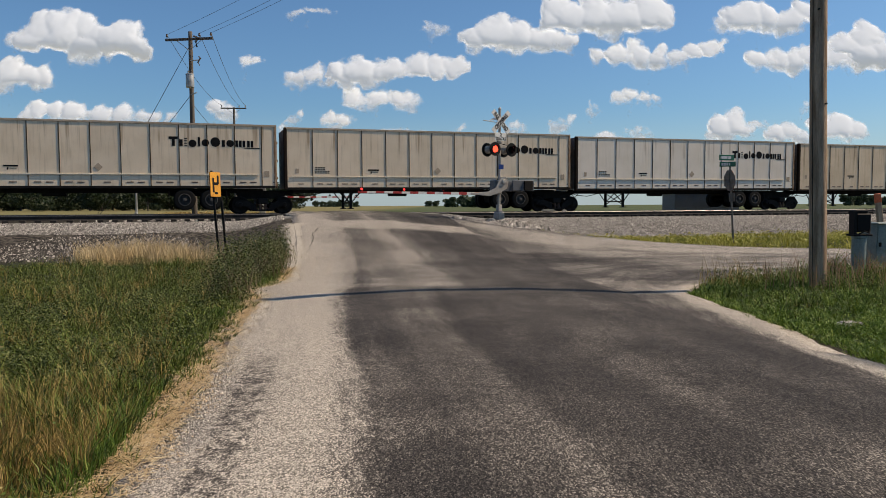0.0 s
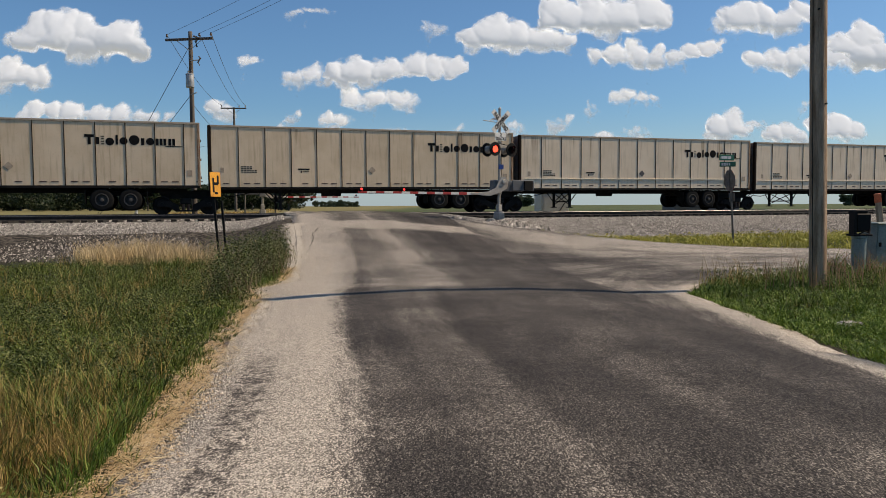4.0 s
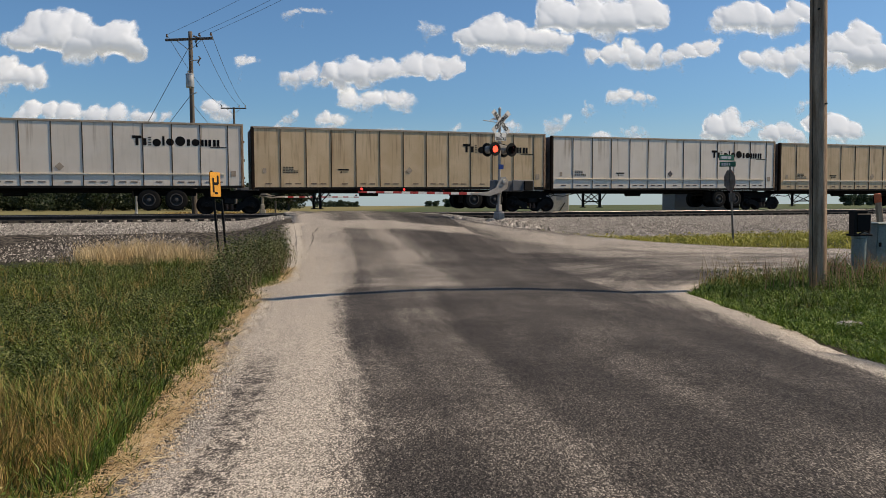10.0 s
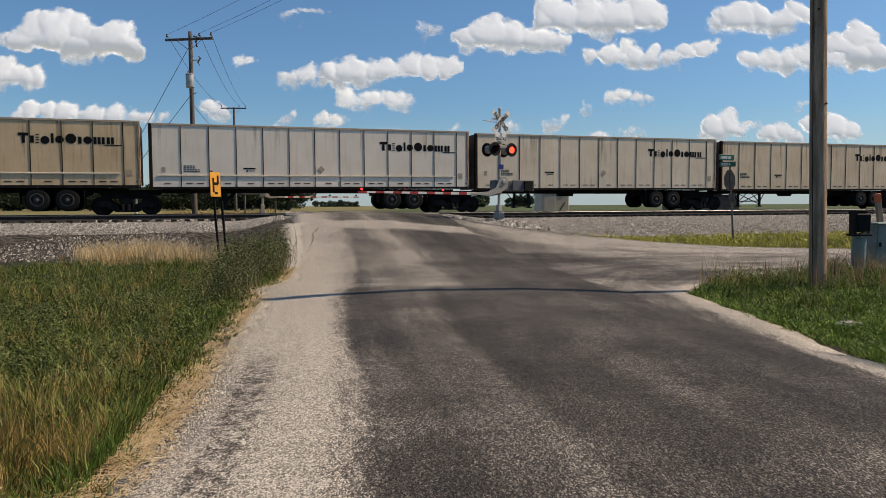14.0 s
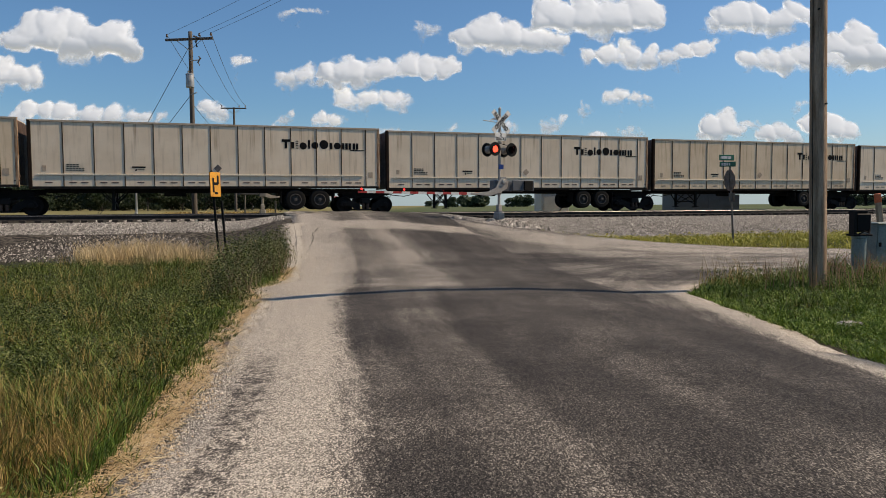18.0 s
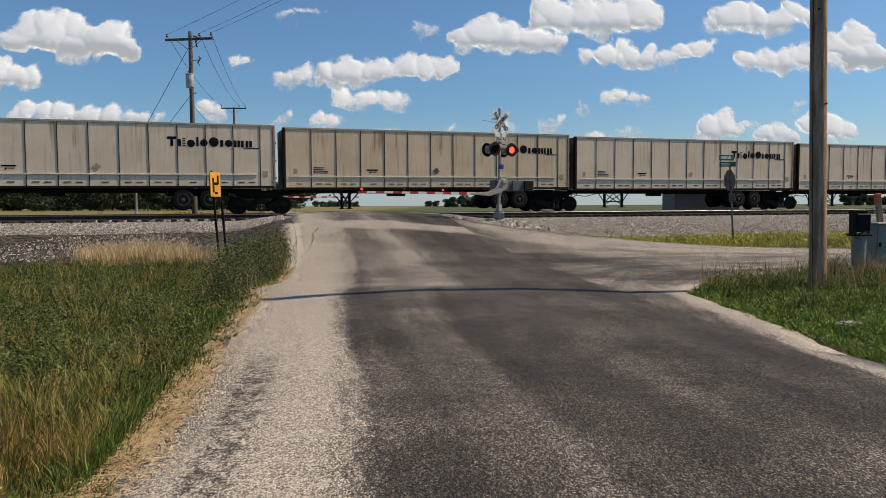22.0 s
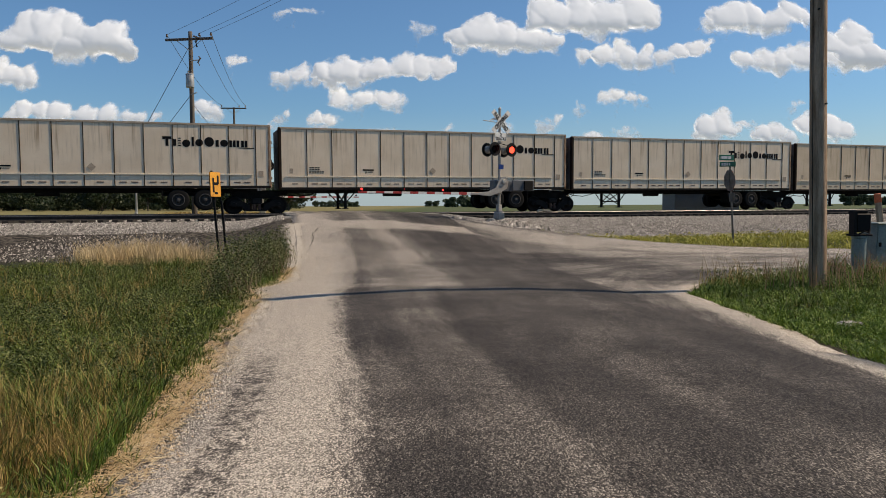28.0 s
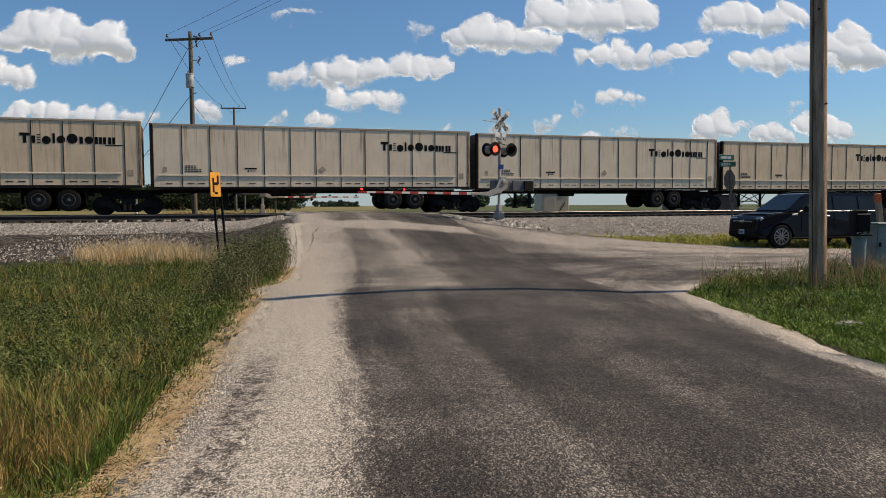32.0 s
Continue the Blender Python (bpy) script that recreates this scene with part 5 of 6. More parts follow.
        part("fender_badge", box((0.22, 0.012, 0.05), (1.12, s * 0.99, 1.16), 0.004), CHROME, root)
        part("tail_light", box((0.10, 0.22, 0.36), (-2.58, s * 0.82, 1.05), 0.03), RED, root)
        for cx in (1.62, -1.45):
            ty = part("tyre", lathe([(0.27, -0.12), (0.37, -0.13), (0.405, -0.10), (0.41, 0.10), (0.37, 0.13), (0.27, 0.12)], 28, caps=False), RUBBER, root, smooth_faces=True)
            ty.matrix_basis = pose(cx, s * 0.88, 0.41)
            bm = lathe([(0.28, 0.125 * s), (0.265, 0.06 * s), (0.05, 0.05 * s), (0.001, 0.05 * s)], 24, caps=False)
            rim = part("rim", bm, BLACK, ty)
            part("rim_lip", lathe([(0.285, 0.122 * s), (0.26, 0.128 * s), (0.25, 0.10 * s)], 28, caps=False), SPOKE, rim, "bright alloy rim lip")
            for k in range(12):
                a = radians(60 * (k // 2) + (13 if k % 2 else -13))
                part("spoke", box((0.19, 0.02, 0.042), (0.16 * math.cos(a), 0.10 * s, 0.16 * math.sin(a)), 0.006, (0, -math.degrees(a), 0)), SPOKE, rim)
            part("hub_cap", lathe([(0.07, 0.09 * s), (0.06, 0.13 * s), (0.001, 0.135 * s)], 14), SPOKE, rim)
    bm = bmesh.new()
    vs = [[bm.verts.new((x + lay * 0.7, y, z + lay)) for x, y, z in ((1.335, -0.80, 1.285), (1.335, 0.80, 1.285), (0.62, 0.70, 1.815), (0.62, -0.70, 1.815))] for lay in (0.004, 0.02)]
    bm.faces.new(vs[0]); bm.faces.new(vs[1][::-1])
    for i in range(4):
        bm.faces.new((vs[0][i], vs[0][(i + 1) % 4], vs[1][(i + 1) % 4], vs[1][i]))
    part("windscreen", bm, GLASS_DARK, root, "reflective windscreen")
    part("grille", box((0.08, 1.35, 0.36), (2.41, 0, 0.82), 0.03), BLACK, root)
    part("grille_bar", box((0.05, 1.1, 0.045), (2.46, 0, 0.92), 0.015), CHROME, root)
    part("badge", box((0.03, 0.24, 0.09), (2.48, 0, 0.92), 0.01), CHROME, root)
    part("bumper", box((0.18, 1.7, 0.26), (2.38, 0, 0.50), 0.06), BLACK, root)
    pt = part("number_plate", box((0.015, 0.32, 0.16), (2.485, 0.0, 0.56), 0.004), WHITE, root)
    bm = bmesh.new()
    for k in range(5):
        box((0.004, 0.035, 0.08), (2.495, -0.1 + 0.05 * k, 0.55), bm=bm)
    part("plate_marking", bm, BLUE, pt)
    part("bonnet_line", box((0.75, 1.5, 0.03), (1.68, 0, 1.20), 0.012, (0, 5.0, 0)), CAR_PAINT, root)
    part("underbody", box((4.6, 1.5, 0.25), (0, 0, 0.42), 0.05), BLACK, root)
    part("antenna_fin", slab([(-1.9, 1.9), (-1.65, 1.9), (-1.85, 1.99)], -0.03, 0.03, "y"), CAR_PAINT, root)
    return root


CAR = make_car()
CAR_TURN = radians(11.0)


def car_pose(d):
    """d metres to go along the side road to where the front wheel stands at the end."""
    f = Vector((math.cos(CAR_TURN), math.sin(CAR_TURN), 0))
    side = Vector((-f.y, f.x, 0))
    at = Vector((12.1, 24.8, 0)) + f * (d + 1.62) + side * 0.98
    z = float(road_z(pq(at.x, at.y)[0] - 0.9)) - 0.02
    return Matrix.Translation((at.x, at.y, max(z, 0.02))) @ Matrix.Rotation(CAR_TURN + math.pi, 4, "Z")


# metres still to go, time by time: it comes in steadily and brakes at the junction
CAR_STEPS = ((0.0, 157.13), (28.0, 17.13), (30.4, 5.13), (30.6, 4.28), (30.8, 3.45), (31.0, 2.65), (31.2, 1.9), (31.4, 1.21), (31.6, 0.57), (31.8, -0.0), (32.0, -0.54))
# ---- stones, grass and weeds ----
rng = np.random.default_rng(7)


def road_gap(x, y):
    """Metres to the main road's edges (below 0: on the road)."""
    left = left_at(y)
    return np.maximum(left - x, x - (left + ROAD_W))


NEAR_LINE = [(4.35, 7.3), (4.51, 9.3), (4.52, 13.3), (5.62, 15.7), (6.65, 16.42), (8.85, 17.46), (10.5, 18.5), (16, 20.3), (60, 29.2)]
FAR_LINE = [(0.2, 31.0), (1.3, 29.54), (2.57, 28.26), (4.56, 26.96), (7.14, 25.75), (10.02, 25.0), (13.94, 25.0), (20, 26.3), (60, 34.2)]


def near_verge(x, y):
    """Inside the grass corner between the main road and the side road."""
    ylim = np.interp(x, [a for a, _ in NEAR_LINE], [b for _, b in NEAR_LINE])
    edge = np.interp(y, [-5, 0, 7.3, 9.3, 13.3, 15.7], [7.3, 5.6, 4.47, 4.5, 4.52, 5.62])
    return (x > edge - 0.02) & ((y < ylim - 0.1) | (y < 13.3))


def beyond_side_road(x, y):
    ylim = np.interp(x, [a for a, _ in FAR_LINE], [b for _, b in FAR_LINE])
    return y > ylim + 0.08


def patch_noise(x, y, s, seed=0.0):
    return 0.5 + 0.25 * (np.sin(s * 1.7 * x + 1.3 * s * y + seed) + np.sin(s * 2.9 * y - 1.1 * s * x + 2.0 + seed * 1.7)) * np.cos(s * 0.8 * x - s * 2.1 * y + seed)


def blades(name, x, y, h, w, lean, material, label, curl=0.45, sink=0.02, aim=None):
    """Grass: bent tapering blades standing on the land, one island each."""
    n = len(x)
    z = land_at(x, y) - sink
    a = rng.uniform(0, 2 * np.pi, n)          # facing
    b = rng.uniform(0, 2 * np.pi, n) if aim is None else aim          # lean direction
    k = lean * rng.uniform(0.2, 1.0, n) * h
    dx, dy = np.cos(a) * w / 2, np.sin(a) * w / 2
    lx, ly = np.cos(b) * k, np.sin(b) * k
    m = 0.5 + rng.uniform(-0.08, 0.08, n)
    base = np.stack([x, y, z], -1)
    s = np.stack([dx, dy, np.zeros(n)], -1)
    mid = base + np.stack([lx * curl * 0.6, ly * curl * 0.6, h * m], -1)
    tip = base + np.stack([lx, ly, h * rng.uniform(0.82, 1.0, n)], -1)
    verts = np.stack([base - s, base + s, mid + s * 0.7, mid - s * 0.7, tip], 1).reshape(-1, 3)
    i = np.arange(n)[:, None] * 5
    faces = np.concatenate([i + np.array([[0, 1, 2]]), i + np.array([[0, 2, 3]]), i + np.array([[3, 2, 4]])])
    return soup(name, verts, faces, material, "stuff", label, "grass")


def leaves(name, centres, size, material, label, category="weeds", up=0.35):
    """Loose small leaves at the given places, each a folded diamond."""
    n = len(centres)
    d = rng.normal(size=(n, 3))
    d[:, 2] = np.abs(d[:, 2]) * up + 0.1
    d /= np.linalg.norm(d, axis=1)[:, None]
    t = np.cross(d, rng.normal(size=(n, 3)))
    t /= np.linalg.norm(t, axis=1)[:, None] + 1e-9
    L = (size * rng.uniform(0.6, 1.3, n))[:, None]
    nrm = np.cross(d, t)
    v0, v2 = centres, centres + d * L
    v1, v3 = centres + d * L * 0.45 + t * L * 0.22 + nrm * L * 0.06, centres + d * L * 0.45 - t * L * 0.22 + nrm * L * 0.06
    verts = np.stack([v0, v1, v2, v3], 1).reshape(-1, 3)
    i = np.arange(n)[:, None] * 4
    faces = np.concatenate([i + np.array([[0, 1, 2]]), i + np.array([[0, 2, 3]])])
    return soup(name, verts, faces, material, "stuff", label, category)


G_GREEN = foliage("green grass", [(0.0, (0.008, 0.014, 0.003)), (0.30, (0.030, 0.047, 0.008)), (0.58, (0.100, 0.142, 0.022)), (0.82, (0.205, 0.235, 0.05)), (1.0, (0.42, 0.33, 0.145))])
G_BRIGHT = foliage("fresh bright grass", [(0.0, (0.022, 0.046, 0.007)), (0.45, (0.10, 0.175, 0.020)), (1.0, (0.36, 0.44, 0.085))])
G_LUSH = foliage("deep green grass", [(0.0, (0.014, 0.030, 0.005)), (0.5, (0.066, 0.120, 0.015)), (1.0, (0.18, 0.26, 0.040))])
G_DRY = foliage("dry seeded grass", [(0.0, (0.07, 0.045, 0.014)), (0.45, (0.28, 0.19, 0.058)), (1.0, (0.60, 0.43, 0.17))], 0.2)
G_STRAW = foliage("straw", [(0.0, (0.22, 0.14, 0.06)), (0.4, (0.47, 0.32, 0.155)), (0.75, (0.66, 0.51, 0.30)), (1.0, (0.76, 0.66, 0.46))], 0.15)
G_TAN = foliage("pale tan grass", [(0.0, (0.36, 0.25, 0.12)), (0.5, (0.58, 0.44, 0.24)), (1.0, (0.78, 0.64, 0.40))], 0.3)
G_WEED = foliage("dark weed leaves", [(0.0, (0.016, 0.022, 0.007)), (0.5, (0.058, 0.080, 0.020)), (0.85, (0.17, 0.18, 0.060)), (1.0, (0.29, 0.23, 0.11))])
G_YELLOW = foliage("yellow-green weeds", [(0.0, (0.09, 0.12, 0.02)), (0.4, (0.28, 0.28, 0.04)), (1.0, (0.62, 0.52, 0.10))])
G_STEM = foliage("dry brown stems", [(0.0, (0.07, 0.05, 0.03)), (1.0, (0.30, 0.22, 0.13))], 0.05)


def scatter_left(n, y0=2.6, y1=21.5, power=1.45):
    """Places on the left verge, thinning out with distance."""
    y = y0 + (y1 - y0) * rng.uniform(0, 1, n) ** power
    left = left_at(y)
    x = left - rng.uniform(0, 1, n) * (0.70 * y + 1.0 + left)
    return x, y, left - x


def tufts(name, x, y, h, per, spread, w, material, label, splay=0.9):
    """Bunches of grass: blades that spring from one foot and lean outwards, h high at their tallest."""
    n = len(x)
    a = rng.uniform(0, 2 * np.pi, (n, per))
    r = spread[:, None] * np.sqrt(rng.uniform(0, 1, (n, per)))
    hh = h[:, None] * rng.uniform(0.45, 1.1, (n, per)) * (1.05 - 0.35 * (r / spread[:, None]) ** 2)
    bx, by = (x[:, None] + r * np.cos(a)).ravel(), (y[:, None] + r * np.sin(a)).ravel()
    aim = (a + rng.normal(size=a.shape) * 0.7).ravel()
    return blades(name, bx, by, hh.ravel(), np.repeat(w, per) * rng.uniform(0.7, 1.4, n * per), splay, material, label, aim=aim)


def leaf_bunches(name, x, y, h, per, spread, size, material, label):
    """Broad-leaved weeds: a loose dome of leaves over each foot."""
    z = land_at(x, y)
    c = np.repeat(np.stack([x, y, z], -1), per, 0) + rng.normal(size=(len(x) * per, 3)) * np.array([spread, spread, 0.0])
    c[:, 2] += rng.uniform(0.15, 1.0, len(c)) * np.repeat(h, per)
    return leaves(name, c, size, material, label)


def grow_left():
    x, y, g = scatter_left(9500, power=1.3)
    pn = patch_noise(x, y, 0.9)
    p, q = pq(x, y)
    ok = (g > 0.16 + 0.3 * patch_noise(x, y, 1.9, 3.0)) & (p < 21.4 + 1.0 * pn)
    x, y, g, pn = x[ok], y[ok], g[ok], pn[ok]
    near_dry = smooth((5.6 - y) / 1.2) * smooth((g - 0.15) / 0.4)
    dry = rng.uniform(0, 1, len(x)) < np.clip(0.15 + 0.75 * (pn - 0.55) + 0.10 * smooth((9.0 - y) / 4.0) + 0.75 * near_dry * (patch_noise(x, y, 1.1, 5.0) > 0.34), 0.03, 0.85)
    tall = np.clip(0.08 + (0.22 - 0.10 * smooth((y - 8) / 6)) * pn, 0.06, 0.34) * np.exp(0.55 * rng.normal(size=len(x))) * (0.5 + 0.5 * smooth(g / 0.9)) * (0.55 + 0.9 * patch_noise(x, y, 2.6, 7.0))
    spread = rng.uniform(0.035, 0.10, len(x)) + 0.003 * y
    w = 0.0050 + 0.00060 * y
    a = ~dry
    tufts("grass", x[a], y[a], np.clip(tall[a], 0.05, 0.5), 22, spread[a], w[a], G_GREEN, "long green roadside grass in bunches", 1.0)
    tufts("dry_grass", x[dry], y[dry], np.clip(tall[dry] * 1.15, 0.08, 0.55), 20, spread[dry] * 0.8, w[dry] * 0.75, G_DRY, "tan seeded grass standing among the green", 0.55)
    # a low sparse layer under the bunches
    x, y, g = scatter_left(9000)
    p, q = pq(x, y)
    ok = (g > 0.2) & (p < 21.4)
    blades("low_grass", x[ok], y[ok], rng.uniform(0.03, 0.11, ok.sum()), 0.005 + 0.0006 * y[ok], 1.2, G_LUSH, "short dark grass under the taller bunches")
    x, y, g = scatter_left(3000, 3.4, 20.5, 1.15)
    p, q = pq(x, y)
    ok = (g > 0.35) & (p < 21.2) & (patch_noise(x, y, 0.8, 2.0) > 0.40) & (rng.uniform(0, 1, len(x)) < 0.15 + smooth((y - 5.0) / 3.0))
    leaf_bunches("broad_weeds", x[ok], y[ok], rng.uniform(0.10, 0.30, ok.sum()), 24, 0.09, 0.032, G_GREEN, "green broad-leaved weeds in the verge")
    # fuller bushes with bare shade between them
    x, y, g = scatter_left(420, 6.2, 19.5, 1.1)
    p, q = pq(x, y)
    ok = (g > 0.4) & (p < 21.0) & (patch_noise(x, y, 1.5, 6.0) > 0.42)
    x, y = x[ok], y[ok]
    leaf_bunches("leafy_bushes", x, y, rng.uniform(0.22, 0.46, len(x)) - 0.006 * y, 130, 0.12, 0.038, G_WEED, "dark olive leafy weed bushes in the verge")
    # leafy weeds through the grass
    x, y, g = scatter_left(2600, 4.5, 19.5, 1.2)
    p, q = pq(x, y)
    ok = (g > 0.45) & (p < 21.0) & (patch_noise(x, y, 0.7, 9.0) > 0.52)
    x, y = x[ok], y[ok]
    k = 12
    z = land_at(x, y)
    c = np.repeat(np.stack([x, y, z], -1), k, 0) + rng.normal(size=(len(x) * k, 3)) * np.array([0.09, 0.09, 0.0])
    c[:, 2] += rng.uniform(0.04, 0.30, len(c))
    leaves("leafy_weeds", c, 0.04, G_WEED, "low dark broad-leaved roadside weeds")
    # fresh tufts by the edge
    m = 150
    yy = 3.2 + 15 * rng.uniform(0, 1, m) ** 1.3
    xx = left_at(yy) - rng.uniform(0.02, 0.34, m)
    tufts("edge_bunches", xx, yy, rng.uniform(0.05, 0.17, m), 26, rng.uniform(0.05, 0.12, m), 0.006 + 0.0006 * yy, G_GREEN, "ragged grass bunches creeping over the road edge", 1.3)
    ex, ey = [], []
    for cy, off, n, r in ((4.6, 0.25, 900, 0.22), (5.6, 0.30, 1100, 0.26), (7.6, 0.35, 700, 0.25), (10.3, 0.4, 700, 0.3), (16.6, 0.3, 1500, 0.55), (18.0, 0.35, 1200, 0.6)):
        yy = cy + rng.normal(size=n) * r * 1.3
        xx = left_at(yy) - off - np.abs(rng.normal(size=n)) * r
        ex.append(xx)
        ey.append(yy)
    ex, ey = np.concatenate(ex), np.concatenate(ey)
    blades("edge_tufts", ex, ey, rng.uniform(0.06, 0.20, len(ex)), 0.008 + 0.0006 * ey, 0.9, G_LUSH, "short fresh green tufts at the road edge")


def tall_weeds():
    """The tall dark clump by the yellow sign, with dry stems, and smaller ones."""
    spots = ((-4.75, 18.0, 0.75, 0.80, 90), (-4.15, 14.6, 0.45, 0.90, 50), (-4.65, 19.6, 0.7, 0.85, 80), (-4.2, 16.5, 0.6, 0.95, 80), (-3.68, 12.4, 0.30, 0.72, 34), (-3.95, 13.3, 0.4, 0.85, 40))
    lv, sx, sy, sh = [], [], [], []
    for cx, cy, r, h, n in spots:
        x = cx + rng.normal(size=n) * r * 0.5
        y = cy + rng.normal(size=n) * r * 0.55
        keep = road_gap(x, y) > 0.12
        x, y = x[keep], y[keep]
        hh = h * rng.uniform(0.35, 1.2, len(x))
        z = land_at(x, y)
        for xi, yi, zi, hi in zip(x, y, z, hh):
            k = 58
            t = rng.uniform(0.12, 1.0, k) ** 0.8
            rr = 0.17 * (1.15 - t)
            lv.append(np.stack([xi + rng.normal(size=k) * rr, yi + rng.normal(size=k) * rr, zi + hi * t], -1))
        sx.append(np.repeat(x, 3) + rng.normal(size=3 * len(x)) * 0.08)
        sy.append(np.repeat(y, 3) + rng.normal(size=3 * len(x)) * 0.08)
        sh.append(np.repeat(hh, 3) * rng.uniform(0.6, 1.3, 3 * len(x)))
    leaves("tall_weeds", np.concatenate(lv), 0.047, G_WEED, "tall dark bushy weeds beside the road")
    blades("weed_stems", np.concatenate(sx), np.concatenate(sy), np.concatenate(sh), np.full(sum(map(len, sx)), 0.011), 0.7, G_STEM, "thin dry brown weed stems")


def tan_band():
    n = 30000
    p = rng.uniform(21.0, 23.6, n)
    q = rng.uniform(-14.0, 1.0, n)
    x, y = q * CA - p * SA, q * SA + p * CA
    ok = (road_gap(x, y) > 1.5) & (x > -0.50 * y + 0.8 * (patch_noise(x, y, 1.3, 1.0) - 0.5)) & (patch_noise(x, y, 0.55, 2.0) > 0.16 + 0.45 * (patch_noise(x, y, 2.4, 8.0) - 0.35)) & (p < 21.6 + 2.0 * patch_noise(x, y, 0.5, 4.0))
    x, y = x[ok], y[ok]
    blades("tan_grass", x, y, rng.uniform(0.35, 0.85, len(x)) * (0.55 + 0.75 * patch_noise(x, y, 1.2, 5.0)), rng.uniform(0.010, 0.018, len(x)), 0.7, G_TAN, "band of tall tan dry grass below the ballast")


def litter():
    """Cut straw lying at the road's edge."""
    n = 14000
    y = 3.0 + 15.5 * rng.uniform(0, 1, n) ** 1.8
    left = left_at(y)
    x = left - 0.13 + rng.normal(size=n) * 0.12 * (0.5 + patch_noise(left, y, 1.1, 2.0))
    keep = rng.uniform(0, 1, n) < 0.5 + 1.0 * smooth((patch_noise(left * 0.3, y, 1.3, 2.0) - 0.35) / 0.35)
    x, y = x[keep], y[keep]
    n = len(x)
    p, q = pq(x, y)
    z = np.maximum(np.where(road_gap(x, y) < 0, road_z(p) - 0.022 + 0.02 * np.clip(-road_gap(x, y), 0, 1), land_at(x, y)), road_z(p) - 0.10) + 0.012 + rng.uniform(0, 0.018, n)
    a = rng.uniform(0, np.pi, n)
    L = rng.uniform(0.03, 0.12, n)
    w = 0.0016 + 0.00022 * y
    d = np.stack([np.cos(a) * L, np.sin(a) * L, rng.uniform(-0.01, 0.012, n)], -1)
    s = np.stack([-np.sin(a) * w, np.cos(a) * w, np.zeros(n)], -1)
    c = np.stack([x, y, z], -1)
    verts = np.stack([c - d / 2 - s, c + d / 2 - s, c + d / 2 + s, c - d / 2 + s], 1).reshape(-1, 3)
    faces = np.arange(n)[:, None] * 4 + np.array([[0, 1, 2, 3]])
    soup("straw_litter", verts, faces, G_STRAW, "stuff", "loose cut straw lying along the road edge", "straw")


def grow_right():
    n = 4900
    y = 5.0 + 13.5 * rng.uniform(0, 1, n) ** 0.9
    x = 4.3 + rng.uniform(0, 1, n) * (0.72 * y - 3.0)
    ok = near_verge(x, y)
    x, y = x[ok], y[ok]
    pn = patch_noise(x, y, 1.1, 6.0)
    edge = np.interp(y, [-5, 0, 7.3, 9.3, 13.3, 15.7], [7.3, 5.6, 4.47, 4.5, 4.52, 5.62])
    dpole = np.hypot(x - 7.3, y - 13.7)
    back = np.minimum(np.hypot(x - 9.4, y - 16.2), np.hypot(x - 10.2, y - 16.8))
    h = 0.09 + 0.11 * pn + 0.13 * smooth((1.9 - dpole) / 1.2) * smooth((y - 13.5) / 0.5) + 0.20 * smooth((1.9 - back) / 1.3) + 0.06 * smooth((y - 13.6) / 1.5)
    h = h * (0.5 + 0.5 * smooth((x - edge) / 0.6)) * np.exp(0.40 * rng.normal(size=len(x)))
    br = (rng.uniform(0, 1, len(x)) < 0.46 + 0.36 * smooth((12.0 - y) / 2.5))
    w = 0.009 + 0.0005 * y
    sp = rng.uniform(0.05, 0.13, len(x))
    tufts("verge_grass", x[~br], y[~br], h[~br], 20, sp[~br], w[~br], G_GREEN, "green grass round the pole at the corner")
    tufts("bright_grass", x[br], y[br], h[br] * 0.9, 20, sp[br], w[br], G_BRIGHT, "bright green grass at the corner of the roads", 1.1)
    m = 420
    ey = 5.6 + 8.0 * rng.uniform(0, 1, m)
    ex = np.interp(ey, [-5, 0, 7.3, 9.3, 13.3, 15.7], [7.3, 5.6, 4.47, 4.5, 4.52, 5.62]) + rng.uniform(0.03, 0.4, m)
    tufts("corner_edge_grass", ex, ey, rng.uniform(0.05, 0.15, m), 22, rng.uniform(0.05, 0.12, m), 0.008 + 0.0005 * ey, G_BRIGHT, "short grass creeping over the corner's edge", 1.3)
    k = (rng.uniform(0, 1, len(x)) < 0.26) & (x - edge > 0.15)
    leaf_bunches("verge_weeds", x[k], y[k], h[k] * 0.9, 26, 0.09, 0.036, G_BRIGHT, "bright leafy weeds in the corner grass")
    m = 480
    cx = np.concatenate([7.3 + rng.normal(size=m // 3) * 0.6, 9.6 + rng.normal(size=2 * m // 3) * 0.9])
    cy = np.concatenate([14.0 + rng.normal(size=m // 3) * 0.4, 16.1 + rng.normal(size=2 * m // 3) * 0.5])
    ok = near_verge(cx, cy)
    blades("reddish_seed_grass", cx[ok], cy[ok], rng.uniform(0.45, 0.85, ok.sum()), np.full(ok.sum(), 0.014), 0.35, foliage("reddish seed heads", [(0.0, (0.20, 0.10, 0.06)), (1.0, (0.42, 0.28, 0.17))], 0.25), "tall reddish seeded grass round the pedestals")
    # leafy weeds near the tip of the corner and round the pole
    m = 110
    cx = np.concatenate([6.0 + rng.normal(size=m // 2) * 0.55, 7.2 + rng.normal(size=m // 2) * 0.9])
    cy = np.concatenate([14.7 + rng.normal(size=m // 2) * 0.5, 13.4 + rng.normal(size=m // 2) * 0.7])
    ok = near_verge(cx, cy)
    cx, cy = cx[ok], cy[ok]
    z = land_at(cx, cy)
    c = np.repeat(np.stack([cx, cy, z], -1), 22, 0) + rng.normal(size=(len(cx) * 22, 3)) * np.array([0.10, 0.10, 0])
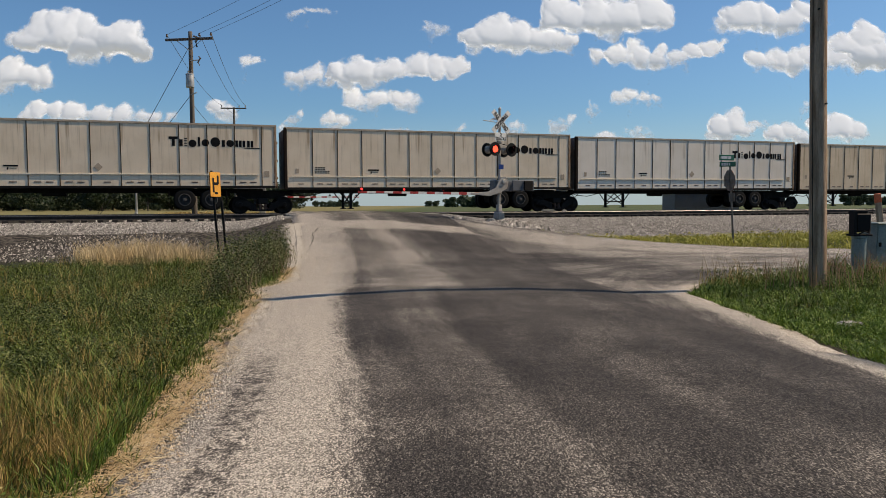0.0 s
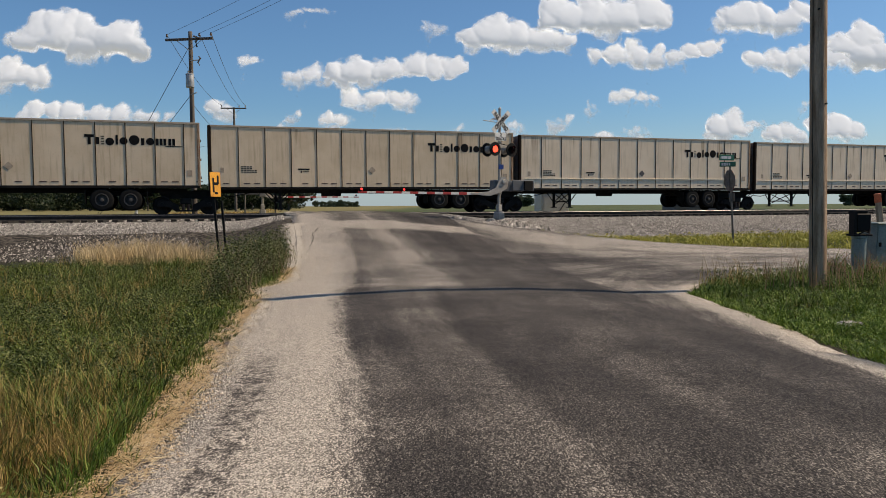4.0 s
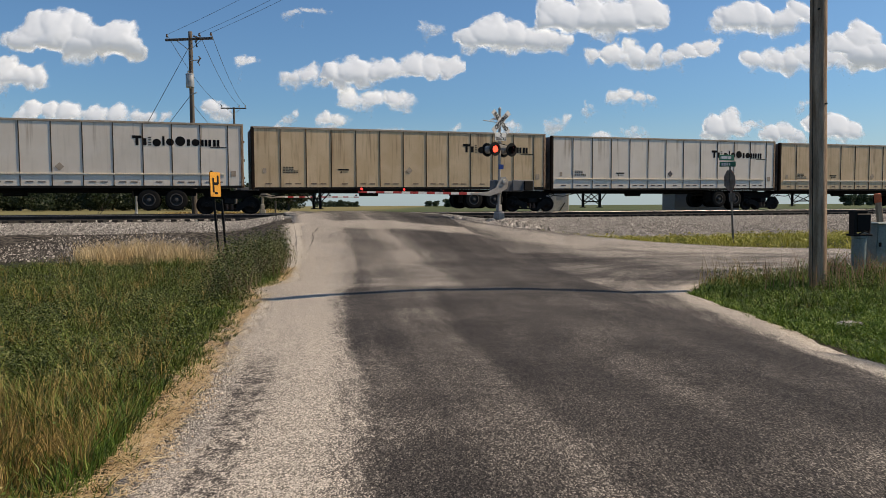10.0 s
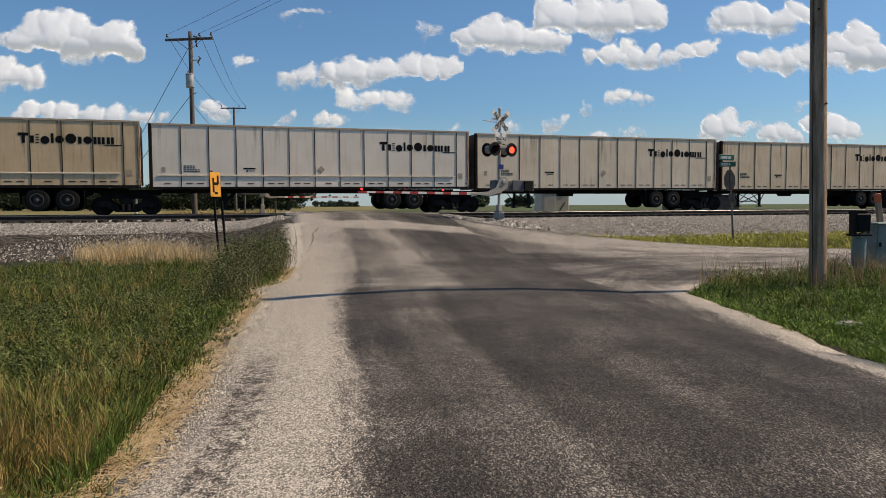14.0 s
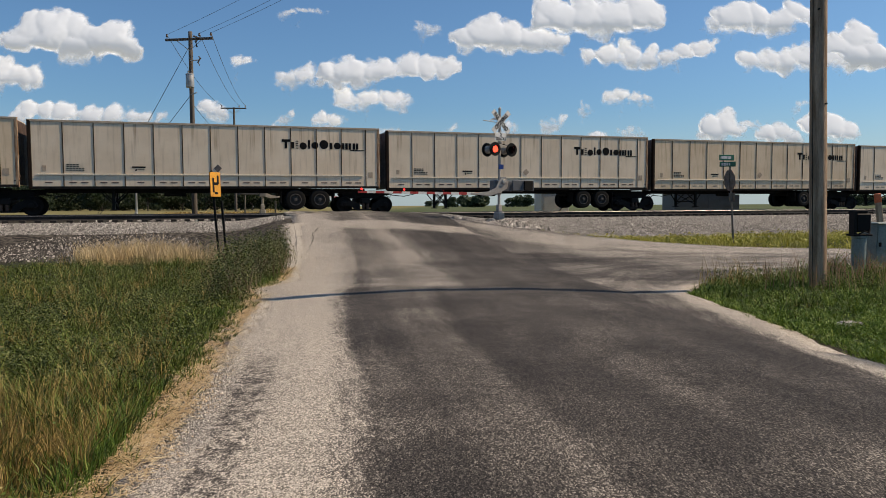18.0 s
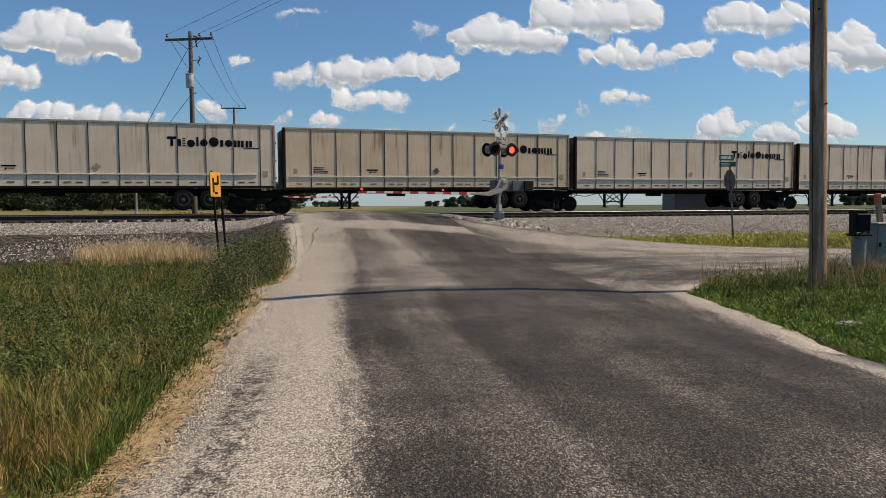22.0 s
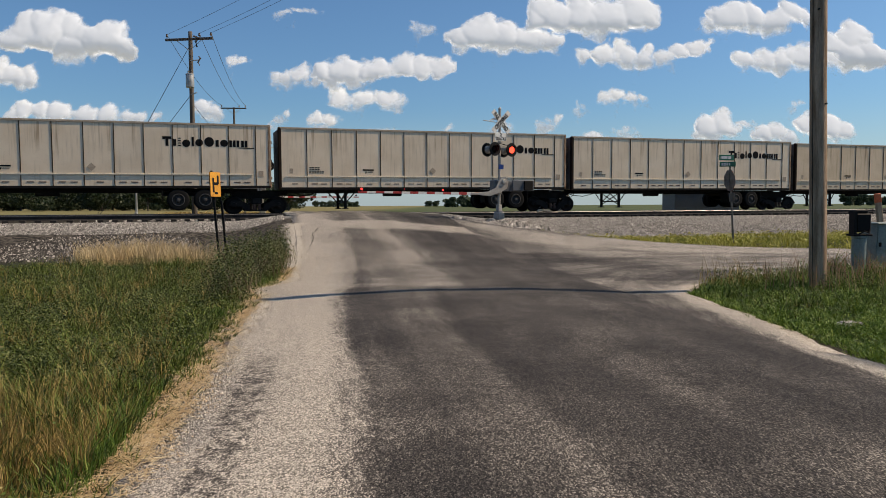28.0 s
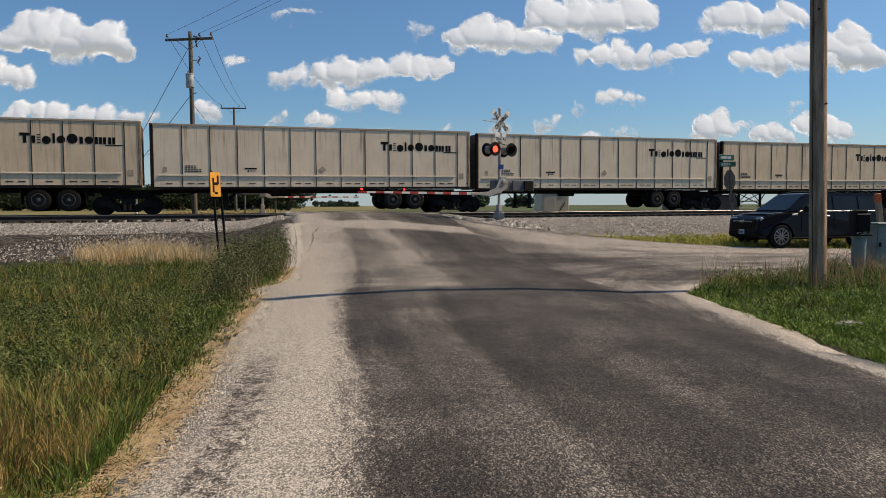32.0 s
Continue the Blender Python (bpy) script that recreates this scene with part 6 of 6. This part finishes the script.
    c[:, 2] += rng.uniform(0.03, 0.42, len(c))
    leaves("corner_weeds", c, 0.038, G_GREEN, "leafy weeds at the corner by the pole")
    sx, sy = 6.0 + rng.normal(size=160) * 0.5, 14.9 + rng.normal(size=160) * 0.45
    ok = near_verge(sx, sy)
    blades("bare_stalks", sx[ok], sy[ok], rng.uniform(0.3, 0.85, ok.sum()), np.full(ok.sum(), 0.012), 0.6, G_DRY, "bare branching dry weed stalks")
    # strip between side road and ballast
    n = 70000
    q = 6.0 + 60 * rng.uniform(0, 1, n) ** 1.3
    p = rng.uniform(16.0, 27.4, n)
    x, y = q * CA - p * SA, q * SA + p * CA
    ok = beyond_side_road(x, y + 0.3) & (x > 4.0) & (p < 26.0 + 1.3 * patch_noise(x, y, 0.8, 1.0) + 0.5 * rng.normal(size=n) * 0.5)
    x, y = x[ok], y[ok]
    blades("strip_weeds", x, y, rng.uniform(0.06, 0.26, len(x)) * (0.55 + 0.75 * patch_noise(x, y, 0.9, 8.0)), rng.uniform(0.016, 0.03, len(x)), 1.3, G_YELLOW, "yellow-green weeds between side road and ballast", sink=-0.03)
    k = rng.choice(len(x), 900, replace=False)
    leaf_bunches("strip_leaves", x[k], y[k], rng.uniform(0.10, 0.34, 900), 16, 0.12, 0.10, G_YELLOW, "leafy yellow-green weeds beside the side road")


STONE = Nodes("crushed limestone ballast")
geo_s = STONE.t.nodes.new("ShaderNodeNewGeometry")
STONE = STONE.done(STONE.mix(0.4, STONE.ramp(geo_s.outputs["Random Per Island"], [(0.0, (0.05, 0.046, 0.043)), (0.4, (0.17, 0.158, 0.147)), (0.8, (0.34, 0.316, 0.292)), (1.0, (0.54, 0.51, 0.47))]), STONE.ramp(STONE.noise(STONE.coords("Object"), 30, 3), [(0.3, (0.5, 0.5, 0.5)), (0.7, (1, 1, 1))]), "MULTIPLY"), 0.9, 0, 0.25)
EDGE_STONE = Nodes("whitish loose gravel")
geo_e = EDGE_STONE.t.nodes.new("ShaderNodeNewGeometry")
EDGE_STONE = EDGE_STONE.done(EDGE_STONE.ramp(geo_e.outputs["Random Per Island"], [(0.0, (0.20, 0.18, 0.155)), (0.5, (0.36, 0.325, 0.28)), (1.0, (0.62, 0.57, 0.50))]), 0.9, 0, 0.25)
CINDER = Nodes("dark cinder stone")
geo_c = CINDER.t.nodes.new("ShaderNodeNewGeometry")
CINDER = CINDER.done(CINDER.ramp(geo_c.outputs["Random Per Island"], [(0.0, (0.012, 0.011, 0.010)), (0.5, (0.04, 0.036, 0.032)), (0.76, (0.10, 0.09, 0.08)), (1.0, (0.46, 0.42, 0.38))]), 0.9, 0, 0.25)


def stones(name, p, q, size, material, label, lift=0.0):
    """Rough angular stones, each an uneven wedge."""
    n = len(p)
    x, y = q * CA - p * SA, q * SA + p * CA
    z = land_at(x, y) + lift
    corner = np.array([[-1, -1, -1], [1, -1, -1], [1, 1, -1], [-1, 1, -1], [-0.45, 0.1, 0.9], [0.5, -0.1, 0.8]])
    c = corner[None] * rng.uniform(0.55, 1.15, (n, 6, 3)) * (size[:, None] * rng.uniform(0.7, 1.3, (n, 3)))[:, None, :] * 0.5
    a, b = rng.uniform(0, 6.28, n), rng.uniform(-0.5, 0.5, n)
    ca, sa, cb_, sb = np.cos(a), np.sin(a), np.cos(b), np.sin(b)
    x1 = c[..., 0] * cb_[:, None] - c[..., 2] * sb[:, None]
    z1 = c[..., 0] * sb[:, None] + c[..., 2] * cb_[:, None]
    X = x1 * ca[:, None] - c[..., 1] * sa[:, None] + x[:, None]
    Y = x1 * sa[:, None] + c[..., 1] * ca[:, None] + y[:, None]
    Z = z1 + (z + size * 0.18)[:, None]
    verts = np.stack([X, Y, Z], -1).reshape(-1, 3)
    f = np.array([[0, 1, 5], [0, 5, 4], [1, 2, 5], [2, 3, 4], [2, 4, 5], [3, 0, 4]])
    faces = (np.arange(n)[:, None, None] * 6 + f[None]).reshape(-1, 3)
    return soup(name, verts, faces, material, "stuff", label, "ballast")


def ballast():
    n = 210000
    q = -24 + 84 * rng.uniform(0, 1, n) ** 1.15
    p = rng.uniform(25.6, 31.95, n)
    x, y = q * CA - p * SA, q * SA + p * CA
    lim = np.where(x < -3, 29.2, 26.4) + 1.3 * (patch_noise(x, y, 0.6, 3.0) - 0.5)
    ok = (road_gap(x, y) > 0.35) & (p > lim) & ((x < -3) | beyond_side_road(x, y - 0.6))
    stones("ballast_stones", p[ok], q[ok], rng.uniform(0.032, 0.075, ok.sum()), STONE, "pale grey crushed stone ballast bank")
    n = 9000
    q, p = rng.uniform(-26, 56, n), rng.uniform(34.9, 37.0, n)
    x, y = q * CA - p * SA, q * SA + p * CA
    ok = road_gap(x, y) > 0.4
    stones("middle_ballast", p[ok], q[ok], rng.uniform(0.06, 0.11, ok.sum()), STONE, "grey ballast between the two tracks")
    n = 70000
    q, p = rng.uniform(-24, 0.5, n), rng.uniform(23.0, 28.9, n)
    x, y = q * CA - p * SA, q * SA + p * CA
    ok = (road_gap(x, y) > 0.8) & ((p < 27.3 + 2.2 * patch_noise(x, y, 0.35, 3.0)) & (patch_noise(x, y, 0.45, 7.0) > 0.14))
    stones("cinder_stones", p[ok], q[ok], rng.uniform(0.03, 0.10, ok.sum()), CINDER, "dark and pale cinder stones below the ballast")
    n = 26000
    y = 3.2 + 24 * rng.uniform(0, 1, n) ** 0.9
    off = rng.normal(size=n) * 0.16
    x = left_at(y) + off
    p, q = pq(x, y)
    lift = np.where(off > 0, road_z(p) - 0.02, land_at(x, y)) - land_at(x, y)
    stones("edge_gravel", p, q, rng.uniform(0.004, 0.012, n) + 0.0007 * y, EDGE_STONE, "loose whitish gravel along the road edge", np.maximum(lift, 0.0))
    n = 2600
    y = rng.uniform(26.5, 31.0, n)
    x = rng.uniform(0.0, 5.0, n)
    p, q = pq(x, y)
    ok = beyond_side_road(x, y) & (road_gap(x, y) > 0.1) & (p < 32)
    stones("corner_stones", p[ok], q[ok], rng.uniform(0.07, 0.18, ok.sum()), STONE, "pale stones round the signal foundation")


grow_left()
tall_weeds()
tan_band()
litter()
grow_right()
ballast()

# ---- trees and far land ----
LEAF_TREE = foliage("tree leaves", [(0.0, (0.009, 0.016, 0.006)), (0.5, (0.017, 0.028, 0.010)), (1.0, (0.038, 0.052, 0.017))], 0.15)
# paler and bluer than LEAF_TREE: distance haze is mixed into the leaf colour
LEAF_HAZY = foliage("far tree leaves", [(0.0, (0.03, 0.05, 0.03)), (1.0, (0.07, 0.095, 0.05))], 0.2)
BARK = worn("bark", (0.06, 0.05, 0.04), (0.10, 0.08, 0.065), 3, 20, 0.95, bump=0.5, stretch=(4, 4, 1))


def make_tree(h, r, seed, leaf, n=1500, size=0.30, low=0.12):
    """A tapered trunk with limbs and a crown of many small leaf tufts."""
    rnd = np.random.default_rng(seed)
    root = thing("tree", Matrix.Identity(4), "dark green leafy tree in a field-edge row", "tree", "trees")
    bm = rod((0, 0, 0), (0.1, 0, h * 0.6), 0.045 * h * 0.7, 0.02 * h * 0.6, 9)
    clumps = []
    for k in range(11):
        a = rnd.uniform(0, 6.28)
        z0 = h * rnd.uniform(0.18, 0.5)
        rr = r * rnd.uniform(0.35, 0.85)
        z1 = h * rnd.uniform(low + 0.15, 0.9)
        e = (rr * math.cos(a), rr * math.sin(a), z1)
        rod((0.05, 0, z0), e, 0.012 * h, 0.004 * h, 6, bm=bm)
        clumps.append(e)
    clumps.append((0, 0, h * 0.85))
    part("trunk", bm, BARK, root)
    per = n // len(clumps)
    pts = np.concatenate([np.array(c)[None] + (lambda v: v / np.linalg.norm(v, axis=1)[:, None] * rnd.uniform(0.3, 1.0, (per, 1)) ** 0.5)(rnd.normal(size=(per, 3))) * np.array([r * 0.52, r * 0.52, h * 0.20]) * rnd.uniform(0.7, 1.15) for c in clumps])
    pts = pts[pts[:, 2] > low * h * 0.6]
    m = len(pts)
    d = rnd.normal(size=(m, 3))
    d /= np.linalg.norm(d, axis=1)[:, None]
    t = np.cross(d, rnd.normal(size=(m, 3)))
    t /= np.linalg.norm(t, axis=1)[:, None]
    L = (size * rnd.uniform(0.6, 1.4, m))[:, None]
    verts = np.stack([pts - d * L * 0.5, pts + t * L * 0.35, pts + d * L * 0.5, pts - t * L * 0.35], 1).reshape(-1, 3)
    faces = np.arange(m)[:, None] * 4 + np.array([[0, 1, 2, 3]])
    crown = soup("crown", verts, faces, leaf)
    crown.parent = root
    return root


def plant():
    kinds = [make_tree(9.0, 6.4, 21, LEAF_TREE, 2400, 0.75, 0.0), make_tree(7.8, 6.0, 22, LEAF_TREE, 2200, 0.75, 0.0), make_tree(10.0, 6.6, 23, LEAF_TREE, 2600, 0.8, 0.0)]
    far = [make_tree(7.0, 5.0, 31, LEAF_HAZY, 2000, 1.25, 0.0), make_tree(8.6, 5.5, 32, LEAF_HAZY, 2000, 1.25, 0.0)]
    used = set()
    rnd = random.Random(5)

    def put(kind, m):
        if id(kind) in used:
            return copy_thing(kind, m)
        used.add(id(kind))
        kind.matrix_basis = m
        return kind
    for k in range(52):
        u = -0.615 + 0.40 * (k % 26) / 25
        y = (112 if k < 26 else 128) + rnd.uniform(-8, 8)
        if k == 25:
            u, y = -0.213, 88
        put(kinds[k % 3], pose(u * y * 2.3, y * 2.3, 0.2, 0, 0, rnd.uniform(0, 360)))
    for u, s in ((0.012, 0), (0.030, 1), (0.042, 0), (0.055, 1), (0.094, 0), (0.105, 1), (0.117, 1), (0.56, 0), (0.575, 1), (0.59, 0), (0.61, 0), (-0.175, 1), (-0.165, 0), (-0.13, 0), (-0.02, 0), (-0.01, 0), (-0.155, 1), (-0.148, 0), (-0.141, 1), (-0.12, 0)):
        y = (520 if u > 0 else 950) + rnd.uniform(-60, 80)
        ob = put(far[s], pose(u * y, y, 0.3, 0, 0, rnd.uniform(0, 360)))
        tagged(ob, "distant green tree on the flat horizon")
    # weedy bank behind the tracks
    n = 5000
    p, q = rng.uniform(43.5, 60, n), rng.uniform(-60, 2, n)
    x, y = q * CA - p * SA, q * SA + p * CA
    ok = road_gap(x, y) > 1.0
    blades("bank_grass", x[ok], y[ok], rng.uniform(0.12, 0.4, ok.sum()) * (0.5 + patch_noise(x[ok], y[ok], 0.3, 2.0)), rng.uniform(0.03, 0.07, ok.sum()), 0.8, G_YELLOW, "yellowing grass on the bank behind the tracks")
    m = 620
    cx, cy = rng.uniform(-19, -12.0, m), rng.uniform(47, 53, m)
    c = np.repeat(np.stack([cx, cy, land_at(cx, cy)], -1), 14, 0) + rng.normal(size=(m * 14, 3)) * np.array([0.2, 0.2, 0])
    c[:, 2] += rng.uniform(0.05, 0.9, len(c))
    leaves("brown_bushes", c, 0.16, G_DRY, "dry tan bushes behind the tracks")


plant()
# ---- clouds ----


def cloud_material():
    g = Nodes("cumulus cloud")
    at = g.t.nodes.new("ShaderNodeAttribute")
    at.attribute_name = "thickness"
    v = g.coords("Object")
    n1 = g.noise(v, 0.022, 9, 0.62)
    n2 = g.noise(v, 0.12, 6, 0.65)
    d = g.math("ADD", at.outputs["Fac"], g.math("ADD", g.math("MULTIPLY", g.math("SUBTRACT", n1, 0.5), 2.6), g.math("MULTIPLY", g.math("SUBTRACT", n2, 0.5), 0.8)))
    alpha = g.range(d, 0.0, 1.35, 0.0, 0.97)
    g.done((0.57, 0.60, 0.64), 1.0, 0, 0.0)
    # even glow standing in for sunlight scattered inside the cloud
    g.p.inputs["Emission Color"].default_value = (0.88, 0.94, 1.0, 1)
    g.p.inputs["Emission Strength"].default_value = 0.30
    tr = g.t.nodes.new("ShaderNodeBsdfTransparent")
    mx = g.t.nodes.new("ShaderNodeMixShader")
    g.l(alpha, mx.inputs[0])
    g.l(tr.outputs[0], mx.inputs[1])
    g.l(g.p.outputs[0], mx.inputs[2])
    g.l(mx.outputs[0], g.out.inputs["Surface"])
    return g.m


CLOUD = cloud_material()
CLOUDS = []
CLOUD_Y = 2000.0
LATTICE = np.random.default_rng(99).uniform(0, 1, (128, 128))


def value_noise(x, z):
    i, j = np.floor(x).astype(int), np.floor(z).astype(int)
    u, v = smooth(x - i), smooth(z - j)
    a, b, c, d = LATTICE[i % 128, j % 128], LATTICE[(i + 1) % 128, j % 128], LATTICE[i % 128, (j + 1) % 128], LATTICE[(i + 1) % 128, (j + 1) % 128]
    return (a * (1 - u) + b * u) * (1 - v) + (c * (1 - u) + d * u) * v


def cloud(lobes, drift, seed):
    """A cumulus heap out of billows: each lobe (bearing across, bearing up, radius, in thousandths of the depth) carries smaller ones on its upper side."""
    rnd = np.random.default_rng(seed)
    balls = []
    for x, z, r in lobes:
        balls.append((x, z, r * 1.12))
        for k in range(7):
            a = rnd.uniform(-0.5, math.pi + 0.5)
            rr = r * rnd.uniform(0.3, 0.62)
            d = r * rnd.uniform(0.4, 0.85)
            balls.append((x + d * math.cos(a) * 1.12, z + d * math.sin(a) * 0.85, rr))
    low, high = np.min([(x - r, z - r) for x, z, r in balls], 0) - 16, np.max([(x + r, z + r) for x, z, r in balls], 0) + 14
    gx, gz = np.meshgrid(np.arange(low[0], high[0], 1.5), np.arange(low[1], high[1], 1.5), indexing="ij")
    wx, wz = gx, gz
    for size, way in ((34, 20), (15, 11), (7, 5), (3.5, 2.2)):
        wx = wx + way * (value_noise(gx / size + 7 * seed, gz / size) - 0.5)
        wz = wz + way * 0.8 * (value_noise(gx / size, gz / size + 31 + 5 * seed) - 0.5)
    inside, bulge = np.full(gx.shape, -9.0), np.zeros_like(gx)
    for x, z, r in balls:
        d = np.hypot(wx - x, (wz - z) * np.where(wz < z, 1.25, 1.0))
        inside = np.maximum(inside, r - d)
        bulge = np.maximum(bulge, np.sqrt(np.clip(r * r - d * d, 0, None)))
    for k in range(3):
        edge = np.pad(bulge, 1, mode="edge")
        bulge = (edge[1:-1, 1:-1] * 2 + edge[:-2, 1:-1] + edge[2:, 1:-1] + edge[1:-1, :-2] + edge[1:-1, 2:]) / 6
    base = np.min([z for x, z, r in lobes])
    soft = 7.0 + 10.0 * (1 - smooth((gz - base + 6) / 18))
    thick = np.clip(inside + 2.5, -9, 30) / soft
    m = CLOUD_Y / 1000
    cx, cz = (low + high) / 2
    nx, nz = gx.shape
    # tilted back to catch the sun, turned under so the base stays darker
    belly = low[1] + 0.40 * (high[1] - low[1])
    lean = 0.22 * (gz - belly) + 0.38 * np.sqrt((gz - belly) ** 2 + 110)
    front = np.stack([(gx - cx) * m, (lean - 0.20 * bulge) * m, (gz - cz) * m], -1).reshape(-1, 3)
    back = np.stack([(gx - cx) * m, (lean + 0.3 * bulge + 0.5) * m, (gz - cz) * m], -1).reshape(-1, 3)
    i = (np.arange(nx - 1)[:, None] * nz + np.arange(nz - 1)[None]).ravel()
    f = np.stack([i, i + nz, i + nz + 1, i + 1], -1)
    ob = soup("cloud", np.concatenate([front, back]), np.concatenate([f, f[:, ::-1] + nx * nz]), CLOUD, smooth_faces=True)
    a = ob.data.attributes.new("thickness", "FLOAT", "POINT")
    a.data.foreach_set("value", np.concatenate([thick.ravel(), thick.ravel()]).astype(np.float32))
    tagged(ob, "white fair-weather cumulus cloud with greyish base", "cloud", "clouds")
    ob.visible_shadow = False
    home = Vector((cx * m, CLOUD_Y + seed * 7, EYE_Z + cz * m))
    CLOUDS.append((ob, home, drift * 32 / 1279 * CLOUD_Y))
    return ob


def small_cloud(x, z, w, h, drift, seed):
    rnd = np.random.default_rng(seed)
    n = max(2, round(w / h * 1.6))
    cloud([(x + w * ((k + 0.5) / n - 0.5) * 0.75 + rnd.uniform(-2, 2), z + rnd.uniform(-0.15, 0.15) * h, h * rnd.uniform(0.34, 0.52)) for k in range(n)], drift, seed)


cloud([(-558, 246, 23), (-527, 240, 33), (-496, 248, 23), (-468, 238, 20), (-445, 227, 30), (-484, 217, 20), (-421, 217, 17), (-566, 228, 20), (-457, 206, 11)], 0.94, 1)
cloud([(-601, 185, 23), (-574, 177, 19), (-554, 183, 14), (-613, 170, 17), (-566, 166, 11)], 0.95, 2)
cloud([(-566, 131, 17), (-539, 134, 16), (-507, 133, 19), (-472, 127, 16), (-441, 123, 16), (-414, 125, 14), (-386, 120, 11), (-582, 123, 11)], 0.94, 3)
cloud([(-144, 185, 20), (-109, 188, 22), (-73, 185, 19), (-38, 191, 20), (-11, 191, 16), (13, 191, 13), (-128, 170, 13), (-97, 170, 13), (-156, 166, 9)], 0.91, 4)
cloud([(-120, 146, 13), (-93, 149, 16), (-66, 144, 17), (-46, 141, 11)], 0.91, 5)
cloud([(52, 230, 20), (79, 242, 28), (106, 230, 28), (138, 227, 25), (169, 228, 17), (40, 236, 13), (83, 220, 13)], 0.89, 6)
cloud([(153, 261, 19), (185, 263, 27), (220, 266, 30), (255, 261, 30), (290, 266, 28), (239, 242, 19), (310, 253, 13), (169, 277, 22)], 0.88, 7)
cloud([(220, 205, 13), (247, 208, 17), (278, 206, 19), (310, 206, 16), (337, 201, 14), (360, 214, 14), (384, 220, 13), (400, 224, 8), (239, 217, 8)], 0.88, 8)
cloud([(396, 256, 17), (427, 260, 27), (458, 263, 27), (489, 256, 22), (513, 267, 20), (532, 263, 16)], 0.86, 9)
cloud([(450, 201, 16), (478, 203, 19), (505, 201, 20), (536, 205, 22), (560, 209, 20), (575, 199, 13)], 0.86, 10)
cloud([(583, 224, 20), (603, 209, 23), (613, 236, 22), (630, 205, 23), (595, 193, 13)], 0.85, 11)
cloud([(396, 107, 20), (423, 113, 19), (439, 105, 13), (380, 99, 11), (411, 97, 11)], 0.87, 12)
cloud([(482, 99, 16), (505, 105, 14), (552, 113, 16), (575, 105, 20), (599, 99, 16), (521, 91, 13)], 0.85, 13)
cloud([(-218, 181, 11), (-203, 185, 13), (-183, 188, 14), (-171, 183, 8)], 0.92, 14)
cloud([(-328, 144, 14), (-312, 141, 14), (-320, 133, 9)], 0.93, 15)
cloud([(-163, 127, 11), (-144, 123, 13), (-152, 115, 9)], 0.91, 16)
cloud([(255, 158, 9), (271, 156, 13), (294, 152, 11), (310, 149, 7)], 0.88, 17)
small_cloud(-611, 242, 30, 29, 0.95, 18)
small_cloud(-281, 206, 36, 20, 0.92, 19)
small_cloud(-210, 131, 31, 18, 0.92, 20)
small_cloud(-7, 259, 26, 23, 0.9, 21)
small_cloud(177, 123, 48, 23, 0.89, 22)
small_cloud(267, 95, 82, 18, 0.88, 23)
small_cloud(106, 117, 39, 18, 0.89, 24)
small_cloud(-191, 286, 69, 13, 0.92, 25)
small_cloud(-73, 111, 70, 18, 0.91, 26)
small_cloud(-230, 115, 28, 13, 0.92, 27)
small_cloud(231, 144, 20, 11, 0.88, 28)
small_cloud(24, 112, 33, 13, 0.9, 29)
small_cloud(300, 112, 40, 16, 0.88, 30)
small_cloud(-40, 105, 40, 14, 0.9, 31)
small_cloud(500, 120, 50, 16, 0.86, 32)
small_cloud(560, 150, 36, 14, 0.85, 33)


def flasher_rows(home, half):
    """The reflector faces out for half of each beat and swings edge-on for the other."""
    beat = 1 / 0.852
    swing = lambda lit: Matrix.Translation(home) @ Matrix.Rotation(radians(0.0 if lit else 88.0), 4, "Z")
    lit = half == 0
    rows = [(0.0, swing(lit))]
    for k in range(80):
        t = (k // 2 + (0.515 if k % 2 == 0 else 0.985)) * beat
        if t > 31.9:
            break
        rows += [(t, swing(lit)), (t + 1 / 30, swing(not lit))]
        lit = not lit
    rows.append((32.0, swing(lit)))
    return rows


def motions():
    for ob, q in TRAIN:
        walk(ob, [(2.0 * k, train_pose(q - train_shift(2.0 * k))) for k in range(17)])
    walk(CAR, [(t, car_pose(d)) for t, d in CAR_STEPS])
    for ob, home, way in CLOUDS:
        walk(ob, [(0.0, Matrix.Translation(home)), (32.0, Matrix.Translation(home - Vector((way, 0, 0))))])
    for ob, home, half in FLASHERS:
        walk(ob, flasher_rows(home, half))


motions()
